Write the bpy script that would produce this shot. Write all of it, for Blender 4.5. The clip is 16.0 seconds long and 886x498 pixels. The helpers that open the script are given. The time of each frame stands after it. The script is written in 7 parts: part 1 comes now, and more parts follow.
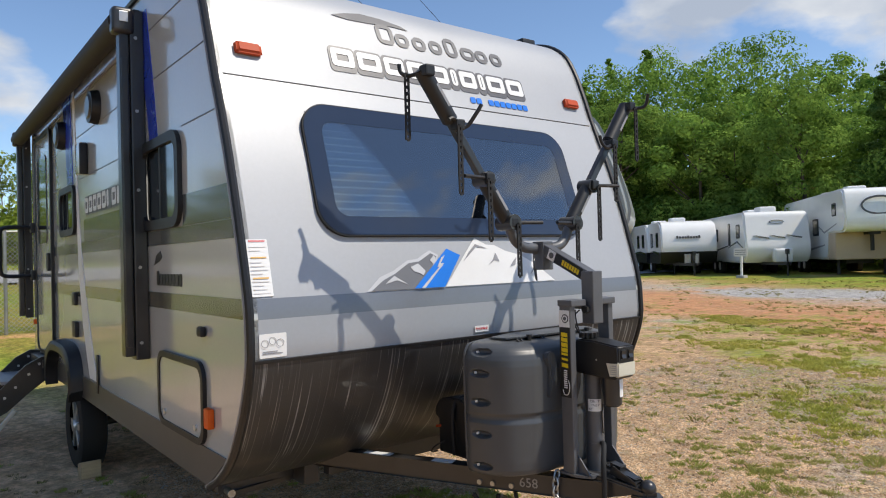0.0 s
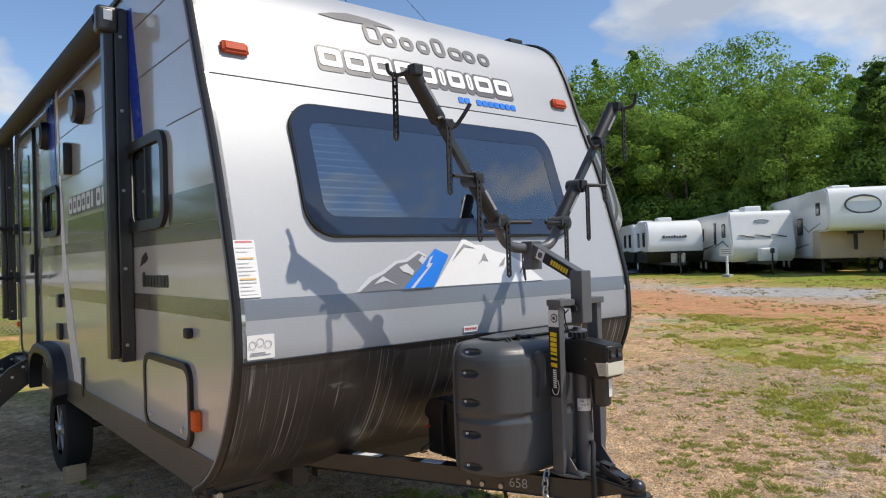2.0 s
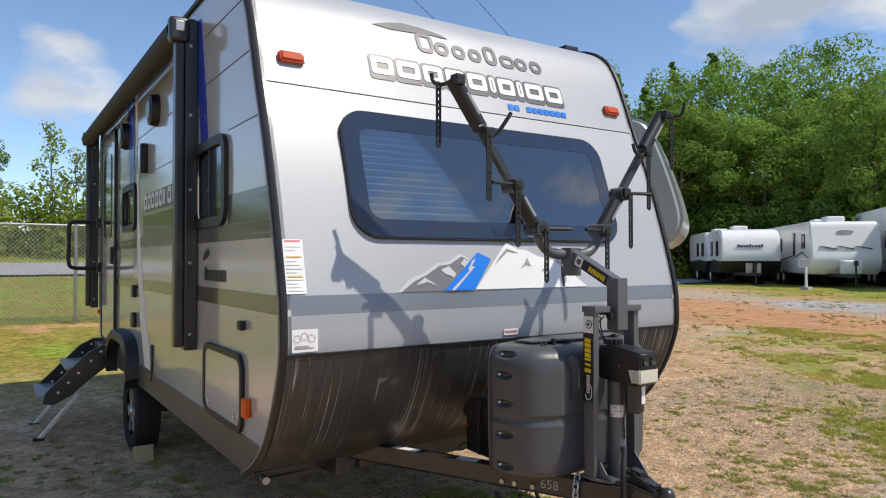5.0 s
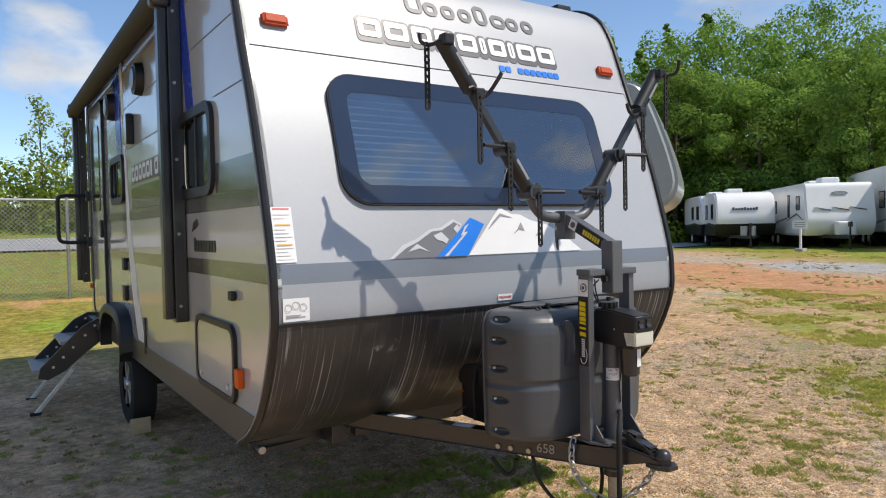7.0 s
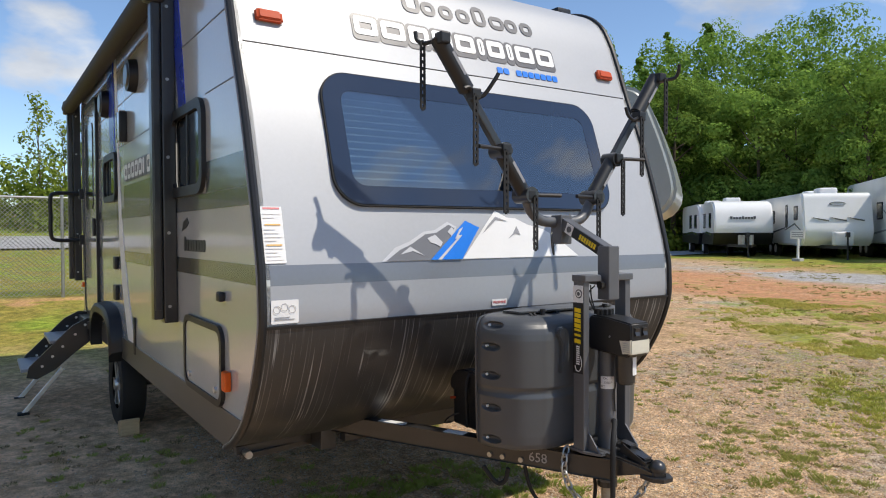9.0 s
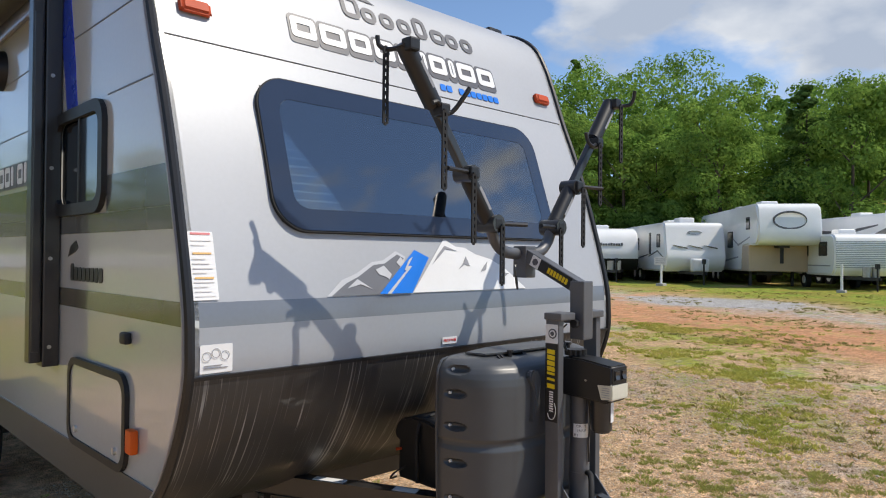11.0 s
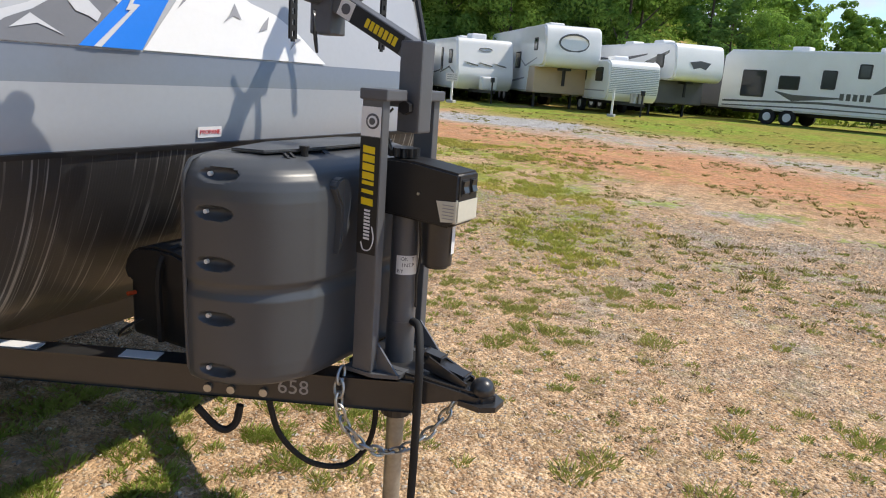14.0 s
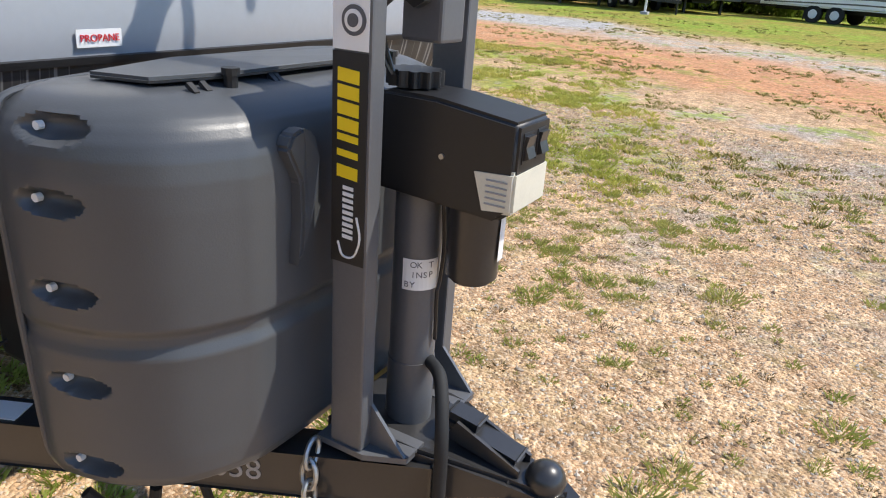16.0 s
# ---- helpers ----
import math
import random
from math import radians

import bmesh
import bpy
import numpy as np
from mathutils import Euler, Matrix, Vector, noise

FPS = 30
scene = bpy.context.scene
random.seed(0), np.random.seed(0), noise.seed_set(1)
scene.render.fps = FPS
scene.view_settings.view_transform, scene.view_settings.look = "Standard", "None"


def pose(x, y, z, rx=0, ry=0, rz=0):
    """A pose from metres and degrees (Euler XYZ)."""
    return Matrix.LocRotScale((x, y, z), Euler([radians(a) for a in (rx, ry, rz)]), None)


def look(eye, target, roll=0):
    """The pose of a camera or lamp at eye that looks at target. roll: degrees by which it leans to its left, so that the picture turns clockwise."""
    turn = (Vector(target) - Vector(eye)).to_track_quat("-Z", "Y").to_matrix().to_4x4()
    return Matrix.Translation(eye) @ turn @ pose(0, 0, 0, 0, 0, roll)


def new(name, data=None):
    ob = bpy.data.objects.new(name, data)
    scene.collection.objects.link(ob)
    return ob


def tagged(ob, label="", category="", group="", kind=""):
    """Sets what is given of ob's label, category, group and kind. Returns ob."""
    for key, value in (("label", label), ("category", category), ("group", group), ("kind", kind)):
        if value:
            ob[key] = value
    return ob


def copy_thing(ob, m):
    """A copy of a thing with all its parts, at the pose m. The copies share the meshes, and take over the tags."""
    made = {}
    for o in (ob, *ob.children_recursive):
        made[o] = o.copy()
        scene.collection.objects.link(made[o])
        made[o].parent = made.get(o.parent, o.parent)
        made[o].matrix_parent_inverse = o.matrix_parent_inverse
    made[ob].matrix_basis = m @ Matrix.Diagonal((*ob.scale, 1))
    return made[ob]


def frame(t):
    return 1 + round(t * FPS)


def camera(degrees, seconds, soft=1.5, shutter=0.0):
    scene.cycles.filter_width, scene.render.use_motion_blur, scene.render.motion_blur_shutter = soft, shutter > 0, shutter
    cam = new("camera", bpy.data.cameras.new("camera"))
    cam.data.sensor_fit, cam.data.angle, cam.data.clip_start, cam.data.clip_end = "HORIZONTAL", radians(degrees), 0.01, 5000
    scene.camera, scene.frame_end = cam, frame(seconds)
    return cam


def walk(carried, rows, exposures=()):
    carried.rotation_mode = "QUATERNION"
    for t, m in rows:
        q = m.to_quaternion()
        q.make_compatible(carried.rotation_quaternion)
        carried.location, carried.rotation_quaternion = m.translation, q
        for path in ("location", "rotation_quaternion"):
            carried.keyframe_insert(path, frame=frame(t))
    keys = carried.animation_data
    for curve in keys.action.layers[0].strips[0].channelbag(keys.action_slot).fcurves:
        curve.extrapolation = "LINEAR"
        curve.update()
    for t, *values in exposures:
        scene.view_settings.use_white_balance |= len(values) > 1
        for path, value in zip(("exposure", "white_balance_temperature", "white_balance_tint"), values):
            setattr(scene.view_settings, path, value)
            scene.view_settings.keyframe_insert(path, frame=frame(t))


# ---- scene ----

cam = camera(65.3, 16.0, soft=1.08)
PATH = [
    (0, (-2.232, -2.531, 1.633), (-1.002, -0.954, 1.656), -1.5),
    (0.5, (-2.228, -2.511, 1.635), (-0.989, -0.942, 1.663), -1.7),
    (1, (-2.228, -2.518, 1.637), (-0.98, -0.955, 1.663), -1.7),
    (1.5, (-2.228, -2.523, 1.636), (-0.978, -0.962, 1.661), -1.7),
    (2, (-2.23, -2.521, 1.632), (-0.972, -0.966, 1.655), -1.7),
    (2.5, (-2.217, -2.581, 1.635), (-0.978, -1.011, 1.651), -2.0),
    (3, (-2.185, -2.646, 1.643), (-1.077, -0.981, 1.671), -0.7),
    (5.5, (-2.188, -2.667, 1.628), (-1.089, -0.996, 1.658), 0.0),
    (6, (-2.157, -2.643, 1.615), (-1.037, -0.986, 1.607), -0.5),
    (6.5, (-2.142, -2.649, 1.623), (-1.039, -0.981, 1.597), -1.5),
    (7, (-2.15, -2.636, 1.622), (-1.042, -0.973, 1.563), -1.1),
    (7.5, (-2.144, -2.623, 1.614), (-1.024, -0.968, 1.539), -0.7),
    (8, (-2.13, -2.63, 1.607), (-0.998, -0.983, 1.519), -0.7),
    (8.5, (-2.118, -2.627, 1.615), (-0.982, -0.982, 1.56), -0.1),
    (9, (-2.102, -2.597, 1.614), (-0.988, -0.937, 1.568), -0.2),
    (9.5, (-2.117, -2.451, 1.605), (-0.921, -0.848, 1.561), 0.9),
    (10, (-2.13, -2.262, 1.631), (-0.777, -0.79, 1.599), -0.6),
    (10.2, (-2.143, -2.216, 1.637), (-0.772, -0.76, 1.645), -0.4),
    (12.3, (-2.162, -2.089, 1.655), (-0.736, -0.688, 1.642), 0.5),
    (12.5, (-2.123, -2.069, 1.634), (-0.704, -0.663, 1.535), 0.5),
    (13, (-1.877, -1.935, 1.553), (-0.441, -0.570, 1.276), -0.7),
    (13.3, (-1.765, -1.770, 1.518), (-0.177, -0.600, 1.154), 0.4),
    (13.5, (-1.642, -1.719, 1.492), (-0.006, -0.652, 1.064), 1.3),
    (14, (-1.48, -1.539, 1.483), (0.24, -0.639, 1.0), 4.1),
    (14.5, (-1.31, -1.347, 1.468), (0.432, -0.621, 0.806), 4.9),
    (15, (-1.057, -1.242, 1.46), (0.673, -0.504, 0.779), 3.0),
    (15.5, (-0.865, -1.171, 1.45), (0.775, -0.265, 0.749), 3.1),
    (16, (-0.832, -1.153, 1.435), (0.796, -0.264, 0.687), 4.2),
]
walk(cam, [(t, look(eye, target, roll)) for t, eye, target, roll in PATH], [(0, 0.17, 6900, 10), (6, 0.21, 6900, 10), (8, 0.27, 6950, 10), (10, 0.2, 6850, 10), (12.5, 0.26, 6900, 10), (13, 0.52, 6900, 10), (14, 0.36, 6850, 10), (14.5, 0.42, 6750, 10), (15.2, 0.58, 6650, 10), (16, 0.73, 6550, 10)])

# ---- light ----
SUN_TO = Vector((0.33, -0.43, 0.78)).normalized()
world = bpy.data.worlds.new("sky")
scene.world = world
world.use_nodes = True
wn = world.node_tree.nodes
wl = world.node_tree.links
wn.clear()
w_out = wn.new("ShaderNodeOutputWorld")
w_bg = wn.new("ShaderNodeBackground")
w_sky = wn.new("ShaderNodeTexSky")
w_sky.sky_type = "NISHITA"
w_sky.sun_disc = False
w_sky.sun_elevation = math.asin(SUN_TO.z)
w_sky.sun_rotation = math.atan2(SUN_TO.x, SUN_TO.y)
w_sky.altitude = 900
w_sky.air_density, w_sky.dust_density, w_sky.ozone_density = 1.0, 0.1, 5.0
w_bg.inputs["Strength"].default_value = 0.15
w_co = wn.new("ShaderNodeTexCoord")
w_map = wn.new("ShaderNodeMapping")
w_map.inputs["Location"].default_value = (1.15, 0.6, 0.2)
w_map.inputs["Scale"].default_value = (1.0, 1.0, 2.1)
w_noise = wn.new("ShaderNodeTexNoise")
w_noise.inputs["Scale"].default_value = 2.7
w_noise.inputs["Detail"].default_value = 9.0
w_noise.inputs["Roughness"].default_value = 0.52
w_ramp = wn.new("ShaderNodeValToRGB")
w_ramp.color_ramp.elements[0].position = 0.60
w_ramp.color_ramp.elements[1].position = 0.675
w_ramp.color_ramp.elements[0].color = (0, 0, 0, 1)
w_mix = wn.new("ShaderNodeMix")
w_mix.data_type = "RGBA"
w_shade = wn.new("ShaderNodeTexNoise")
w_shade.inputs["Scale"].default_value, w_shade.inputs["Detail"].default_value = 5.0, 6.0
wl.new(w_map.outputs["Vector"], w_shade.inputs["Vector"])
w_tone = wn.new("ShaderNodeValToRGB")
w_tone.color_ramp.elements[0].position, w_tone.color_ramp.elements[1].position = 0.38, 0.62
w_tone.color_ramp.elements[0].color, w_tone.color_ramp.elements[1].color = (2.5, 3.0, 3.9, 1), (4.5, 4.85, 5.4, 1)
wl.new(w_shade.outputs["Fac"], w_tone.inputs["Fac"])
wl.new(w_tone.outputs["Color"], w_mix.inputs[7])
wl.new(w_co.outputs["Generated"], w_map.inputs["Vector"])
wl.new(w_map.outputs["Vector"], w_noise.inputs["Vector"])
# cloud banks: direction, spread in degrees, weight
w_sum = w_noise.outputs["Fac"]
for way, wide, much in (((0.10, 0.96, 0.225), 6, 0.085), ((0.55, 0.75, 0.39), 6, 0.06), ((0.79, 0.53, 0.32), 7, 0.075), ((0.95, 0.08, 0.12), 18, 0.11), ((0.81, -0.50, 0.36), 19, 0.12), ((-0.6, -0.75, 0.3), 30, 0.08), ((-0.9, 0.3, 0.35), 24, 0.08)):
    w_dot = wn.new("ShaderNodeVectorMath")
    w_dot.operation = "DOT_PRODUCT"
    w_dot.inputs[1].default_value = Vector(way).normalized()
    wl.new(w_co.outputs["Generated"], w_dot.inputs[0])
    w_rng = wn.new("ShaderNodeMapRange")
    w_rng.interpolation_type = "SMOOTHSTEP"
    w_rng.inputs["From Min"].default_value, w_rng.inputs["From Max"].default_value = math.cos(radians(wide)), math.cos(radians(wide * 0.35))
    w_rng.inputs["To Max"].default_value = much
    wl.new(w_dot.outputs["Value"], w_rng.inputs["Value"])
    w_add = wn.new("ShaderNodeMath")
    wl.new(w_sum, w_add.inputs[0])
    wl.new(w_rng.outputs["Result"], w_add.inputs[1])
    w_sum = w_add.outputs[0]
wl.new(w_sum, w_ramp.inputs["Fac"])
wl.new(w_ramp.outputs["Color"], w_mix.inputs[0])
wl.new(w_sky.outputs["Color"], w_mix.inputs[6])
wl.new(w_mix.outputs[2], w_bg.inputs["Color"])
wl.new(w_bg.outputs["Background"], w_out.inputs["Surface"])

sun_data = bpy.data.lights.new("sun", "SUN")
sun_data.energy, sun_data.angle, sun_data.color = 3.55, radians(0.53), (1.0, 0.95, 0.87)
sun = new("sun", sun_data)
sun.rotation_mode = "QUATERNION"
sun.rotation_quaternion = SUN_TO.to_track_quat("Z", "Y")
sun.location = (8, -10, 20)


# ---- materials ----
def surface(name, color, rough=0.5, metal=0.0, vary=0.12, scale=6.0, fine=120.0, bump=0.15, dist=0.002, coat=0.0, second=None, per_object=0.0, stretch=(1, 1, 1), spec=0.5):
    """Principled surface with variation at two scales and a fine relief."""
    m = bpy.data.materials.new(name)
    m.use_nodes = True
    n, l = m.node_tree.nodes, m.node_tree.links
    p = n["Principled BSDF"]
    p.inputs["Roughness"].default_value = rough
    p.inputs["Metallic"].default_value = metal
    p.inputs["Coat Weight"].default_value = coat
    p.inputs["Coat Roughness"].default_value = 0.06
    p.inputs["Specular IOR Level"].default_value = spec
    co = n.new("ShaderNodeTexCoord")
    mp = n.new("ShaderNodeMapping")
    mp.inputs["Scale"].default_value = stretch
    l.new(co.outputs["Object"], mp.inputs["Vector"])
    a = n.new("ShaderNodeTexNoise")
    a.inputs["Scale"].default_value, a.inputs["Detail"].default_value = scale, 5.0
    b = n.new("ShaderNodeTexNoise")
    b.inputs["Scale"].default_value, b.inputs["Detail"].default_value = fine, 3.0
    l.new(mp.outputs["Vector"], a.inputs["Vector"])
    l.new(mp.outputs["Vector"], b.inputs["Vector"])
    add = n.new("ShaderNodeMath")
    add.operation = "MULTIPLY_ADD"
    add.inputs[1].default_value = 0.4
    l.new(b.outputs["Fac"], add.inputs[0])
    l.new(a.outputs["Fac"], add.inputs[2])
    ramp = n.new("ShaderNodeValToRGB")
    c2 = second or tuple(c * (1 + vary) for c in color)
    c1 = color if second else tuple(c * (1 - vary) for c in color)
    ramp.color_ramp.elements[0].position, ramp.color_ramp.elements[1].position = 0.45, 0.95
    ramp.color_ramp.elements[0].color, ramp.color_ramp.elements[1].color = (*c1, 1), (*c2, 1)
    l.new(add.outputs[0], ramp.inputs["Fac"])
    last = ramp.outputs["Color"]
    if per_object:
        info = n.new("ShaderNodeObjectInfo")
        hsv = n.new("ShaderNodeHueSaturation")
        rng = n.new("ShaderNodeMapRange")
        rng.inputs["To Min"].default_value, rng.inputs["To Max"].default_value = 1 - per_object, 1 + per_object
        l.new(info.outputs["Random"], rng.inputs["Value"])
        l.new(rng.outputs["Result"], hsv.inputs["Value"])
        l.new(last, hsv.inputs["Color"])
        last = hsv.outputs["Color"]
    l.new(last, p.inputs["Base Color"])
    if bump:
        bm_ = n.new("ShaderNodeBump")
        bm_.inputs["Strength"].default_value, bm_.inputs["Distance"].default_value = bump, dist
        l.new(b.outputs["Fac"], bm_.inputs["Height"])
        l.new(bm_.outputs["Normal"], p.inputs["Normal"])
    rr = n.new("ShaderNodeMapRange")
    rr.inputs["To Min"].default_value, rr.inputs["To Max"].default_value = max(0.02, rough - 0.06), min(1, rough + 0.08)
    l.new(a.outputs["Fac"], rr.inputs["Value"])
    l.new(rr.outputs["Result"], p.inputs["Roughness"])
    return m


SILVER = surface("silver_gelcoat", (0.415, 0.428, 0.447), 0.46, 0.12, 0.05, 1.5, 60, 0.02, 0.001, 0.06, spec=0.4)
BANDGREY = surface("grey_gelcoat", (0.36, 0.375, 0.40), 0.44, 0.2, 0.05, 1.5, 60, 0.02, 0.001, 0.1)
STRIPE = surface("stripe_vinyl", (0.19, 0.205, 0.23), 0.35, 0.2, 0.06, 2, 80, 0.02, 0.001, 0.3)
SIDE = surface("side_gelcoat", (0.50, 0.51, 0.49), 0.16, 0.0, 0.04, 1.2, 50, 0.015, 0.001, 0.8)
SIDEDARK = surface("side_dark_vinyl", (0.10, 0.105, 0.10), 0.2, 0.0, 0.05, 1.5, 60, 0.015, 0.001, 0.6)
OLIVE = surface("olive_vinyl", (0.105, 0.10, 0.075), 0.2, 0.0, 0.05, 1.5, 60, 0.015, 0.001, 0.6)
SKIRT = surface("skirt_metal", (0.095, 0.088, 0.078), 0.35, 0.1, 0.1, 2, 70, 0.03, 0.001, 0.2)
BLACK = surface("black_plastic", (0.012, 0.012, 0.013), 0.45, 0, 0.15, 8, 200, 0.1, 0.0006)
BLACKMETAL = surface("black_painted_metal", (0.028, 0.027, 0.027), 0.34, 0.1, 0.15, 8, 150, 0.06, 0.0005, 0.3)
TANKGREY = surface("grey_tank_plastic", (0.066, 0.070, 0.075), 0.35, 0, 0.08, 7, 420, 0.25, 0.0006)
RUBBER = surface("rubber", (0.011, 0.011, 0.011), 0.75, 0, 0.2, 9, 200, 0.2, 0.001)
STEEL = surface("galvanised_steel", (0.42, 0.42, 0.41), 0.38, 0.9, 0.15, 12, 180, 0.15, 0.0006)
ALU = surface("aluminium", (0.62, 0.62, 0.61), 0.35, 0.9, 0.1, 9, 160, 0.1, 0.0005)
WHITE = surface("white_vinyl", (0.78, 0.78, 0.77), 0.4, 0, 0.03, 6, 90, 0.03, 0.0005)
WHITEBODY = surface("white_fibreglass", (0.87, 0.87, 0.85), 0.3, 0, 0.05, 1.0, 20, 0.03, 0.001, 0.3)
BLUE = surface("blue_vinyl", (0.01, 0.19, 0.72), 0.3, 0, 0.05, 4, 90, 0.02, 0.0005, 0.3)
DEEPBLUE = surface("deep_blue_vinyl", (0.008, 0.035, 0.42), 0.25, 0, 0.05, 4, 90, 0.02, 0.0005, 0.5)
DARKGREY = surface("dark_grey_vinyl", (0.10, 0.10, 0.108), 0.38, 0, 0.06, 4, 90, 0.02, 0.0005)
MIDGREY = surface("mid_grey_vinyl", (0.30, 0.30, 0.31), 0.38, 0, 0.06, 4, 90, 0.02, 0.0005)
YELLOW = surface("yellow_vinyl", (0.80, 0.58, 0.01), 0.4, 0, 0.04, 6, 90, 0.02, 0.0005)
RED = surface("red_vinyl", (0.62, 0.03, 0.035), 0.4, 0, 0.05, 6, 90, 0.02, 0.0005)
ORANGE = surface("orange_lens", (0.75, 0.12, 0.012), 0.42, 0, 0.08, 10, 300, 0.2, 0.0008, 0.0, spec=0.3)
REDLENS = surface("red_lens", (0.50, 0.07, 0.02), 0.55, 0, 0.08, 10, 300, 0.2, 0.0008, 0.0, spec=0.25)
LENS = surface("frosted_lens", (0.62, 0.60, 0.50), 0.3, 0, 0.08, 20, 300, 0.2, 0.0008)
WOOD = surface("raw_wood", (0.46, 0.33, 0.19), 0.75, 0, 0.2, 6, 90, 0.3, 0.002, stretch=(1, 8, 8))
TRAILERTAN = surface("tan_fibreglass", (0.55, 0.42, 0.29), 0.4, 0, 0.06, 2, 40, 0.03, 0.001)
CONCRETE = surface("concrete", (0.42, 0.41, 0.39), 0.85, 0, 0.15, 9, 90, 0.3, 0.003)
ROADMAT = surface("asphalt", (0.36, 0.355, 0.35), 0.85, 0, 0.15, 1, 60, 0.3, 0.004)


def glass(name, tint, rough=0.02, gloss=0.12):
    """A tinted pane: see-through, with a Fresnel gloss."""
    m = bpy.data.materials.new(name)
    m.use_nodes = True
    n, l = m.node_tree.nodes, m.node_tree.links
    n.clear()
    out = n.new("ShaderNodeOutputMaterial")
    tr = n.new("ShaderNodeBsdfTransparent")
    tr.inputs["Color"].default_value = (*tint, 1)
    gl = n.new("ShaderNodeBsdfGlossy")
    gl.inputs["Roughness"].default_value = rough
    fr = n.new("ShaderNodeFresnel")
    fr.inputs["IOR"].default_value = 1.5
    ad = n.new("ShaderNodeMath")
    ad.operation = "ADD"
    ad.use_clamp = True
    ad.inputs[1].default_value = gloss
    mx = n.new("ShaderNodeMixShader")
    l.new(fr.outputs["Fac"], ad.inputs[0])
    l.new(ad.outputs[0], mx.inputs["Fac"])
    l.new(tr.outputs["BSDF"], mx.inputs[1])
    l.new(gl.outputs["BSDF"], mx.inputs[2])
    l.new(mx.outputs["Shader"], out.inputs["Surface"])
    return m


GLASS = glass("tinted_glass", (0.43, 0.54, 0.62), 0.015, 0.22)
DARKGLASS = surface("dark_glass", (0.012, 0.014, 0.016), 0.04, 0, 0.05, 3, 20, 0.0, 0.001, 0.5)


# ---- mesh helpers ----
def part(name, bm, material, parent, label="", smooth=False, kind=""):
    """One mesh object under a thing or under a part; the mesh is given in the thing's building frame."""
    me = bpy.data.meshes.new(name)
    if parent is not None:
        o = Vector((0, 0, 0))
        up = parent
        while up is not None:
            o += up.location
            up = up.parent
        bmesh.ops.translate(bm, verts=bm.verts, vec=-o)
    bm.normal_update()
    bm.to_mesh(me)
    bm.free()
    me.materials.append(material)
    if smooth:
        me.shade_smooth()
        me.set_sharp_from_angle(angle=radians(38))
    ob = new(name, me)
    ob.parent = parent
    return tagged(ob, label, kind=kind)


def thing(name, at, label, category, group="", kind=""):
    ob = new(name)
    ob.location = at
    return tagged(ob, label, category, group, kind)


def alone(name, bm, material, label, category, at=(0, 0, 0), group="", kind="", smooth=False):
    """A thing that is one mesh."""
    bmesh.ops.translate(bm, verts=bm.verts, vec=-Vector(at))
    ob = part(name, bm, material, None, "", smooth)
    ob.location = at
    return tagged(ob, label, category, group, kind)


def box(bm, a, b, bev=0.0, seg=2):
    lo, hi = [min(u, v) for u, v in zip(a, b)], [max(u, v) for u, v in zip(a, b)]
    vs = bmesh.ops.create_cube(bm, size=1.0)["verts"]
    for v in vs:
        v.co = Vector([l + (c + 0.5) * (h - l) for c, l, h in zip(v.co, lo, hi)])
    if bev:
        es = list({e for v in vs for e in v.link_edges})
        bmesh.ops.bevel(bm, geom=es, offset=bev, segments=seg, profile=0.6, affect="EDGES")
    return bm


def rod(bm, p0, p1, r0, r1=None, n=14):
    p0, p1 = Vector(p0), Vector(p1)
    d = p1 - p0
    m = Matrix.Translation((p0 + p1) / 2) @ d.to_track_quat("Z", "Y").to_matrix().to_4x4()
    bmesh.ops.create_cone(bm, cap_ends=True, segments=n, radius1=r0, radius2=r0 if r1 is None else r1, depth=d.length, matrix=m)
    return bm


def bar(bm, p0, p1, w, h, side=(1, 0, 0), bev=0.0):
    """A rectangular bar from p0 to p1: w along side, h across."""
    p0, p1 = Vector(p0), Vector(p1)
    d = (p1 - p0).normalized()
    s = Vector(side)
    s = (s - d * s.dot(d)).normalized()
    u = d.cross(s)
    m = Matrix((s, u, d)).transposed().to_4x4()
    m.translation = (p0 + p1) / 2
    vs = bmesh.ops.create_cube(bm, size=1.0)["verts"]
    for v in vs:
        v.co = m @ Vector((v.co.x * w, v.co.y * h, v.co.z * (p1 - p0).length))
    if bev:
        bmesh.ops.bevel(bm, geom=list({e for v in vs for e in v.link_edges}), offset=bev, segments=2, profile=0.6, affect="EDGES")
    return bm


def smooth_line(pts, n=6):
    """A Catmull-Rom line through points."""
    p = [Vector(q) for q in pts]
    p = [p[0] * 2 - p[1]] + p + [p[-1] * 2 - p[-2]]
    out = []
    for i in range(1, len(p) - 2):
        for k in range(n):
            t = k / n
            a, b, c, d = p[i - 1], p[i], p[i + 1], p[i + 2]
            out.append(0.5 * (2 * b + (c - a) * t + (2 * a - 5 * b + 4 * c - d) * t * t + (3 * b - a - 3 * c + d) * t ** 3))
    return out + [p[-2]]


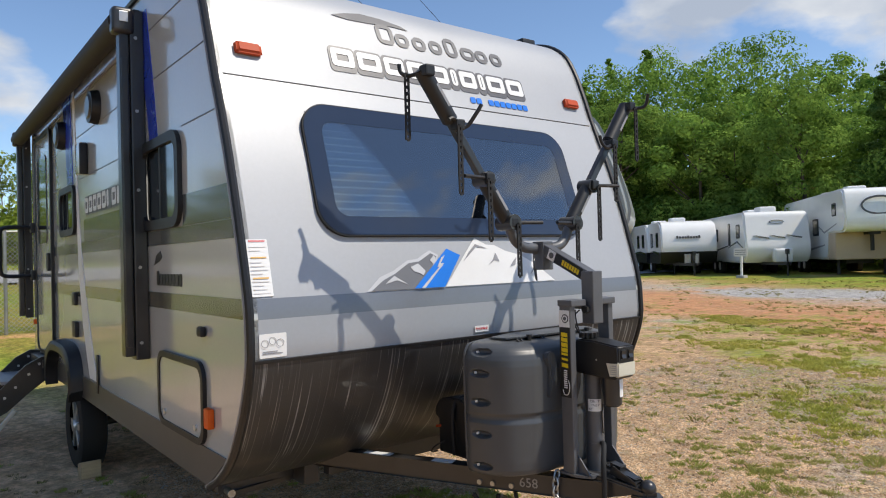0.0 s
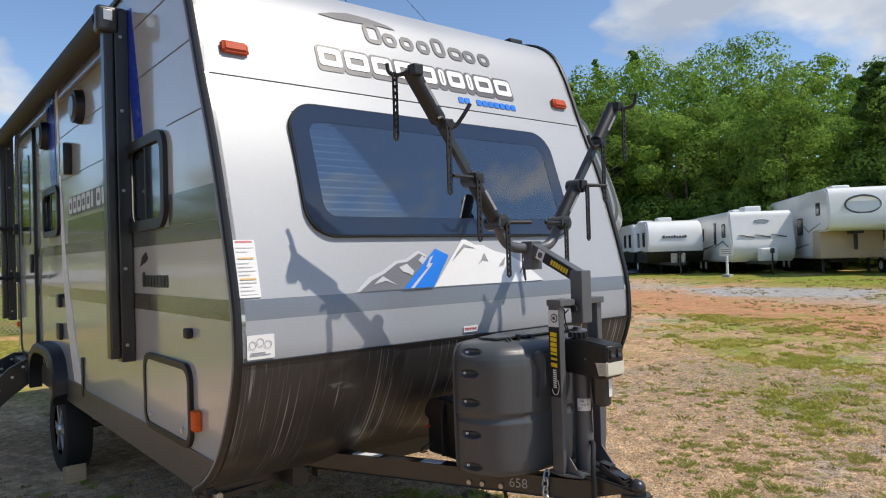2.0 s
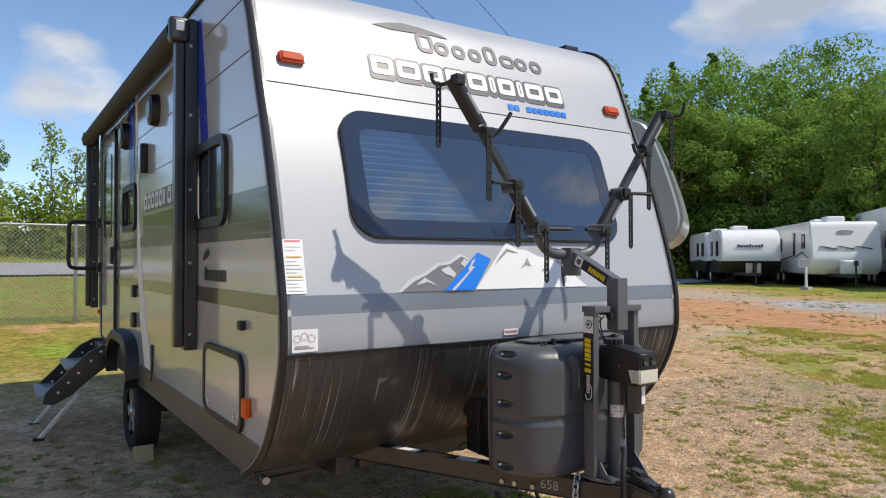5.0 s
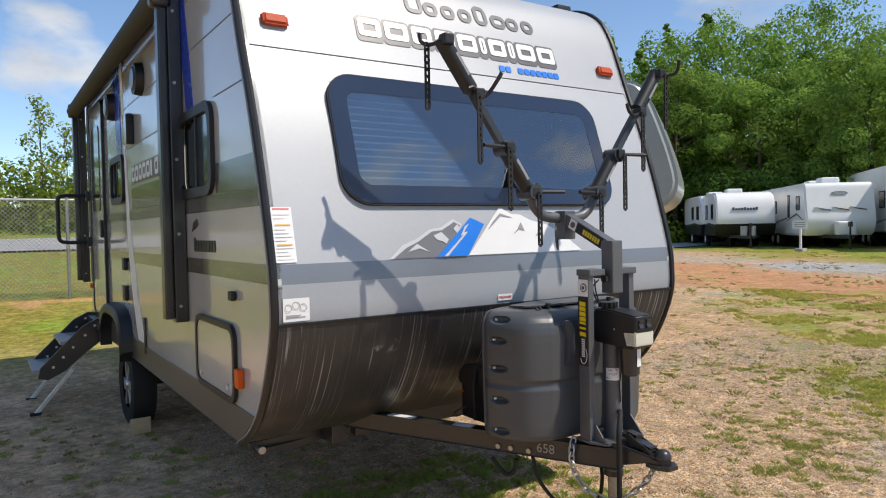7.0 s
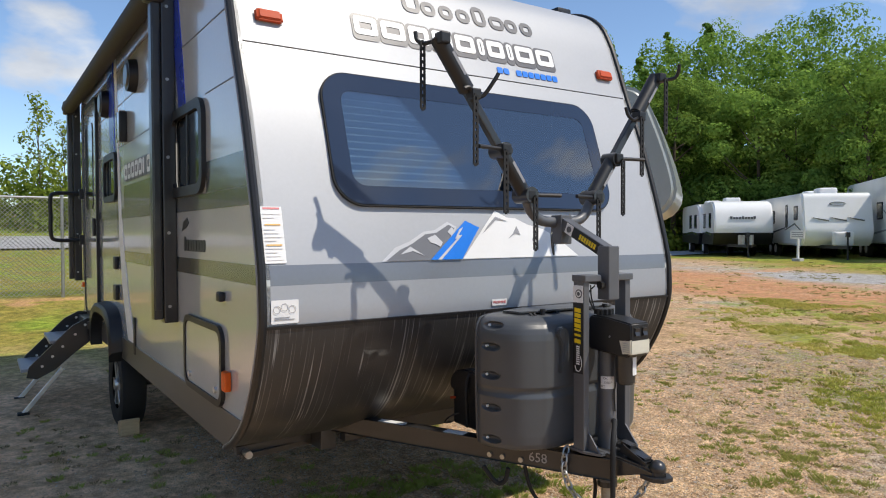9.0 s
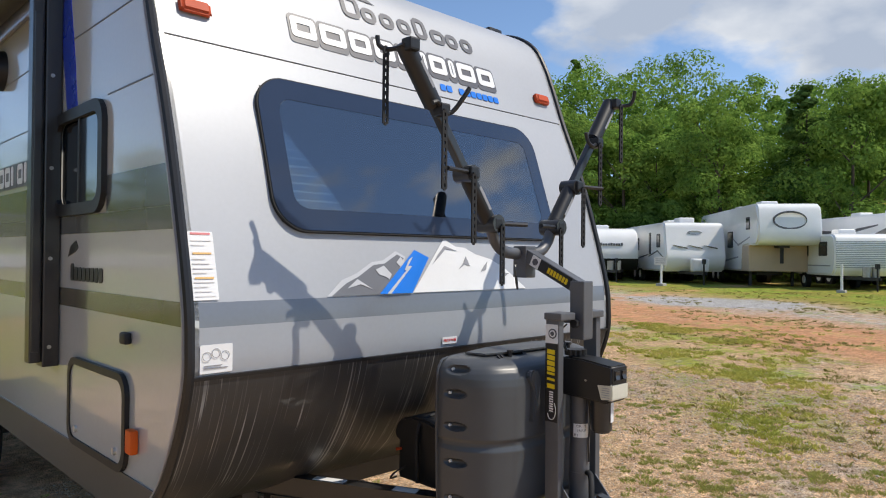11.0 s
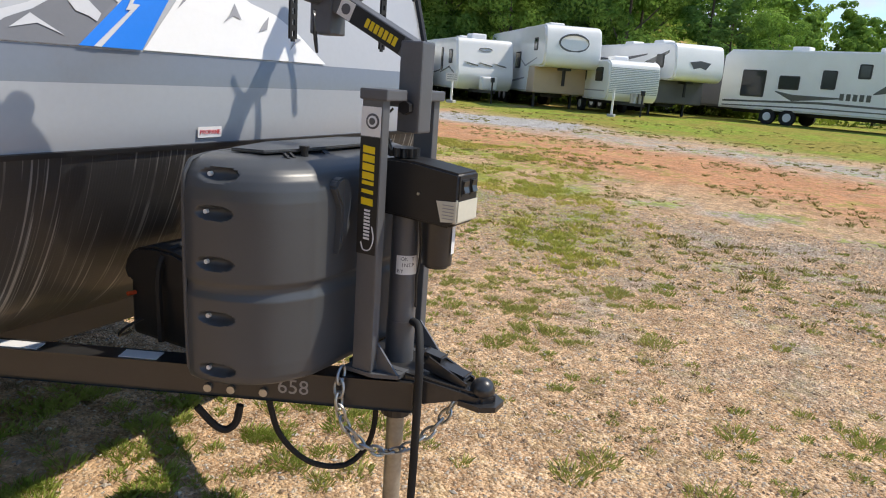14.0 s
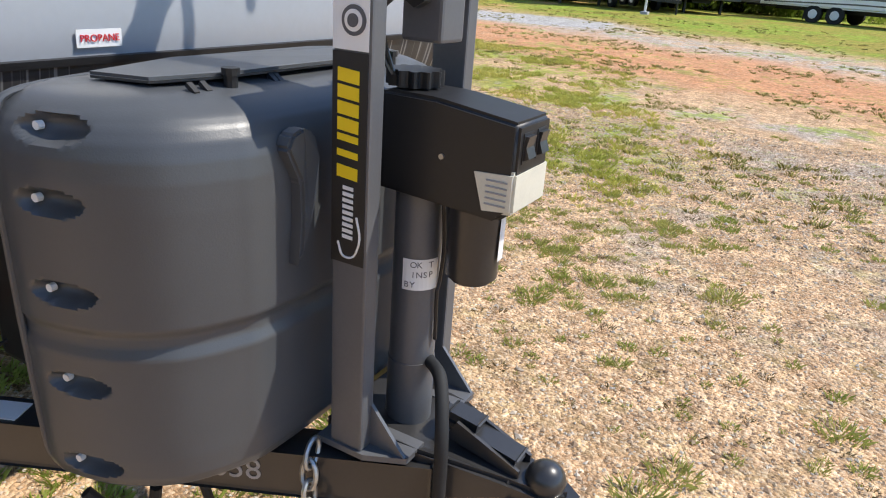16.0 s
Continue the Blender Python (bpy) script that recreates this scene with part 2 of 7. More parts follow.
def pipe(bm, pts, r, n=10, close=False):
    pts = [Vector(q) for q in pts]
    rings, prev = [], None
    for i, q in enumerate(pts):
        if close:
            d = (pts[(i + 1) % len(pts)] - pts[i - 1]).normalized()
        else:
            d = (pts[min(i + 1, len(pts) - 1)] - pts[max(i - 1, 0)]).normalized()
        ref = prev if prev is not None else (Vector((0, 0, 1)) if abs(d.z) < 0.9 else Vector((1, 0, 0)))
        s = (ref - d * ref.dot(d)).normalized()
        prev = s
        u = d.cross(s)
        rad = r[i] if isinstance(r, (list, tuple)) else r
        rings.append([bm.verts.new(q + (s * math.cos(a) + u * math.sin(a)) * rad) for a in (2 * math.pi * k / n for k in range(n))])
    last = len(rings) if close else len(rings) - 1
    for i in range(last):
        a, b = rings[i], rings[(i + 1) % len(rings)]
        for k in range(n):
            bm.faces.new((a[k], a[(k + 1) % n], b[(k + 1) % n], b[k]))
    if not close:
        bm.faces.new(rings[0][::-1])
        bm.faces.new(rings[-1])
    return bm


def prism(bm, poly, vec):
    """A flat outline pushed out along vec."""
    vec = Vector(vec)
    a = [bm.verts.new(Vector(q)) for q in poly]
    b = [bm.verts.new(Vector(q) + vec) for q in poly]
    n = len(a)
    bm.faces.new(a[::-1])
    bm.faces.new(b)
    for i in range(n):
        bm.faces.new((a[i], a[(i + 1) % n], b[(i + 1) % n], b[i]))
    bmesh.ops.recalc_face_normals(bm, faces=bm.faces)
    return bm


def ring_prism(bm, outer, inner, vec):
    """A frame between two outlines of as many points, pushed out along vec."""
    vec = Vector(vec)
    n = len(outer)
    o0, i0 = [bm.verts.new(Vector(q)) for q in outer], [bm.verts.new(Vector(q)) for q in inner]
    o1, i1 = [bm.verts.new(Vector(q) + vec) for q in outer], [bm.verts.new(Vector(q) + vec) for q in inner]
    for k in range(n):
        j = (k + 1) % n
        bm.faces.new((o1[k], o1[j], i1[j], i1[k]))
        bm.faces.new((o0[j], o0[k], i0[k], i0[j]))
        bm.faces.new((o0[k], o0[j], o1[j], o1[k]))
        bm.faces.new((i0[j], i0[k], i1[k], i1[j]))
    bmesh.ops.recalc_face_normals(bm, faces=bm.faces)
    return bm


def rrect(u0, u1, v0, v1, r, n=6):
    out = []
    for cu, cv, a0 in ((u1 - r, v1 - r, 0), (u0 + r, v1 - r, 90), (u0 + r, v0 + r, 180), (u1 - r, v0 + r, 270)):
        for k in range(n + 1):
            a = radians(a0 + 90 * k / n)
            out.append((cu + r * math.cos(a), cv + r * math.sin(a)))
    return out


def on_side(uv, x):
    """Outline (y, z) on the plane of the door side."""
    return [(x, u, v) for u, v in uv]


def text_mesh(bm, words, m, size, depth=0.0005):
    """Raised letters of the built-in font, in the x-y plane of m, centred."""
    cu = bpy.data.curves.new("words", "FONT")
    cu.body, cu.size, cu.extrude = words, size, depth
    cu.align_x, cu.align_y = "CENTER", "CENTER"
    cu.resolution_u = 3
    ob = bpy.data.objects.new("words", cu)
    scene.collection.objects.link(ob)
    bpy.context.view_layer.update()
    me = bpy.data.meshes.new_from_object(ob.evaluated_get(bpy.context.evaluated_depsgraph_get()))
    me.transform(m)
    bm.from_mesh(me)
    bpy.data.objects.remove(ob)
    bpy.data.curves.remove(cu)
    bpy.data.meshes.remove(me)
    return bm


def sstep(a, b, x):
    t = min(1, max(0, (x - a) / (b - a)))
    return t * t * (3 - 2 * t)


# ---- ground ----
def gz(x, y):
    """Height of the ground."""
    z = 0.0155 * max(0.0, math.sqrt((x - 4) ** 2 + 4) + (x - 4) - 0.24) / 2 if x > -20 else 0.0
    z = min(z, 0.40)
    rise = 0.075 * max(0.0, (math.sqrt((y - 5) ** 2 + 4) + (y - 5)) / 2 - 0.1)
    z += min(rise, 2.2) * (1 - sstep(2, 16, x))
    d = x * 0.97 + 0.22 * y
    z += 10.5 * sstep(43, 80, d) * (0.45 + 0.55 * sstep(-8, 22, y))
    return z + 0.012 * noise.noise((x * 0.8, y * 0.8, 0)) + 0.02 * noise.noise((x * 0.2, y * 0.2, 3))


def mask_nodes(n, l):
    """Small helpers for masks made of node maths."""
    def val(x, node, i=0):
        if isinstance(x, (int, float)):
            node.inputs[i].default_value = x
        else:
            l.new(x, node.inputs[i])

    def op(kind, a, b=0.0):
        k = n.new("ShaderNodeMath")
        k.operation = kind
        val(a, k, 0), val(b, k, 1)
        return k.outputs[0]

    def rng(x, a, b, c=0.0, d=1.0):
        k = n.new("ShaderNodeMapRange")
        k.interpolation_type = "SMOOTHSTEP"
        l.new(x, k.inputs["Value"])
        for key, v in (("From Min", a), ("From Max", b), ("To Min", c), ("To Max", d)):
            k.inputs[key].default_value = v
        return k.outputs["Result"]

    def nz(vec, scale, detail=4.0, rough=0.55, dim="3D"):
        k = n.new("ShaderNodeTexNoise")
        k.inputs["Scale"].default_value, k.inputs["Detail"].default_value, k.inputs["Roughness"].default_value = scale, detail, rough
        l.new(vec, k.inputs["Vector"])
        return k.outputs["Fac"]

    def mix(f, a, b):
        k = n.new("ShaderNodeMix")
        k.data_type = "RGBA"
        val(f, k, 0)
        for i, c in ((6, a), (7, b)):
            if isinstance(c, tuple):
                k.inputs[i].default_value = (*c, 1)
            else:
                l.new(c, k.inputs[i])
        return k.outputs[2]
    return op, rng, nz, mix


def ground_material():
    m = bpy.data.materials.new("gravel_clay_and_grass")
    m.use_nodes = True
    n, l = m.node_tree.nodes, m.node_tree.links
    p = n["Principled BSDF"]
    p.inputs["Roughness"].default_value = 0.95
    p.inputs["Specular IOR Level"].default_value = 0.2
    op, rng, nz, mix = mask_nodes(n, l)
    co = n.new("ShaderNodeTexCoord").outputs["Object"]
    sep = n.new("ShaderNodeSeparateXYZ")
    l.new(co, sep.inputs[0])
    x, y = sep.outputs["X"], sep.outputs["Y"]
    big, mid, small, grit = nz(co, 0.22, 4), nz(co, 1.1, 5), nz(co, 7, 5), nz(co, 60, 4, 0.7)
    vor = n.new("ShaderNodeTexVoronoi")
    vor.inputs["Scale"].default_value = 62
    l.new(co, vor.inputs["Vector"])
    stone = rng(vor.outputs["Color"], 0.0, 1.0)
    vor2 = n.new("ShaderNodeTexVoronoi")
    vor2.inputs["Scale"].default_value = 150
    l.new(co, vor2.inputs["Vector"])
    chips = op("MULTIPLY", op("ADD", stone, rng(vor2.outputs["Color"], 0.0, 1.0)), 0.5)
    sand = mix(rng(small, 0.3, 0.7), (0.455, 0.258, 0.130), (0.60, 0.382, 0.206))
    sand = mix(op("MULTIPLY", rng(grit, 0.35, 0.75), 0.6), sand, (0.60, 0.455, 0.30))
    sand = mix(rng(chips, 0.50, 0.22, 0.0, 0.7), sand, (0.17, 0.105, 0.058))
    sand = mix(rng(chips, 0.58, 0.85, 0.0, 0.7), sand, (0.68, 0.54, 0.385))
    grey = mix(rng(chips, 0.25, 0.75), (0.27, 0.255, 0.24), (0.50, 0.48, 0.455))
    clay = mix(rng(mid, 0.3, 0.7), (0.48, 0.195, 0.085), (0.55, 0.30, 0.16))
    dry = mix(rng(small, 0.35, 0.65), (0.215, 0.19, 0.035), (0.34, 0.27, 0.06))
    green = mix(rng(small, 0.35, 0.65), (0.15, 0.22, 0.022), (0.28, 0.35, 0.045))
    soil = mix(rng(small, 0.3, 0.7), (0.50, 0.315, 0.175), (0.72, 0.49, 0.30))
    col = sand
    # brown soil beside and under the trailer, colour lightened to lift the shade there
    under = op("MULTIPLY", rng(x, 0.5, -0.8), rng(y, -1.2, -0.2))
    col = mix(op("MULTIPLY", under, rng(mid, 0.15, 0.36)), col, soil)
    # brown matted weeds between the stones
    weed = op("MULTIPLY", rng(op("ADD", nz(co, 5.0, 5, 0.7), op("MULTIPLY", mid, 0.35)), 0.70, 0.82), rng(x, 0.6, 2.5, 0.1, 0.65))
    col = mix(weed, col, mix(rng(small, 0.35, 0.65), (0.20, 0.155, 0.06), (0.33, 0.25, 0.11)))
    # gravel streaks in the drive
    gm = op("MULTIPLY", rng(op("ADD", mid, op("MULTIPLY", big, 0.6)), 0.84, 1.0), rng(x, 1.0, 4.0))
    col = mix(op("MULTIPLY", gm, 0.55), col, grey)
    belt = op("ABSOLUTE", op("SUBTRACT", x, op("ADD", 15.6, op("MULTIPLY", y, 0.36))))
    belt = op("MULTIPLY", rng(op("ADD", belt, op("MULTIPLY", big, 2.5)), 4.2, 1.2), rng(op("ADD", small, mid), 0.78, 1.12))
    col = mix(op("MULTIPLY", belt, 0.85), col, grey)
    # red clay
    cd = op("ABSOLUTE", op("SUBTRACT", x, op("ADD", 12.2, op("MULTIPLY", y, 0.30))))
    cm = op("MULTIPLY", rng(op("ADD", cd, op("MULTIPLY", big, 5.0)), 6.3, 3.6), rng(op("ADD", mid, op("MULTIPLY", small, 0.5)), 0.48, 0.78, 0.15, 1.0))
    col = mix(op("MULTIPLY", cm, 0.9), col, clay)
    # grass lane across the drive
    gu = op("ADD", op("MULTIPLY", op("SUBTRACT", x, 3.5), 0.90), op("MULTIPLY", y, 0.43))
    gv = op("SUBTRACT", op("MULTIPLY", y, 0.90), op("MULTIPLY", op("SUBTRACT", x, 3.5), 0.43))
    gv = op("ABSOLUTE", op("SUBTRACT", op("ADD", gv, 0.35), op("MULTIPLY", gu, 0.11)))
    gv = op("SUBTRACT", gv, op("MULTIPLY", gu, 0.10))
    lane = op("MULTIPLY", rng(op("ADD", gv, op("MULTIPLY", mid, 1.6)), 1.75, 0.95), op("MULTIPLY", rng(gu, 0.0, 1.6), rng(gu, 11.0, 8.5)))
    lane = op("MULTIPLY", lane, rng(op("ADD", small, op("MULTIPLY", mid, 0.8)), 0.78, 1.02))
    col = mix(op("MULTIPLY", lane, 0.85), col, mix(rng(op("ADD", mid, op("MULTIPLY", small, 0.4)), 0.5, 0.85), dry, green))
    # thin grass elsewhere in the drive
    tuft = op("MULTIPLY", rng(op("ADD", mid, op("MULTIPLY", small, 0.7)), 0.92, 1.02), rng(x, 2.0, 8.0, 0.05, 0.7))
    col = mix(tuft, col, mix(rng(big, 0.4, 0.6), dry, green))
    # heap of pale gravel
    hx = op("MULTIPLY", op("SUBTRACT", x, 19.5), 0.42)
    hy = op("MULTIPLY", op("SUBTRACT", y, 7.6), 0.26)
    hd = op("SQRT", op("ADD", op("MULTIPLY", hx, hx), op("MULTIPLY", hy, hy)))
    col = mix(rng(op("ADD", hd, op("MULTIPLY", mid, 1.1)), 1.55, 1.15), col, grey)
    # the meadow
    far = op("ADD", op("SUBTRACT", x, op("MULTIPLY", y, 0.36)), op("ADD", op("MULTIPLY", op("SUBTRACT", big, 0.5), 6.0), op("MULTIPLY", op("SUBTRACT", small, 0.5), 3.0)))
    mead = rng(far, 17.2, 20.2)
    back = rng(op("ADD", y, op("MULTIPLY", op("SUBTRACT", mid, 0.5), 3.0)), 5.2, 8.0)
    back = op("MULTIPLY", back, rng(x, 9.0, 3.0))
    mead = op("MAXIMUM", mead, back)
    col = mix(mead, col, mix(rng(op("ADD", op("MULTIPLY", mid, 0.6), op("MULTIPLY", big, 0.6)), 0.5, 0.72), dry, green))
    # clay at the fence
    col = mix(op("MULTIPLY", rng(op("ABSOLUTE", op("SUBTRACT", y, 11.0)), 1.0, 0.2), rng(mid, 0.45, 0.6, 0.0, 0.8)), col, clay)
    # coarse speckle of clods, pebbles and litter
    speck = op("ADD", op("MULTIPLY", nz(co, 16, 4, 0.75), 0.6), op("MULTIPLY", nz(co, 3.4, 6, 0.75), 0.4))
    hsv = n.new("ShaderNodeHueSaturation")
    l.new(rng(speck, 0.36, 0.66, 0.68, 1.50), hsv.inputs["Value"])
    l.new(col, hsv.inputs["Color"])
    l.new(hsv.outputs["Color"], p.inputs["Base Color"])
    bump = n.new("ShaderNodeBump")
    bump.inputs["Strength"].default_value, bump.inputs["Distance"].default_value = 0.9, 0.010
    l.new(op("ADD", op("MULTIPLY", grit, 0.5), op("SUBTRACT", op("MULTIPLY", chips, 0.6), op("MULTIPLY", vor.outputs["Distance"], 1.0))), bump.inputs["Height"])
    l.new(bump.outputs["Normal"], p.inputs["Normal"])
    return m


def warp(k, n, near, reach):
    u = 2 * k / n - 1
    return near * u + (reach - near) * math.copysign(abs(u) ** 5, u)


bm = bmesh.new()
N = 240
grid = [[bm.verts.new((x, y, gz(x, y))) for y in (warp(j, N, 14, 700) + 1.0 for j in range(N + 1))] for x in (warp(i, N, 16, 700) + 2.5 for i in range(N + 1))]
for i in range(N):
    for j in range(N):
        bm.faces.new((grid[i][j], grid[i + 1][j], grid[i + 1][j + 1], grid[i][j + 1]))
ground = alone("ground", bm, ground_material(), "sandy gravel lot with clay patches and dry grass", "ground", kind="structure", smooth=True)

# ---- travel trailer ----
W = 1.2
FRONT = [(0.47, 0.665), (0.33, 0.735), (0.20, 0.84), (0.10, 0.98), (0.03, 1.12), (-0.01, 1.25), (-0.012, 1.37), (0.0, 1.49), (0.055, 1.71), (0.145, 2.01), (0.22, 2.22), (0.305, 2.43), (0.38, 2.64), (0.445, 2.80), (0.53, 2.93), (0.68, 3.025), (0.90, 3.075), (1.3, 3.10)]
REAR, TOP, BOTTOM = 5.5, 3.10, 0.665
LINE = [(v.y, v.z) for v in smooth_line([(0, y, z) for y, z in FRONT], 5)]


def front_y(z):
    for (y0, z0), (y1, z1) in zip(LINE, LINE[1:]):
        if z0 <= z <= z1:
            return y0 + (y1 - y0) * (z - z0) / max(1e-6, z1 - z0)
    return LINE[-1][0]


def front_n(z):
    a, b = front_y(max(0.67, z - 0.03)), front_y(min(3.05, z + 0.03))
    d = Vector((0, b - a, min(3.05, z + 0.03) - max(0.67, z - 0.03))).normalized()
    return Vector((0, -d.z, d.y))


def face(x, z, off=0.0):
    """A point on the front at height z, off metres out."""
    return Vector((x, front_y(z), z)) + front_n(z) * off


def loft(bm, x0, x1, z0, z1, off=0.0, thick=0.02, nx=1):
    """A piece of the curved front."""
    zs = [z0] + [z for _, z in LINE if z0 + 0.004 < z < z1 - 0.004] + [z1]
    rows = []
    for z in zs:
        rows.append([[bm.verts.new(face(x0 + (x1 - x0) * i / nx, z, o)) for i in range(nx + 1)] for o in (off, off - thick)])
    for a, b in zip(rows, rows[1:]):
        for i in range(nx):
            bm.faces.new((a[0][i], a[0][i + 1], b[0][i + 1], b[0][i]))
            bm.faces.new((a[1][i + 1], a[1][i], b[1][i], b[1][i + 1]))
        bm.faces.new((a[0][0], b[0][0], b[1][0], a[1][0]))
        bm.faces.new((a[0][nx], a[1][nx], b[1][nx], b[0][nx]))
    for r, s in ((rows[0], 1), (rows[-1], -1)):
        for i in range(nx):
            f = (r[0][i], r[1][i], r[1][i + 1], r[0][i + 1])
            bm.faces.new(f[::s])
    return bm


def plate(bm, outer, holes, vec):
    """A flat outline with holes, pushed out along vec."""
    edges = []
    for loop in (outer, *holes):
        vs = [bm.verts.new(Vector(q)) for q in loop]
        edges += [bm.edges.new((a, b)) for a, b in zip(vs, vs[1:] + vs[:1])]
    faces = [g for g in bmesh.ops.triangle_fill(bm, use_beauty=True, use_dissolve=False, edges=edges)["geom"] if isinstance(g, bmesh.types.BMFace)]
    ext = bmesh.ops.extrude_face_region(bm, geom=faces)
    bmesh.ops.translate(bm, verts=[v for v in ext["geom"] if isinstance(v, bmesh.types.BMVert)], vec=Vector(vec))
    bmesh.ops.recalc_face_normals(bm, faces=bm.faces)
    return bm


def rock_guard_material():
    m = surface("rock_guard", (0.030, 0.030, 0.031), 0.42, 0.0, 0.12, 3, 90, 0.05, 0.0008, 0.2)
    n, l = m.node_tree.nodes, m.node_tree.links
    p = n["Principled BSDF"]
    op, rng, nz, mix = mask_nodes(n, l)
    co = n.new("ShaderNodeTexCoord").outputs["Object"]
    mp = n.new("ShaderNodeMapping")
    mp.inputs["Scale"].default_value = (58, 1.0, 1.0)
    l.new(co, mp.inputs["Vector"])
    mp2 = n.new("ShaderNodeMapping")
    mp2.inputs["Scale"].default_value = (150, 1.0, 1.6)
    l.new(co, mp2.inputs["Vector"])
    big = nz(co, 2.2, 3)
    run = op("MULTIPLY", rng(nz(mp.outputs[0], 1.0, 2), 0.60, 0.64), rng(big, 0.36, 0.58))
    run2 = op("MULTIPLY", rng(nz(mp2.outputs[0], 1.0, 3), 0.60, 0.66), rng(big, 0.3, 0.6, 0.1, 0.6))
    dirt = op("MINIMUM", op("ADD", op("MULTIPLY", run, 0.75), op("MULTIPLY", run2, 0.5)), 0.85)
    old = p.inputs["Base Color"].links[0].from_socket
    l.new(mix(dirt, old, (0.34, 0.34, 0.33)), p.inputs["Base Color"])
    # small diamond perforation
    chk = n.new("ShaderNodeTexVoronoi")
    chk.inputs["Scale"].default_value = 120
    chk.inputs["Randomness"].default_value = 0.0
    l.new(co, chk.inputs["Vector"])
    b = p.inputs["Normal"].links[0].from_node
    l.new(chk.outputs["Distance"], b.inputs["Height"])
    b.inputs["Strength"].default_value = 0.35
    return m


ROCK = rock_guard_material()

trailer = thing("travel_trailer", (0, 2.9, 0), "silver travel trailer with grey stripes parked on gravel", "trailer")

WX0, WX1, WZ0, WZ1 = -0.855, 0.798, 1.735, 2.325
bm = bmesh.new()
loft(bm, -W, WX0 + 0.03, 1.49, 2.425)
loft(bm, WX1 - 0.03, W, 1.49, 2.425)
loft(bm, WX0 + 0.03, WX1 - 0.03, 1.49, WZ0 + 0.03)
loft(bm, WX0 + 0.03, WX1 - 0.03, WZ1 - 0.03, 2.425)
part("front_panel", bm, SILVER, trailer, "pearl silver front wall panel", True)
bm = bmesh.new()
loft(bm, -W, W, 2.432, 3.04)
part("front_cap", bm, SILVER, trailer, "rounded silver upper front panel", True)
bm = bmesh.new()
loft(bm, -W, W, 2.425, 2.432, -0.004, 0.012)
part("panel_seam", bm, BLACK, trailer)
bm = bmesh.new()
loft(bm, -W, W, 1.41, 1.49, 0.0)
part("front_stripe", bm, STRIPE, trailer, "dark grey stripe across the front", True)
bm = bmesh.new()
loft(bm, -W, W, 1.255, 1.41, 0.0)
part("front_band", bm, BANDGREY, trailer, "pale grey band across the front", True)
bm = bmesh.new()
loft(bm, -W, W, 0.672, 1.243, 0.004)
part("rock_guard", bm, ROCK, trailer, "black curved rock guard with pale vertical runs", True)
bm = bmesh.new()
loft(bm, -W, W, 1.243, 1.255, 0.010, 0.03)
part("guard_strip", bm, BLACK, trailer)

# front window
wc = (WZ0 + WZ1) / 2
wn_ = front_n(wc)
wu = Vector((0, wn_.z, -wn_.y))
wo = face(0, wc, 0.010)


def win(x, v, off=0.0):
    return wo + Vector((x, 0, 0)) + wu * v + wn_ * off


wh = (face(0, WZ1) - face(0, WZ0)).length / 2
front_window = part("front_window", ring_prism(bmesh.new(), [win(a, b) for a, b in rrect(WX0, WX1, -wh, wh, 0.13, 10)], [win(a, b) for a, b in rrect(WX0 + 0.085, WX1 - 0.085, -wh + 0.085, wh - 0.085, 0.06, 10)], wn_ * 0.006), surface("black_glass_border", (0.02, 0.03, 0.055), 0.06, 0, 0.05, 3, 20, 0, 0.001, 0.6), trailer, "wide tinted front window with lowered blinds")
gl = part("pane", prism(bmesh.new(), [win(a, b, 0.0) for a, b in rrect(WX0 + 0.086, WX1 - 0.086, -wh + 0.086, wh - 0.086, 0.06, 10)], wn_ * 0.005), GLASS, front_window, "blue-tinted glass pane")
gl.visible_shadow = False
part("gasket", ring_prism(bmesh.new(), [win(a, b, -0.012) for a, b in rrect(WX0 - 0.006, WX1 + 0.006, -wh - 0.006, wh + 0.006, 0.135, 10)], [win(a, b, -0.012) for a, b in rrect(WX0 + 0.001, WX1 - 0.001, -wh + 0.001, wh - 0.001, 0.13, 10)], wn_ * 0.015), RUBBER, front_window)
BLIND = surface("blind_fabric", (0.36, 0.40, 0.41), 0.7, 0, 0.05, 4, 60, 0.05, 0.001)
nb = 14
for k in range(nb):
    v = -wh + 0.07 + (2 * wh - 0.14) * (k + 0.5) / nb
    bm = bmesh.new()
    h = (wh - 0.07) / nb
    pts = [win(WX0 + 0.02, v - h, -0.030), win(WX0 + 0.02, v, -0.012), win(WX0 + 0.02, v + h * 0.96, -0.032), win(WX0 + 0.02, v, -0.016)]
    prism(bm, pts, (WX1 - WX0 - 0.04, 0, 0))
    part("blind_fold", bm, BLIND, front_window)
# black sheet added behind the blinds, standing in for the unlit interior
bm = bmesh.new()
prism(bm, [win(a, b, -0.12) for a, b in rrect(WX0 - 0.1, WX1 + 0.1, -wh - 0.1, wh + 0.1, 0.02, 2)], wn_ * -0.01)
part("inner_screen", bm, BLACK, front_window)

# side walls
SW = {"front": (0.76, 1.41, 1.81, 2.275), "rear": (3.27, 3.90, 1.875, 2.26)}
DOOR = (4.28, 5.18, 0.84, 2.86)
outline = [(y, z) for y, z in LINE] + [(REAR - 0.25, TOP), (REAR - 0.06, TOP - 0.08), (REAR, TOP - 0.25), (REAR, BOTTOM)]
holes = [on_side(rrect(a + 0.03, b - 0.03, c + 0.03, d - 0.03, 0.06, 4), -W) for a, b, c, d in SW.values()]
bm = plate(bmesh.new(), on_side(outline, -W), holes, (0.03, 0, 0))
part("side_wall", bm, SIDE, trailer, "glossy pale grey door-side wall")
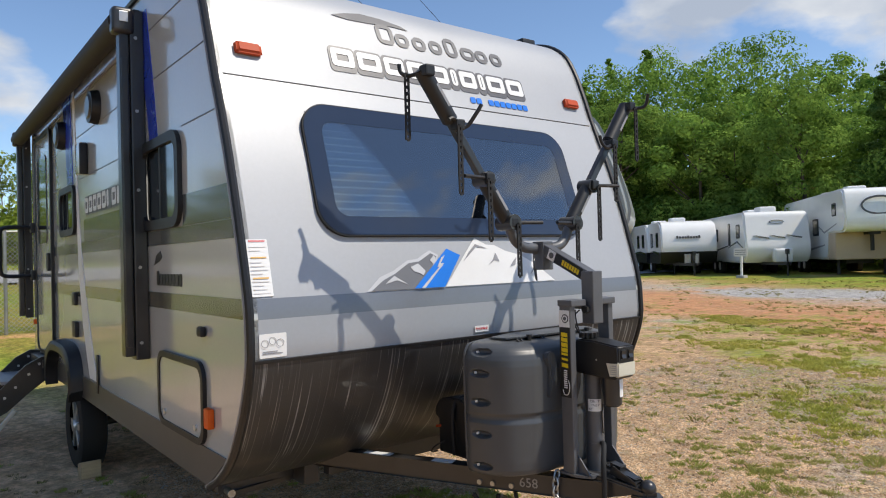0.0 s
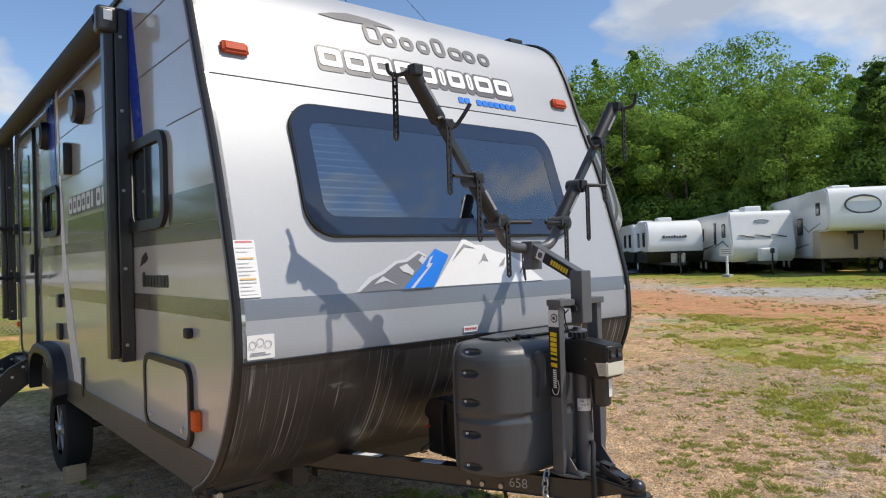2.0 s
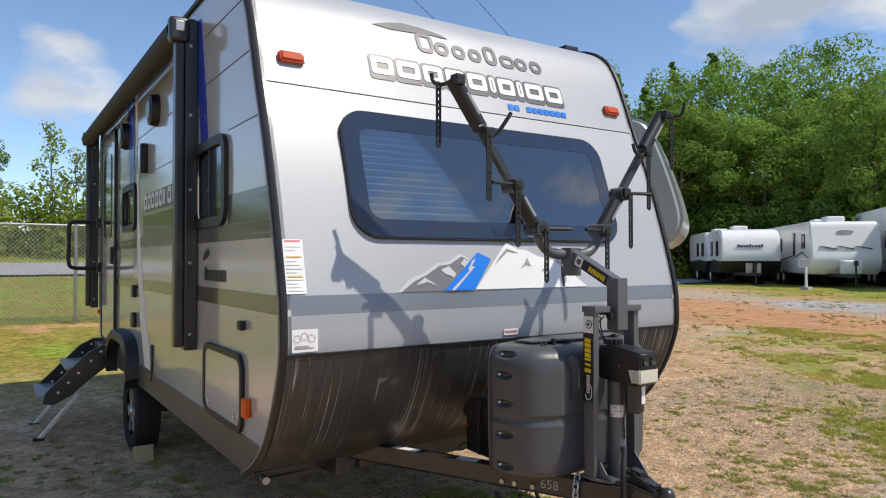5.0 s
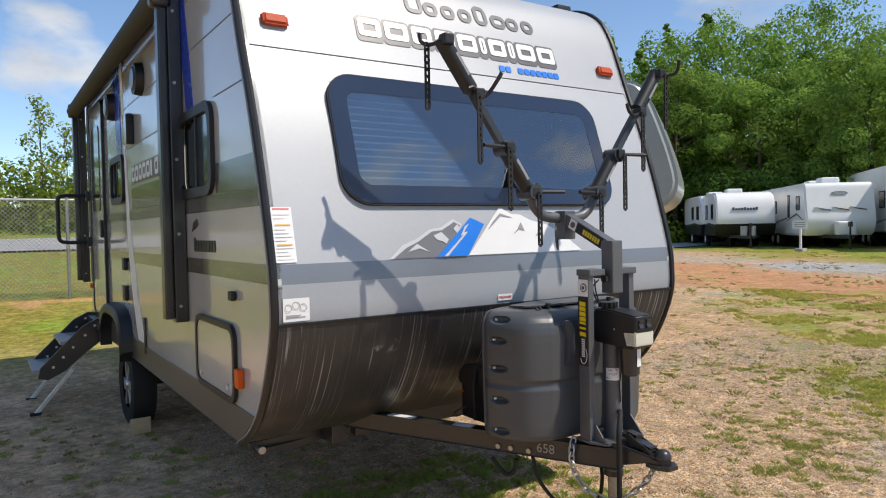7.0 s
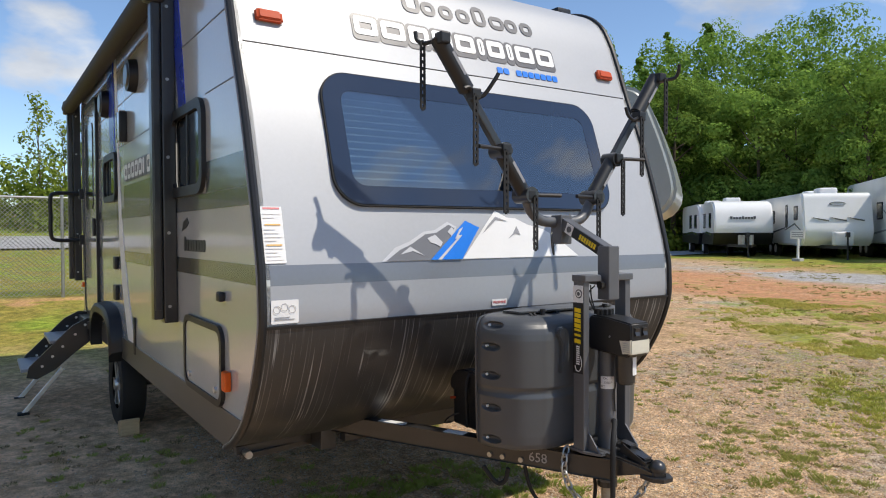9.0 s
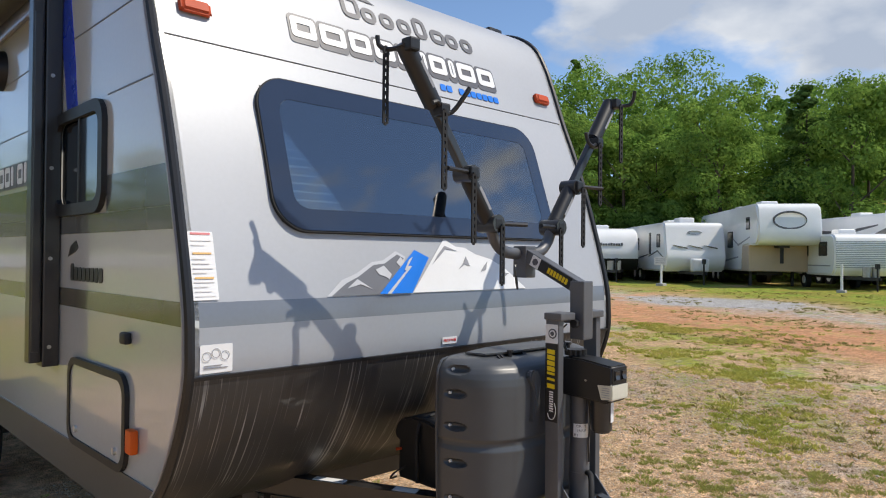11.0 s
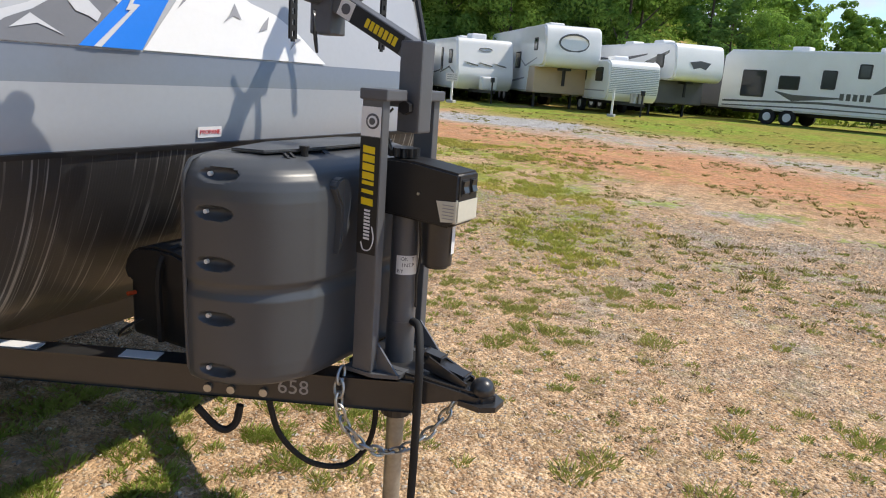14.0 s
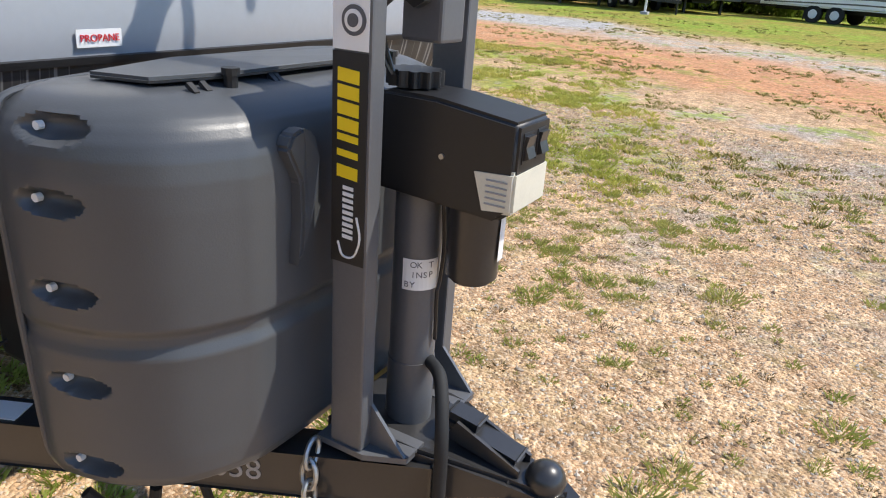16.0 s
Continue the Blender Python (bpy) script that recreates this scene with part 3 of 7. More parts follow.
bm = plate(bmesh.new(), on_side(outline, W), [], (-0.03, 0, 0))
part("side_wall", bm, SIDE, trailer, "glossy pale grey wall")
bm = bmesh.new()
box(bm, (-W + 0.03, 0.86, TOP - 0.045), (W - 0.03, REAR - 0.03, TOP - 0.005))
part("roof", bm, WHITEBODY, trailer, "white rubber roof")
bm = bmesh.new()
box(bm, (-W + 0.03, REAR - 0.03, BOTTOM), (W - 0.03, REAR, TOP - 0.05))
part("rear_wall", bm, SIDE, trailer)
bm = bmesh.new()
box(bm, (-W + 0.03, 0.48, BOTTOM + 0.005), (W - 0.03, REAR - 0.03, BOTTOM + 0.04))
part("belly", bm, BLACK, trailer, "black underbelly sheet")
for s in (-1, 1):
    bm = bmesh.new()
    pipe(bm, [(s * (W + 0.002), y, z) for y, z in LINE] + [(s * (W + 0.002), y, TOP + 0.002) for y in (2, 3, 4, 5.2)], 0.017, 8)
    part("edge_moulding", bm, BLACK, trailer, "black rubber corner moulding", True)
    bm = bmesh.new()
    pipe(bm, [(s * (W + 0.008), y + 0.030, z - 0.004) for y, z in LINE], 0.008, 6)
    part("moulding_insert", bm, MIDGREY, trailer)


for s in (-1, 1):
    bm = box(bmesh.new(), (s * (W - 0.10), 0.80, 3.055), (s * (W + 0.02), 0.95, 3.11), 0.012)
    part("roof_corner_cap", bm, BLACK, trailer, "", True)


def strip(z0, z1, y0, y1, mat, name, off=0.0025, label=""):
    """A vinyl band on the door side."""
    bm = bmesh.new()
    f0, f1 = (front_y(z0) + 0.045, front_y(z1) + 0.045) if y0 is None else (y0, y0)
    prism(bm, [(-W, f0, z0), (-W, y1, z0), (-W, y1, z1), (-W, f1, z1)], (-off, 0, 0))
    return part(name, bm, mat, trailer, label)


strip(1.73, 1.808, None, DOOR[0], SIDEDARK, "side_band")
strip(1.810, 1.955, None, 0.76, SIDEDARK, "side_band")
strip(1.810, 1.97, 1.41, 3.0, SIDEDARK, "side_band")
strip(1.41, 1.49, None, DOOR[0], OLIVE, "olive_stripe", label="dark olive stripe along the side")
bm = prism(bmesh.new(), [(-W, front_y(0.672) + 0.03, 0.668), (-W, REAR, 0.668), (-W, REAR, 0.825), (-W, front_y(0.83) + 0.04, 0.83)], (-0.006, 0, 0))
part("skirt", bm, SKIRT, trailer, "dark bronze metal skirt")
for z in (2.275, 2.59, 2.86):
    if z < 2.3:
        strip(z, z + 0.005, None, 0.76, DARKGREY, "wall_seam")
        strip(z, z + 0.005, 1.41, DOOR[0], DARKGREY, "wall_seam")
    else:
        strip(z, z + 0.005, None, DOOR[0], DARKGREY, "wall_seam")


def ribbon(mat, name, pts, off=0.004, label=""):
    """A curved vinyl ribbon on the door side: rows of z, y0, y1."""
    bm = bmesh.new()
    a = [(-W, y0, z) for z, y0, y1 in pts]
    b = [(-W, y1, z) for z, y0, y1 in reversed(pts)]
    prism(bm, a + b, (-off, 0, 0))
    return part(name, bm, mat, trailer, label)


ribbon(DEEPBLUE, "blue_ribbon", [(2.99, 1.30, 1.47), (2.75, 1.24, 1.42), (2.5, 1.18, 1.33), (2.285, 1.14, 1.28)], label="bright blue curved ribbon")
ribbon(DEEPBLUE, "blue_ribbon", [(3.0, 3.45, 3.75), (2.7, 3.42, 3.68), (2.265, 3.38, 3.60)], label="bright blue curved ribbon")
ribbon(WHITE, "white_ribbon", [(3.0, 3.30, 3.37), (2.3, 3.22, 3.27), (1.975, 3.17, 3.25), (1.6, 3.06, 3.22), (1.2, 2.88, 3.10), (0.84, 2.66, 2.90)], label="white curved ribbon")

for key, (a, b, c, d) in SW.items():
    w = part("side_window", ring_prism(bmesh.new(), on_side(rrect(a, b, c, d, 0.10, 6), -W - 0.001), on_side(rrect(a + 0.05, b - 0.05, c + 0.05, d - 0.05, 0.06, 6), -W - 0.001), (-0.022, 0, 0)), BLACK, trailer, "black-framed sliding side window")
    mid = (a + b) / 2
    part("pane", prism(bmesh.new(), on_side(rrect(a + 0.045, mid + 0.01, c + 0.045, d - 0.045, 0.05, 4), -W - 0.004), (-0.004, 0, 0)), DARKGLASS, w)
    part("pane", prism(bmesh.new(), on_side(rrect(mid + 0.011, b - 0.045, c + 0.045, d - 0.045, 0.05, 4), -W + 0.010), (-0.004, 0, 0)), DARKGLASS, w)
    bm = bmesh.new()
    box(bm, (-W - 0.012, mid - 0.012, c + 0.05), (-W + 0.012, mid + 0.012, d - 0.05), 0.003)
    part("mullion", bm, BLACK, w)

# entry door
a, b, c, d = DOOR
door = part("entry_door", prism(bmesh.new(), on_side(rrect(a + 0.04, b - 0.04, c + 0.03, d - 0.04, 0.10, 6), -W - 0.001), (-0.018, 0, 0)), SIDE, trailer, "pale grey entry door, closed")
part("door_frame", ring_prism(bmesh.new(), on_side(rrect(a, b, c, d, 0.12, 6), -W - 0.001), on_side(rrect(a + 0.038, b - 0.038, c + 0.028, d - 0.038, 0.10, 6), -W - 0.001), (-0.024, 0, 0)), BLACK, door)
part("door_window", prism(bmesh.new(), on_side(rrect(a + 0.22, b - 0.2, 1.85, 2.65, 0.08, 6), -W - 0.020), (-0.006, 0, 0)), DARKGLASS, door, "tall tinted door window")
bm = bmesh.new()
box(bm, (-W - 0.045, a + 0.07, 1.60), (-W - 0.019, a + 0.15, 1.76), 0.008)
part("latch", bm, BLACK, door)
bm = bmesh.new()
pipe(bm, smooth_line([(-W - 0.02, 5.24, 2.02), (-W - 0.10, 5.24, 2.025), (-W - 0.27, 5.24, 2.02), (-W - 0.31, 5.24, 1.97), (-W - 0.31, 5.24, 1.80), (-W - 0.31, 5.24, 1.62), (-W - 0.27, 5.24, 1.56), (-W - 0.10, 5.24, 1.555), (-W - 0.02, 5.24, 1.56)], 5), 0.019, 8)
grab = part("grab_handle", bm, BLACK, trailer, "black swing-out grab handle", True)
for z in (2.02, 1.56):
    bm = bmesh.new()
    box(bm, (-W - 0.06, 5.20, z - 0.05), (-W - 0.001, 5.28, z + 0.05), 0.01)
    part("handle_bracket", bm, BLACK, grab)

# baggage door
a, b, c, d = 0.49, 1.17, 0.83, 1.20
bag = part("baggage_door", prism(bmesh.new(), on_side(rrect(a + 0.03, b - 0.03, c + 0.03, d - 0.03, 0.06, 6), -W - 0.001), (-0.012, 0, 0)), SIDE, trailer, "pale grey baggage door with black seal")
part("seal", ring_prism(bmesh.new(), on_side(rrect(a, b, c, d, 0.08, 6), -W - 0.001), on_side(rrect(a + 0.029, b - 0.029, c + 0.029, d - 0.029, 0.06, 6), -W - 0.001), (-0.018, 0, 0)), BLACK, bag)
bm = bmesh.new()
rod(bm, (-W - 0.013, 0.60, 0.90), (-W - 0.022, 0.60, 0.90), 0.014)
part("lock", bm, ALU, bag)
bm = bmesh.new()
rod(bm, (-W - 0.013, 1.06, 0.90), (-W - 0.022, 1.06, 0.90), 0.014)
part("lock", bm, ALU, bag)

# lamps and fittings of the walls
def side_box(name, y, z, wy, wz, depth, mat, label="", bev=0.01):
    bm = bmesh.new()
    box(bm, (-W - depth, y - wy / 2, z - wz / 2), (-W - 0.001, y + wy / 2, z + wz / 2), bev)
    return part(name, bm, mat, trailer, label, True)


side_box("side_marker", 0.425, 0.97, 0.058, 0.088, 0.032, ORANGE, "orange side marker lamp")
side_box("charge_port", 0.50, 1.335, 0.055, 0.045, 0.03, BLACK)
side_box("vent_cover", 2.93, 2.40, 0.17, 0.22, 0.05, SIDE, "pale grey hooded range vent")
side_box("vent_flap", 2.835, 2.39, 0.018, 0.22, 0.055, BLACK)
side_box("outlet_box", 3.32, 1.39, 0.10, 0.10, 0.03, BLACK)
side_box("outlet_box", 3.32, 1.16, 0.12, 0.12, 0.03, BLACK)
side_box("side_marker", 5.35, 1.10, 0.06, 0.05, 0.03, ORANGE)
side_box("hinge_plate", 2.62, 0.90, 0.05, 0.26, 0.012, BLACK)
for y in (2.50, 3.74):
    bm = bmesh.new()
    rod(bm, (-W - 0.001, y, 2.69), (-W - 0.055, y, 2.69), 0.115, 0.105, 24)
    sp = part("speaker", bm, BLACK, trailer, "round black outdoor speaker", True)
    bm = bmesh.new()
    rod(bm, (-W - 0.056, y, 2.69), (-W - 0.066, y, 2.69), 0.082, 0.07, 24)
    part("grille", bm, BLACKMETAL, sp)


def marker(x):
    bm = bmesh.new()
    vs = bmesh.ops.create_cube(bm, size=1.0)["verts"]
    z = 2.555
    nn = front_n(z)
    u = Vector((0, nn.z, -nn.y))
    for v in vs:
        k = 0.8 if v.co.z > 0 else 1
        v.co = face(x, z, 0.002) + Vector((v.co.x * 0.135 * k, 0, 0)) + u * v.co.y * 0.062 * k + nn * (v.co.z + 0.5) * 0.028
    bmesh.ops.bevel(bm, geom=bm.edges[:], offset=0.009, segments=3, affect="EDGES")
    return part("marker_lamp", bm, REDLENS, trailer, "amber-red clearance lamp", True)


marker(-1.04)
marker(1.04)


def decal(name, outline, mat, label="", off=0.002, parent=None):
    """Flat vinyl on the front: an outline in x and z."""
    bm = bmesh.new()
    a = [bm.verts.new(face(x, z, off)) for x, z in outline]
    bm.faces.new(a)
    ext = bmesh.ops.extrude_face_region(bm, geom=bm.faces[:])
    zc = sum(z for _, z in outline) / len(outline)
    bmesh.ops.translate(bm, verts=[v for v in ext["geom"] if isinstance(v, bmesh.types.BMVert)], vec=front_n(zc) * 0.0012)
    bmesh.ops.recalc_face_normals(bm, faces=bm.faces)
    return part(name, bm, mat, parent or trailer, label)


# mountain graphic
PALEVINYL = surface("pale_grey_vinyl", (0.55, 0.56, 0.58), 0.4, 0, 0.04, 4, 90, 0.02, 0.0005)
MOUNTGREY = surface("slate_vinyl", (0.165, 0.17, 0.185), 0.38, 0, 0.06, 4, 90, 0.02, 0.0005)
decal("graphic_border", [(-0.675, 1.492), (-0.60, 1.552), (-0.525, 1.577), (-0.445, 1.620), (-0.385, 1.627), (-0.31, 1.665), (-0.262, 1.642), (-0.29, 1.59), (-0.40, 1.492)], PALEVINYL, "pale border of the mountain graphic")
decal("mountain_graphic", [(-0.655, 1.493), (-0.583, 1.539), (-0.519, 1.564), (-0.439, 1.608), (-0.38, 1.614), (-0.307, 1.651), (-0.275, 1.635), (-0.308, 1.59), (-0.426, 1.493)], MOUNTGREY, "grey mountain graphic", 0.0042)
decal("snow_patch", [(-0.580, 1.520), (-0.528, 1.554), (-0.505, 1.540), (-0.458, 1.513), (-0.516, 1.534)], PALEVINYL, "", 0.0062)
decal("snow_patch", [(-0.432, 1.590), (-0.388, 1.605), (-0.353, 1.570), (-0.368, 1.551), (-0.388, 1.562), (-0.418, 1.570)], PALEVINYL, "", 0.0062)
decal("snow_patch", [(-0.318, 1.618), (-0.292, 1.640), (-0.282, 1.628), (-0.300, 1.600)], PALEVINYL, "", 0.0062)
decal("mountain_graphic", [(-0.430, 1.493), (-0.211, 1.670), (-0.135, 1.637), (-0.257, 1.493)], BLUE, "blue slanted graphic", 0.0084)
decal("graphic_streak", [(-0.372, 1.493), (-0.240, 1.602), (-0.262, 1.602), (-0.228, 1.640), (-0.252, 1.628), (-0.285, 1.585), (-0.272, 1.586), (-0.392, 1.493)], PALEVINYL, "pale streak through the blue", 0.0104)
decal("mountain_graphic", [(-0.250, 1.494), (-0.125, 1.620), (-0.022, 1.721), (0.045, 1.688), (0.101, 1.684), (0.167, 1.655), (0.267, 1.632), (0.364, 1.583), (0.465, 1.509), (0.485, 1.494)], WHITE, "white mountain graphic", 0.0045)
decal("snow_shadow", [(-0.118, 1.609), (-0.078, 1.650), (-0.027, 1.690), (0.047, 1.668), (-0.024, 1.676), (-0.074, 1.640)], MIDGREY, "", 0.0072)
decal("snow_shadow", [(0.038, 1.587), (0.070, 1.612), (0.096, 1.645), (0.112, 1.602), (0.082, 1.610)], MIDGREY, "", 0.0072)
decal("snow_shadow", [(0.179, 1.575), (0.205, 1.600), (0.234, 1.622), (0.216, 1.583)], MIDGREY, "", 0.0072)
decal("snow_shadow", [(0.310, 1.530), (0.345, 1.570), (0.372, 1.565), (0.340, 1.552)], MIDGREY, "", 0.0072)


def ring_decal(name, x0, x1, z0, z1, t, r, mat, label="", off=0.003):
    """A rounded outline shape on the front."""
    o, i = rrect(x0, x1, z0, z1, r, 3), rrect(x0 + t, x1 - t, z0 + t, z1 - t, max(0.002, r - t), 3)
    bm = ring_prism(bmesh.new(), [face(x, z, off) for x, z in o], [face(x, z, off) for x, z in i], front_n((z0 + z1) / 2) * 0.0012)
    return part(name, bm, mat, trailer, label)


# warning labels
LABELORANGE = surface("faded_orange_print", (0.72, 0.45, 0.16), 0.5, 0, 0.05, 6, 90, 0, 0.0005)
LABELRED = surface("faded_red_print", (0.66, 0.22, 0.22), 0.5, 0, 0.05, 6, 90, 0, 0.0005)
PRINT = surface("faint_print", (0.66, 0.64, 0.62), 0.5, 0, 0.05, 6, 90, 0, 0.0005)
lab = decal("warning_label", rrect(-1.188, -1.100, 1.497, 1.720, 0.004, 2), WHITE, "white warning label with red and yellow bands", 0.004)
decal("label_band", rrect(-1.178, -1.110, 1.709, 1.716, 0.001, 1), LABELRED, "", 0.0054, lab)
for z in (1.645, 1.565):
    decal("label_band", rrect(-1.176, -1.112, z, z + 0.006, 0.001, 1), LABELORANGE, "", 0.0054, lab)
for k in range(13):
    z = 1.508 + k * 0.015
    if abs(z - 1.65) > 0.012 and abs(z - 1.57) > 0.012:
        decal("print_bar", rrect(-1.180, -1.110 - 0.012 * (k % 3), z, z + 0.003, 0.001, 1), PRINT, "", 0.0054, lab)
lab = decal("tyre_label", rrect(-1.170, -1.058, 1.263, 1.355, 0.004, 2), WHITE, "white label with three ring drawings", 0.004)
for x, z in ((-1.148, 1.318), (-1.1165, 1.327), (-1.085, 1.318)):
    bm = bmesh.new()
    ring_prism(bm, [face(x + 0.0150 * math.cos(t), z + 0.0150 * math.sin(t), 0.006) for t in (k * math.pi / 10 for k in range(20))], [face(x + 0.0134 * math.cos(t), z + 0.0134 * math.sin(t), 0.006) for t in (k * math.pi / 10 for k in range(20))], (0, -0.001, 0))
    part("ring", bm, MIDGREY, lab)
for k in range(2):
    decal("print_bar", rrect(-1.158, -1.076 - 0.02 * k, 1.278 + 0.008 * k, 1.281 + 0.008 * k, 0.001, 1), MIDGREY, "", 0.0054, lab)
lab = decal("propane_label", rrect(-0.092, -0.005, 1.270, 1.300, 0.002, 2), WHITE, "white label with red word PROPANE", 0.004)
bm = text_mesh(bmesh.new(), "PROPANE", Matrix((Vector((1, 0, 0)), Vector((0, 0, 1)), Vector((0, -1, 0)))).transposed().to_4x4(), 0.0172)
bmesh.ops.translate(bm, verts=bm.verts, vec=face(-0.0485, 1.285, 0.0065))
part("lettering", bm, RED, lab)

# maker's name and model name as plain shapes
for k in range(8):
    x0 = -0.315 + k * 0.110
    tall = 2.845 if k in (0, 4) else 2.808
    ring_decal("name_block", x0, x0 + (0.105 if k in (0, 5) else 0.088), 2.728, tall, 0.024, 0.034, DARKGREY, "dark grey block of the maker's name" if k == 0 else "")
decal("name_emblem", [(-0.56, 2.84), (-0.48, 2.865), (-0.38, 2.885), (-0.26, 2.88), (-0.14, 2.86), (-0.10, 2.84), (-0.20, 2.845), (-0.34, 2.835), (-0.46, 2.83)], DARKGREY, "dark emblem over the maker's name", 0.003)
WIDTHS = (0.125, 0.135, 0.12, 0.12, 0.125, 0.04, 0.115, 0.04, 0.13, 0.125)
for k, w in enumerate(WIDTHS):
    x0 = -0.62 + sum(WIDTHS[:k]) + 0.021 * k
    decal("name_shadow", rrect(x0 - 0.011, x0 + w + 0.0095, 2.526, 2.660, 0.022, 3), DARKGREY, "", 0.002)
    ring_decal("model_name_block", x0, x0 + w, 2.553, 2.648, min(0.030, w * 0.42), 0.018, WHITE, "white block of the model name" if k == 0 else "", 0.0045)
for k in range(10):
    x0 = 0.21 + k * 0.044
    if k != 2:
        decal("model_name_block", rrect(x0, x0 + 0.037, 2.466, 2.500, 0.006, 2), BLUE, "blue block under the model name" if k == 0 else "", 0.003)

# names on the side
for k in range(10):
    y1 = 2.95 - k * 0.135
    bm = prism(bmesh.new(), on_side(rrect(y1 - 0.128, y1, 1.995, 2.128, 0.02, 3), -W - 0.003), (-0.001, 0, 0))
    part("name_shadow", bm, DARKGREY, trailer)
    wd = 0.108 if k not in (5, 7) else 0.05
    bm = ring_prism(bmesh.new(), on_side(rrect(y1 - 0.010 - wd, y1 - 0.010, 2.01, 2.118, 0.02, 3), -W - 0.005), on_side(rrect(y1 - 0.010 - wd + 0.022, y1 - 0.032, 2.04, 2.088, 0.006, 3), -W - 0.005), (-0.001, 0, 0))
    part("model_name_block", bm, WHITE, trailer)
for k in range(8):
    y1 = 1.20 - k * 0.052
    bm = prism(bmesh.new(), on_side(rrect(y1 - 0.043, y1, 1.525, 1.585 if k else 1.60, 0.012, 3), -W - 0.001), (-0.002, 0, 0))
    part("name_block", bm, BLACK, trailer)
bm = prism(bmesh.new(), on_side([(1.24, 1.63), (1.20, 1.68), (1.13, 1.70), (1.10, 1.67), (1.14, 1.65)], -W - 0.001), (-0.002, 0, 0))
part("name_emblem", bm, BLACK, trailer)

# awning
awning = thing("awning", (-1.28, 3.4, 2.9), "rolled black awning with folded arms on the wall", "awning")
AX, AZ = -1.305, 2.93
bm = bmesh.new()
rod(bm, (AX, 1.40, AZ), (AX, 5.62, AZ), 0.062, 0.062, 20)
part("roller", bm, surface("awning_fabric", (0.030, 0.026, 0.022), 0.7, 0, 0.15, 5, 120, 0.15, 0.001, stretch=(1, 0.2, 1)), awning, "rolled dark awning fabric", True)
bm = bmesh.new()
box(bm, (-W - 0.035, 1.42, 2.985), (-W - 0.001, 5.6, 3.02), 0.006)
part("wall_rail", bm, BLACK, awning)
bm = bmesh.new()
prism(bm, [(-W - 0.02, 1.5, 3.00), (AX + 0.05, 1.5, AZ + 0.055), (AX + 0.05, 1.5, AZ + 0.05), (-W - 0.02, 1.5, 2.99)], (0, 4.1, 0))
part("fabric_edge", bm, MIDGREY, awning)
for y in (1.36, 5.55):
    bm = bmesh.new()
    box(bm, (AX - 0.018, y, 1.15), (AX + 0.030, y + 0.075, AZ - 0.06), 0.006)
    arm = part("arm", bm, BLACKMETAL, awning, "folded black awning arm")
    bm = bmesh.new()
    box(bm, (-W - 0.072, y - 0.01, 1.13), (-W - 0.003, y + 0.085, 2.99), 0.006)
    part("arm_channel", bm, BLACKMETAL, arm)
    bm = bmesh.new()
    box(bm, (AX - 0.012, y + 0.03, 1.20), (AX + 0.022, y - 0.008, AZ - 0.2), 0.004)
    part("inner_arm", bm, BLACKMETAL, arm)
    for z in (1.22, 1.62, 2.03, 2.45, 2.84):
        bm = bmesh.new()
        rod(bm, (-W - 0.045, y - 0.010, z), (-W - 0.045, y - 0.016, z), 0.009, None, 8)
        part("bolt", bm, STEEL, arm)
    bm = bmesh.new()
    box(bm, (AX - 0.055, y - 0.025, AZ - 0.075), (AX + 0.055, y + 0.06, AZ + 0.065), 0.024, 3)
    cap = part("end_cap", bm, BLACKMETAL, awning, "black end cap of the roller", True)
    bm = bmesh.new()
    box(bm, (AX - 0.022, y - 0.028, AZ - 0.015), (AX + 0.022, y - 0.024, AZ + 0.040), 0.002)
    part("badge", bm, ALU, cap)

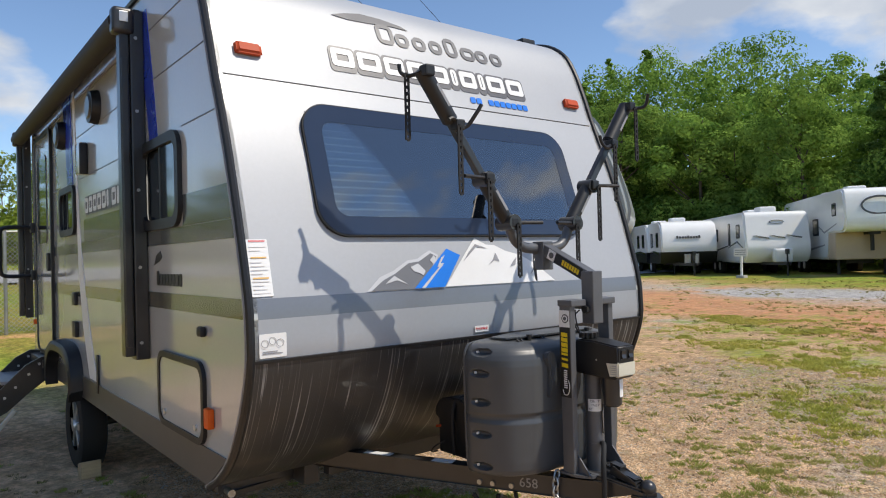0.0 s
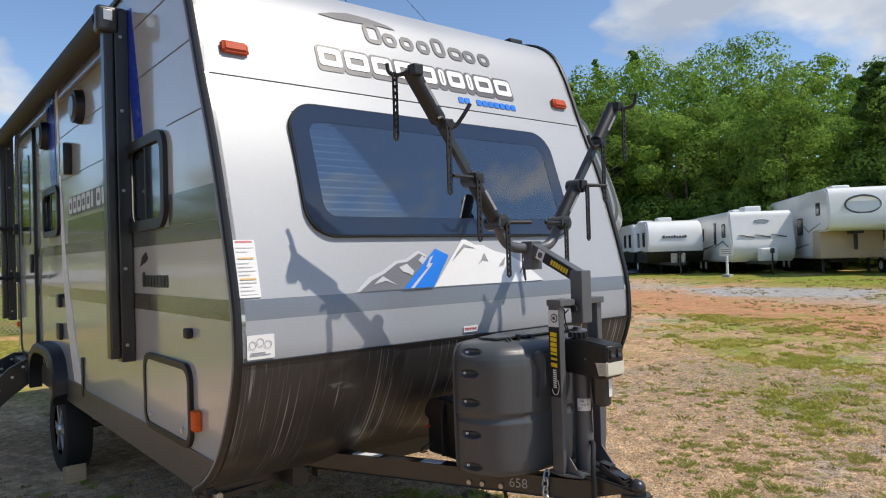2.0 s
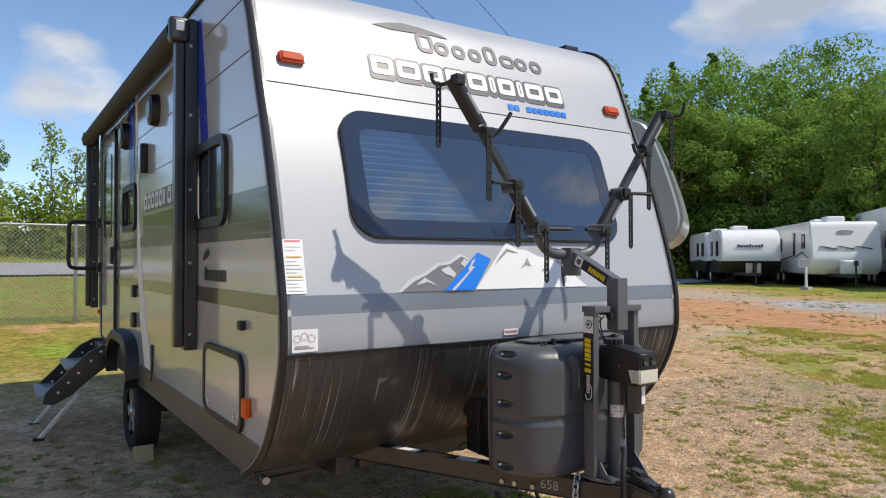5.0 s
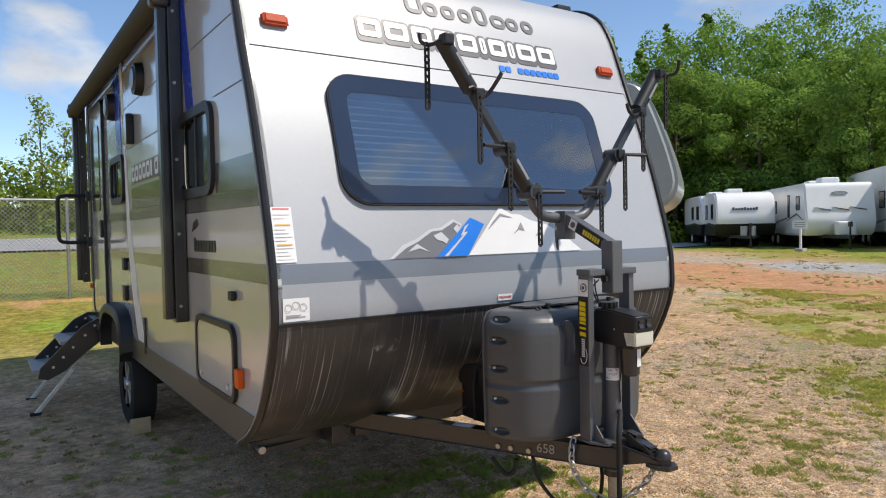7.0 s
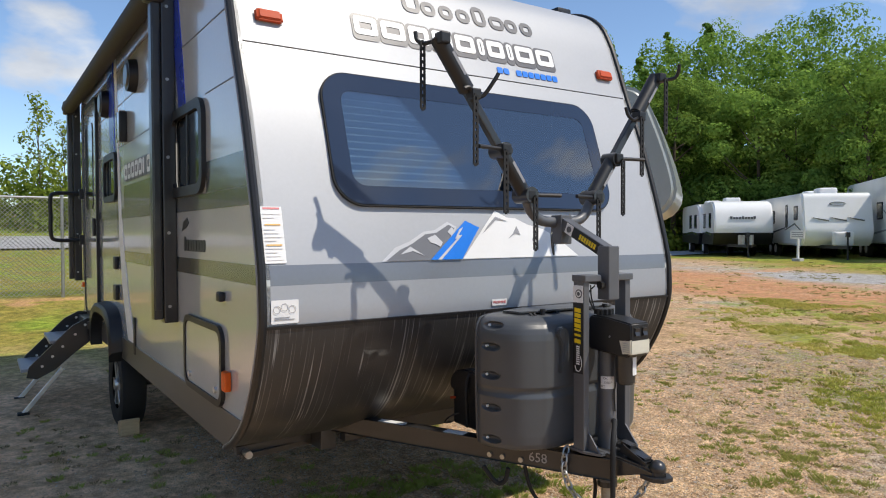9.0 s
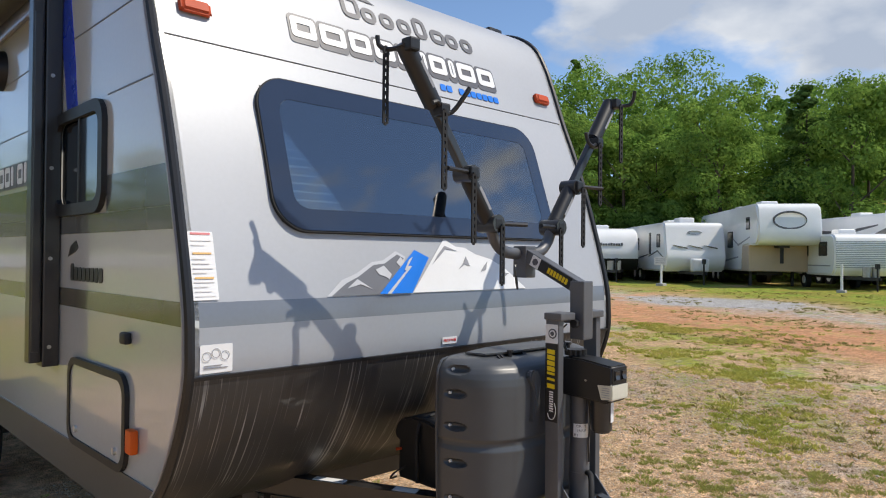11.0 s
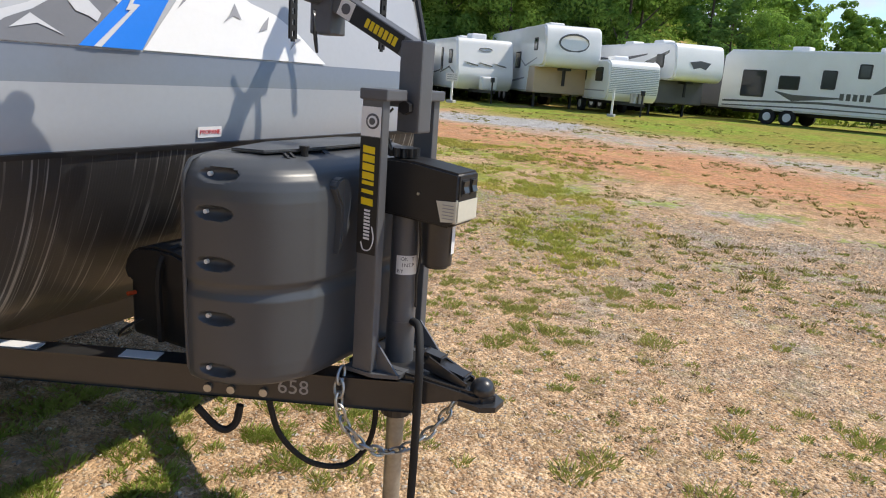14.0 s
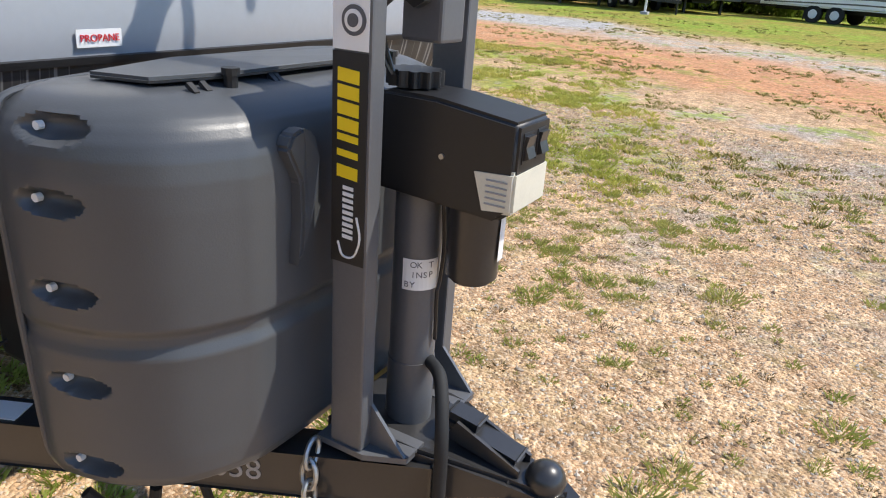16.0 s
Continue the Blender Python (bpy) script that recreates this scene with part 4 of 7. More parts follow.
# wheel and fender
def wheel(sx):
    c = Vector((sx * 1.08, 3.73, 0.355))
    bm = bmesh.new()
    prof = [(0.20, -0.085), (0.30, -0.100), (0.340, -0.085), (0.353, -0.05), (0.353, 0.05), (0.340, 0.085), (0.30, 0.100), (0.20, 0.085)]
    n = 40
    rings = [[bm.verts.new(c + Vector((w, r * math.cos(t), r * math.sin(t)))) for r, w in prof] for t in (2 * math.pi * k / n for k in range(n))]
    for k in range(n):
        for i in range(len(prof) - 1):
            bm.faces.new((rings[k][i], rings[(k + 1) % n][i], rings[(k + 1) % n][i + 1], rings[k][i + 1]))
    bmesh.ops.recalc_face_normals(bm, faces=bm.faces)
    w = part("wheel", bm, RUBBER, trailer, "black trailer tyre on an alloy rim", True)
    bm = bmesh.new()
    o = sx * 0.06
    rod(bm, c + Vector((o - sx * 0.10, 0, 0)), c + Vector((o, 0, 0)), 0.205, 0.205, 32)
    r = part("rim", bm, BLACKMETAL, w, "black and silver alloy rim", True)
    for k in range(6):
        t = k * math.pi / 3
        bm = bmesh.new()
        d = Vector((0, math.cos(t), math.sin(t)))
        bar(bm, c + d * 0.05 + Vector((o + sx * 0.012, 0, 0)), c + d * 0.195 + Vector((o + sx * 0.008, 0, 0)), 0.05, 0.02, Vector((1, 0, 0)).cross(d), 0.004)
        part("spoke", bm, ALU, r)
    bm = bmesh.new()
    rod(bm, c + Vector((o, 0, 0)), c + Vector((o + sx * 0.04, 0, 0)), 0.055, 0.045, 20)
    part("hub_cap", bm, ALU, r, "", True)
    # fender arch
    bm = bmesh.new()
    path = [(-0.57, 0.37), (-0.56, 0.50), (-0.48, 0.62), (-0.30, 0.685), (0, 0.70), (0.30, 0.685), (0.48, 0.62), (0.56, 0.50), (0.57, 0.37)]
    path = [(v.x, v.y) for v in smooth_line([(a, b, 0) for a, b in path], 4)]
    rows = []
    for a, b in path:
        k = 0.89
        rows.append([bm.verts.new((sx * (W + 0.001), 3.70 + a, 0.35 + b)), bm.verts.new((sx * (W + 0.085), 3.70 + a * 0.985, 0.35 + b - 0.012)), bm.verts.new((sx * (W + 0.10), 3.70 + a * 0.96, 0.35 + b - 0.035)), bm.verts.new((sx * (W + 0.095), 3.70 + a * k, 0.35 + b - 0.085)), bm.verts.new((sx * (W + 0.001), 3.70 + a * k, 0.35 + b - 0.085))])
    for p, q in zip(rows, rows[1:]):
        for i in range(5):
            bm.faces.new((p[i], p[(i + 1) % 5], q[(i + 1) % 5], q[i]))
    bm.faces.new(rows[0])
    bm.faces.new(rows[-1][::-1])
    bmesh.ops.recalc_face_normals(bm, faces=bm.faces)
    part("fender", bm, BLACK, trailer, "black plastic fender flare", True)


wheel(-1)
wheel(1)
bm = bmesh.new()
rod(bm, (-1.0, 3.73, 0.355), (1.0, 3.73, 0.355), 0.035)
part("axle", bm, BLACKMETAL, trailer)

# chock
bm = prism(bmesh.new(), [(-1.205, 3.27, 0.0), (-1.205, 3.40, 0.0), (-1.205, 3.40, 0.10), (-1.205, 3.27, 0.135)], (0.14, 0, 0))
bmesh.ops.translate(bm, verts=bm.verts, vec=(0, 0, gz(-1.2, 3.2)))
bmesh.ops.bevel(bm, geom=bm.edges[:], offset=0.006, segments=1, affect="EDGES")
alone("wheel_chock", bm, WOOD, "raw pine block chocking the trailer tyre", "wheel chock", (-1.13, 3.27, gz(-1.2, 3.2)))

# entry steps
for_steps = part("entry_steps", box(bmesh.new(), (-1.30, 4.32, 0.76), (-1.18, 5.08, 0.83), 0.006), BLACKMETAL, trailer, "unfolded black steps with grey treads")
for y in (4.36, 5.04):
    bm = prism(bmesh.new(), [(-1.22, y, 0.85), (-1.30, y, 0.86), (-1.42, y, 0.80), (-1.76, y, 0.46), (-1.78, y, 0.37), (-1.70, y, 0.35), (-1.56, y, 0.42), (-1.40, y, 0.56), (-1.24, y, 0.68)], (0, 0.03, 0))
    st = part("stringer", bm, BLACKMETAL, for_steps, "black perforated stringer")
    for x, z in ((-1.32, 0.80), (-1.40, 0.72), (-1.50, 0.62), (-1.58, 0.54), (-1.66, 0.46)):
        bm = bmesh.new()
        rod(bm, (x, y - 0.001, z), (x, y - 0.006, z), 0.012, None, 8)
        part("rivet", bm, ALU, st)
    bm = bmesh.new()
    bar(bm, (-1.50, y + 0.05, 0.42), (-1.80, y + 0.05, gz(-1.8, 4.6) + 0.012), 0.03, 0.035, (0, 1, 0), 0.004)
    leg = part("leg", bm, ALU, for_steps, "aluminium step leg")
    bm = bmesh.new()
    box(bm, (-1.85, y + 0.02, gz(-1.8, 4.6) - 0.005), (-1.76, y + 0.08, gz(-1.8, 4.6) + 0.02), 0.005)
    part("foot", bm, RUBBER, leg)
for x, z in ((-1.48, 0.66), (-1.70, 0.43)):
    bm = bmesh.new()
    box(bm, (x - 0.12, 4.39, z - 0.015), (x + 0.12, 5.04, z + 0.015), 0.006)
    part("tread", bm, MIDGREY, for_steps, "grey step tread")

# ---- tongue, jack and gas cover ----
bm = bmesh.new()
for s in (-1, 1):
    bm = bmesh.new()
    bar(bm, (s * 0.055, -0.74, 0.692), (s * 0.66, 0.52, 0.690), 0.055, 0.082, (1, 0.45 * s, 0), 0.006)
    part("tongue_beam", bm, BLACKMETAL, trailer, "black steel tongue beam")
bm = bmesh.new()
box(bm, (-0.64, 0.44, 0.60), (0.64, 0.50, 0.725), 0.005)
part("cross_beam", bm, BLACKMETAL, trailer)
for s in (-1, 1):
    bm = bmesh.new()
    box(bm, (s * 0.70 - 0.04, 0.50, 0.56), (s * 0.70 + 0.04, 5.4, 0.665), 0.005)
    part("chassis_rail", bm, BLACKMETAL, trailer)
# folded corner stabiliser
for s in (-1, 1):
    bm = bmesh.new()
    bar(bm, (s * 1.12, 0.62, 0.60), (s * 0.45, 0.66, 0.615), 0.05, 0.03, (0, 1, 0), 0.004)
    st = part("stabiliser", bm, BLACKMETAL, trailer, "folded black corner stabiliser")
    bm = bmesh.new()
    bar(bm, (s * 1.10, 0.58, 0.575), (s * 0.62, 0.66, 0.575), 0.03, 0.02, (0, 1, 0), 0.003)
    part("brace", bm, BLACKMETAL, st)
    bm = bmesh.new()
    rod(bm, (s * 1.08, 0.54, 0.59), (s * 1.08, 0.70, 0.59), 0.018)
    part("nut", bm, STEEL, st)

# coupler
bm = bmesh.new()
prism(bm, [(-0.10, -0.56, 0.738), (0.10, -0.56, 0.738), (0.085, -0.72, 0.738), (0.042, -0.86, 0.738), (0.034, -0.915, 0.738), (0.0, -0.945, 0.738), (-0.034, -0.915, 0.738), (-0.042, -0.86, 0.738), (-0.085, -0.72, 0.738)], (0, 0, -0.086))
for v in bm.verts:
    if v.co.z < 0.70 and v.co.y < -0.80:
        v.co.z = 0.692
    if v.co.z > 0.70:
        v.co.z += 0.022 - 0.035 * sstep(-0.68, -0.92, v.co.y)
bmesh.ops.bevel(bm, geom=bm.edges[:], offset=0.008, segments=2, affect="EDGES")
coupler = part("coupler", bm, BLACKMETAL, trailer, "glossy black ball coupler")
bm = bmesh.new()
bmesh.ops.create_uvsphere(bm, u_segments=20, v_segments=12, radius=0.032, matrix=Matrix.Translation((0, -0.905, 0.727)))
part("socket_dome", bm, BLACKMETAL, coupler, "", True)
bm = bmesh.new()
prism(bm, [(0.045, -0.86, 0.688), (0.05, -0.92, 0.688), (0.025, -0.955, 0.688), (-0.025, -0.955, 0.688), (-0.05, -0.92, 0.688), (-0.045, -0.86, 0.688)], (0, 0, 0.014))
part("lip", bm, BLACKMETAL, coupler)
bm = bmesh.new()
bar(bm, (0.0, -0.72, 0.775), (0.0, -0.86, 0.748), 0.032, 0.014, (1, 0, 0), 0.004)
bar(bm, (0.0, -0.74, 0.785), (0.0, -0.79, 0.778), 0.026, 0.018, (1, 0, 0), 0.004)
part("latch_lever", bm, BLACKMETAL, coupler)
bm = bmesh.new()
for s in (-1, 1):
    prism(bm, [(s * 0.02, -0.74, 0.752), (s * 0.02, -0.87, 0.728), (s * 0.02, -0.87, 0.742), (s * 0.02, -0.76, 0.786)], (s * 0.006, 0, 0))
part("latch_cheek", bm, BLACKMETAL, coupler)

# chalk number on the beam
d = Vector((-0.605, 1.26, 0)).normalized()
m = Matrix((-d, Vector((0, 0, 1)), Vector((-d.y, d.x, 0)))).transposed().to_4x4()
bm = text_mesh(bmesh.new(), "658", m, 0.055)
nrm = Vector((-d.y, d.x, 0))
bmesh.ops.translate(bm, verts=bm.verts, vec=Vector((-0.188, -0.463, 0.690)) + nrm * 0.0285)
part("chalk_number", bm, MIDGREY, trailer, "pale handwritten number on the beam")
for k in range(3):
    q = Vector((-0.055, -0.74, 0.672)) + d * (0.382, 0.466, 0.526)[k] + nrm * 0.027
    bm = bmesh.new()
    rod(bm, q, q + nrm * 0.010, 0.011, None, 8)
    part("beam_bolt", bm, STEEL, trailer)
bm = bmesh.new()
q = Vector((-0.365, -0.10, 0.7335))
bar(bm, q - d * 0.05, q + d * 0.05, 0.045, 0.002, (1, 0.45, 0))
part("beam_label", bm, WHITE, trailer, "white label on the beam")
bm = bmesh.new()
q = Vector((-0.52, 0.22, 0.733))
bar(bm, q - d * 0.09, q + d * 0.05, 0.04, 0.002, (1, 0.45, 0))
part("beam_label", bm, WHITE, trailer, "white label on the beam")

# gas cover
cover = thing("gas_bottle_cover", (0, -0.44, 0.735), "dark grey moulded gas bottle cover on the tongue", "gas cover")
PLAN = [(-0.410, -0.315), (-0.411, -0.355), (-0.388, -0.437), (-0.335, -0.510), (-0.262, -0.550), (-0.200, -0.563), (0.0, -0.567)]
PLAN = [(v.x, v.y) for v in smooth_line([(a, b, 0) for a, b in PLAN], 18)]
PLAN = PLAN + [(-a, b) for a, b in reversed(PLAN[:-1])]
LEVELS = [(0.745, 0.90), (0.752, 0.935), (0.768, 0.962), (0.80, 0.975), (0.935, 0.988), (0.955, 0.992), (0.972, 0.964), (0.985, 0.962), (0.998, 0.994), (1.15, 1.0), (1.185, 0.996), (1.210, 0.982), (1.230, 0.955), (1.245, 0.915), (1.257, 0.86), (1.267, 0.78), (1.275, 0.68), (1.280, 0.5)]

POCKETS = (1.240, 1.157, 1.041, 0.911, 0.782)
FINE = []
for (z0, k0), (z1, k1) in zip(LEVELS, LEVELS[1:]):
    m_ = max(1, int((z1 - z0) / 0.0035))
    FINE += [(z0 + (z1 - z0) * i / m_, k0 + (k1 - k0) * i / m_) for i in range(m_)]
LEVELS = FINE + [LEVELS[-1]]


def dent(x, y, z):
    """How deep the moulded screw pockets go at a point of the side."""
    if y > -0.345:
        return 0.0
    for zc in POCKETS:
        a, b = (y + 0.398) / 0.044, (z - zc) / 0.0165
        if a * a + b * b < 1:
            return 0.026 * (1 - a * a - b * b) ** 0.65
    return 0.0


def cover_ring(bm, z, k):
    return [bm.verts.new((a * (1 - (1 - k) * 0.42), -0.32 + (b + 0.32) * (k if b < -0.32 else 1), z)) for a, b in PLAN]


bm = bmesh.new()
rings = [cover_ring(bm, z, k) for z, k in LEVELS]
n = len(PLAN)
for a, b in zip(rings, rings[1:]):
    for i in range(n - 1):
        bm.faces.new((a[i], a[i + 1], b[i + 1], b[i]))
    bm.faces.new((a[n - 1], a[0], b[0], b[n - 1]))
bm.faces.new(rings[-1])
bm.faces.new(rings[0][::-1])
for v in bm.verts:
    v.co.x -= math.copysign(dent(v.co.x, v.co.y, v.co.z), v.co.x)
bmesh.ops.recalc_face_normals(bm, faces=bm.faces)
part("shell", bm, TANKGREY, cover, "textured grey plastic shell", True)
bm = bmesh.new()
prism(bm, [(-0.30, -0.345, 1.281), (-0.275, -0.43, 1.281), (-0.18, -0.462, 1.281), (0.18, -0.462, 1.281), (0.275, -0.43, 1.281), (0.30, -0.345, 1.281), (0.15, -0.315, 1.281), (-0.15, -0.315, 1.281)], (0, 0, 0.008))
for v in bm.verts:
    v.co.z += 0.010 * max(0, 1 - abs(v.co.x) / 0.34)
bmesh.ops.bevel(bm, geom=bm.edges[:], offset=0.004, segments=2, affect="EDGES")
lid = part("lid", bm, TANKGREY, cover, "flat hinged access lid")
bm = bmesh.new()
prism(bm, [(-0.27, -0.35, 1.272), (-0.25, -0.42, 1.272), (0.25, -0.42, 1.272), (0.27, -0.35, 1.272)], (0, 0, 0.012))
part("lid_seat", bm, BLACK, cover)
for x in (-0.182, 0.182):
    bm = bmesh.new()
    rod(bm, (x, -0.470, 1.268), (x, -0.470, 1.298), 0.009, None, 10)
    rod(bm, (x, -0.470, 1.292), (x, -0.470, 1.301), 0.012, None, 10)
    part("clip", bm, BLACK, lid)
for x in (-0.24, -0.22, -0.10, -0.09, 0.1):
    bm = bmesh.new()
    bar(bm, (x, -0.458, 1.284), (x, -0.472, 1.274), 0.008, 0.006)
    part("lid_tooth", bm, BLACK, lid)
for s in (-1, 1):
    bm = bmesh.new()
    pipe(bm, smooth_line([(s * 0.396, -0.316, 0.76), (s * 0.404, -0.316, 0.80), (s * 0.409, -0.316, 1.0), (s * 0.408, -0.316, 1.20), (s * 0.396, -0.316, 1.25), (s * 0.36, -0.316, 1.272), (s * 0.2, -0.316, 1.282)], 5), 0.005, 8)
    part("rim_bead", bm, TANKGREY, cover, "", True)
    # screws down the back edge
    for z in POCKETS:
        bm = bmesh.new()
        c = Vector((s * (0.377 if z > 1.2 else 0.391 if z > 1 else 0.388), -0.371, z))
        rod(bm, c, c + Vector((s * 0.008, -0.001, 0)), 0.0055, None, 10)
        part("screw", bm, WHITE, cover)
    # raised ribs on the front corners
    bm = bmesh.new()
    prism(bm, [(s * 0.196, -0.552, 1.215), (s * 0.186, -0.552, 1.232), (s * 0.165, -0.552, 1.238), (s * 0.143, -0.552, 1.228), (s * 0.136, -0.556, 1.20), (s * 0.142, -0.558, 1.16), (s * 0.158, -0.558, 1.105), (s * 0.182, -0.558, 1.05), (s * 0.176, -0.558, 1.12), (s * 0.176, -0.556, 1.17)], (0, -0.026, 0))
    bmesh.ops.bevel(bm, geom=bm.edges[:], offset=0.004, segments=2, affect="EDGES")
    part("rib", bm, TANKGREY, cover)

# battery box
def shift(bm):
    bmesh.ops.translate(bm, verts=bm.verts, vec=(0.243, 0.02, -0.015))


battery = thing("battery_box", (-0.17, -0.08, 0.73), "black plastic battery box strapped to the tongue", "battery box")
bm = box(bmesh.new(), (-0.50, -0.22, 0.736), (-0.28, 0.05, 0.93), 0.012)
shift(bm)
part("tub", bm, BLACK, battery)
bm = bmesh.new()
prism(bm, [(-0.510, -0.215, 0.895), (-0.510, 0.055, 0.895), (-0.510, 0.068, 0.925), (-0.510, 0.055, 0.960), (-0.510, 0.02, 0.990), (-0.510, -0.04, 1.004), (-0.510, -0.12, 1.004), (-0.510, -0.18, 0.990), (-0.510, -0.218, 0.960), (-0.510, -0.230, 0.925)], (0.240, 0, 0))
bmesh.ops.bevel(bm, geom=bm.edges[:], offset=0.008, segments=2, affect="EDGES")
shift(bm)
part("lid", bm, BLACK, battery, "black moulded lid")
bm = bmesh.new()
pipe(bm, smooth_line([(-0.52, -0.09, 0.75), (-0.521, -0.09, 0.95), (-0.46, -0.09, 1.002), (-0.30, -0.09, 1.002)], 5), 0.010, 6)
shift(bm)
part("strap", bm, RUBBER, battery)
bm = bmesh.new()
pipe(bm, smooth_line([(-0.52, -0.02, 0.80), (-0.56, 0.0, 0.78), (-0.56, 0.03, 0.75), (-0.51, 0.05, 0.74)], 5), 0.004, 6)
shift(bm)
part("wire", bm, BLACK, battery)
bm = bmesh.new()
rod(bm, (-0.502, 0.03, 0.86), (-0.525, 0.035, 0.86), 0.006)
shift(bm)
part("breather", bm, REDLENS, battery)

# jack
STANDMAT = surface("charcoal_powder_coat", (0.115, 0.118, 0.126), 0.42, 0.2, 0.1, 9, 220, 0.12, 0.0005)
jack = thing("tongue_jack", (0, -0.655, 0.0), "black electric tongue jack with worklight", "trailer jack")
JY = -0.655
zg = gz(0, JY)
bm = bmesh.new()
rod(bm, (0, JY, 0.60), (0, JY, 0.86), 0.038, 0.038, 28)
rod(bm, (0, JY, 0.86), (0, JY, 1.16), 0.0365, 0.0365, 28)
part("outer_tube", bm, STANDMAT, jack, "charcoal outer tube", True)
bm = bmesh.new()
rod(bm, (0, JY, zg + 0.012), (0, JY, 0.62), 0.024, 0.024, 20)
part("inner_leg", bm, surface("worn_jack_leg", (0.40, 0.36, 0.29), 0.5, 0.6, 0.3, 9, 90, 0.2, 0.001), jack, "worn bare metal leg", True)
bm = bmesh.new()
box(bm, (-0.075, JY - 0.075, zg - 0.004), (0.075, JY + 0.075, zg + 0.014), 0.004)
part("foot_plate", bm, STEEL, jack)
bm = bmesh.new()
rod(bm, (0, JY, 0.590), (0, JY, 0.612), 0.040, 0.040, 20)
part("collar", bm, BLACKMETAL, jack)


def lower(bm, dz=-0.016):
    bmesh.ops.translate(bm, verts=bm.verts, vec=(0, 0, dz))
    return bm


bm = bmesh.new()
prism(bm, [(-0.052, -0.60, 1.288), (-0.052, -0.62, 1.298), (-0.052, -0.70, 1.297), (-0.052, -0.822, 1.282), (-0.052, -0.822, 1.165), (-0.052, -0.800, 1.148), (-0.052, -0.60, 1.160)], (0.104, 0, 0))
bmesh.ops.bevel(bm, geom=bm.edges[:], offset=0.006, segments=3, affect="EDGES")
head = part("head", lower(bm), BLACK, jack, "black plastic motor head", True)
bm = bmesh.new()
prism(bm, [(-0.054, -0.760, 1.216), (-0.054, -0.824, 1.220), (-0.054, -0.824, 1.163), (-0.054, -0.778, 1.158)], (0.108, 0, 0))
bmesh.ops.bevel(bm, geom=bm.edges[:], offset=0.004, segments=2, affect="EDGES")
part("worklight", lower(bm), LENS, head, "pale ribbed worklight lens")
for k in range(5):
    bm = bmesh.new()
    z = 1.172 + k * 0.008
    box(bm, (-0.0555, -0.814, z), (-0.0535, -0.784, z + 0.002))
    part("lens_rib", lower(bm), MIDGREY, head)
for x in (-0.022, 0.022):
    bm = bmesh.new()
    box(bm, (x - 0.015, -0.8235, 1.228), (x + 0.015, -0.811, 1.268), 0.001)
    sw = part("switch_bezel", lower(bm), BLACK, head)
    bm = bmesh.new()
    prism(bm, [(x - 0.012, -0.823, 1.232), (x - 0.012, -0.831, 1.236), (x - 0.012, -0.826, 1.250), (x - 0.012, -0.829, 1.264), (x - 0.012, -0.823, 1.264)], (0.024, 0, 0))
    part("rocker", lower(bm), BLACKMETAL, sw)
bm = bmesh.new()
rod(bm, (-0.0515, -0.715, 1.222), (-0.0545, -0.715, 1.222), 0.004, None, 8)
part("screw", lower(bm), STEEL, head)
bm = bmesh.new()
rod(bm, (0, -0.635, 1.288), (0, -0.635, 1.300), 0.022)
prism(bm, [((0.037 + 0.004 * math.cos(12 * t)) * math.cos(t), -0.635 + (0.037 + 0.004 * math.cos(12 * t)) * math.sin(t), 1.300) for t in (k * math.pi / 48 for k in range(96))], (0, 0, 0.022))
part("cap_knob", lower(bm), BLACK, head, "fluted black cap")
bm = bmesh.new()
rod(bm, (0, -0.748, 1.035), (0, -0.748, 1.155), 0.038, 0.041, 28)
bmesh.ops.bevel(bm, geom=[e for e in bm.edges if all(abs(v.co.z - 1.035) < 0.001 for v in e.verts)], offset=0.008, segments=3, affect="EDGES")
motor = part("motor", lower(bm), BLACKMETAL, jack, "glossy black motor can", True)
bm = bmesh.new()
for k in range(6):
    t0, t1 = radians(262 + 10 * k), radians(262 + 10 * (k + 1))
    bm.faces.new([bm.verts.new((0.0425 * math.cos(t), -0.748 + 0.0425 * math.sin(t), z)) for t, z in ((t0, 1.075), (t1, 1.075), (t1, 1.145), (t0, 1.145))])
part("motor_label", lower(bm), WHITE, motor)
bm = bmesh.new()
for k in range(9):
    t0, t1 = radians(178 + 10 * k), radians(178 + 10 * (k + 1))
    bm.faces.new([bm.verts.new((0.0372 * math.cos(t), JY + 0.0372 * math.sin(t), z)) for t, z in ((t0, 1.005), (t1, 1.005), (t1, 1.055), (t0, 1.055))])
lab = part("inspection_label", lower(bm), WHITE, jack, "white inspection label")
bm = bmesh.new()
for words, dz, da in (("OK T", 0.016, 225), ("INSP", 0.0, 225), ("BY", -0.016, 210)):
    for i, ch in enumerate(words):
        if ch == " ":
            continue
        t = radians(da + (i - 1.5) * 14)
        nr = Vector((math.cos(t), math.sin(t), 0))
        m = Matrix((Vector((-nr.y, nr.x, 0)), Vector((0, 0, 1)), nr)).transposed().to_4x4()
        m.translation = Vector((0, JY, 1.03 + dz)) + nr * 0.0376
        text_mesh(bm, ch, m, 0.0135, 0.0002)
part("lettering", lower(bm), DARKGREY, lab)
bm = bmesh.new()
pipe(bm, smooth_line([(-0.006, -0.695, 1.15), (0.004, -0.698, 1.06), (0.0, -0.697, 1.00), (-0.006, -0.697, 0.98), (0.0, -0.696, 0.90)], 5), 0.003, 6)
part("wire", bm, BLACK, jack)

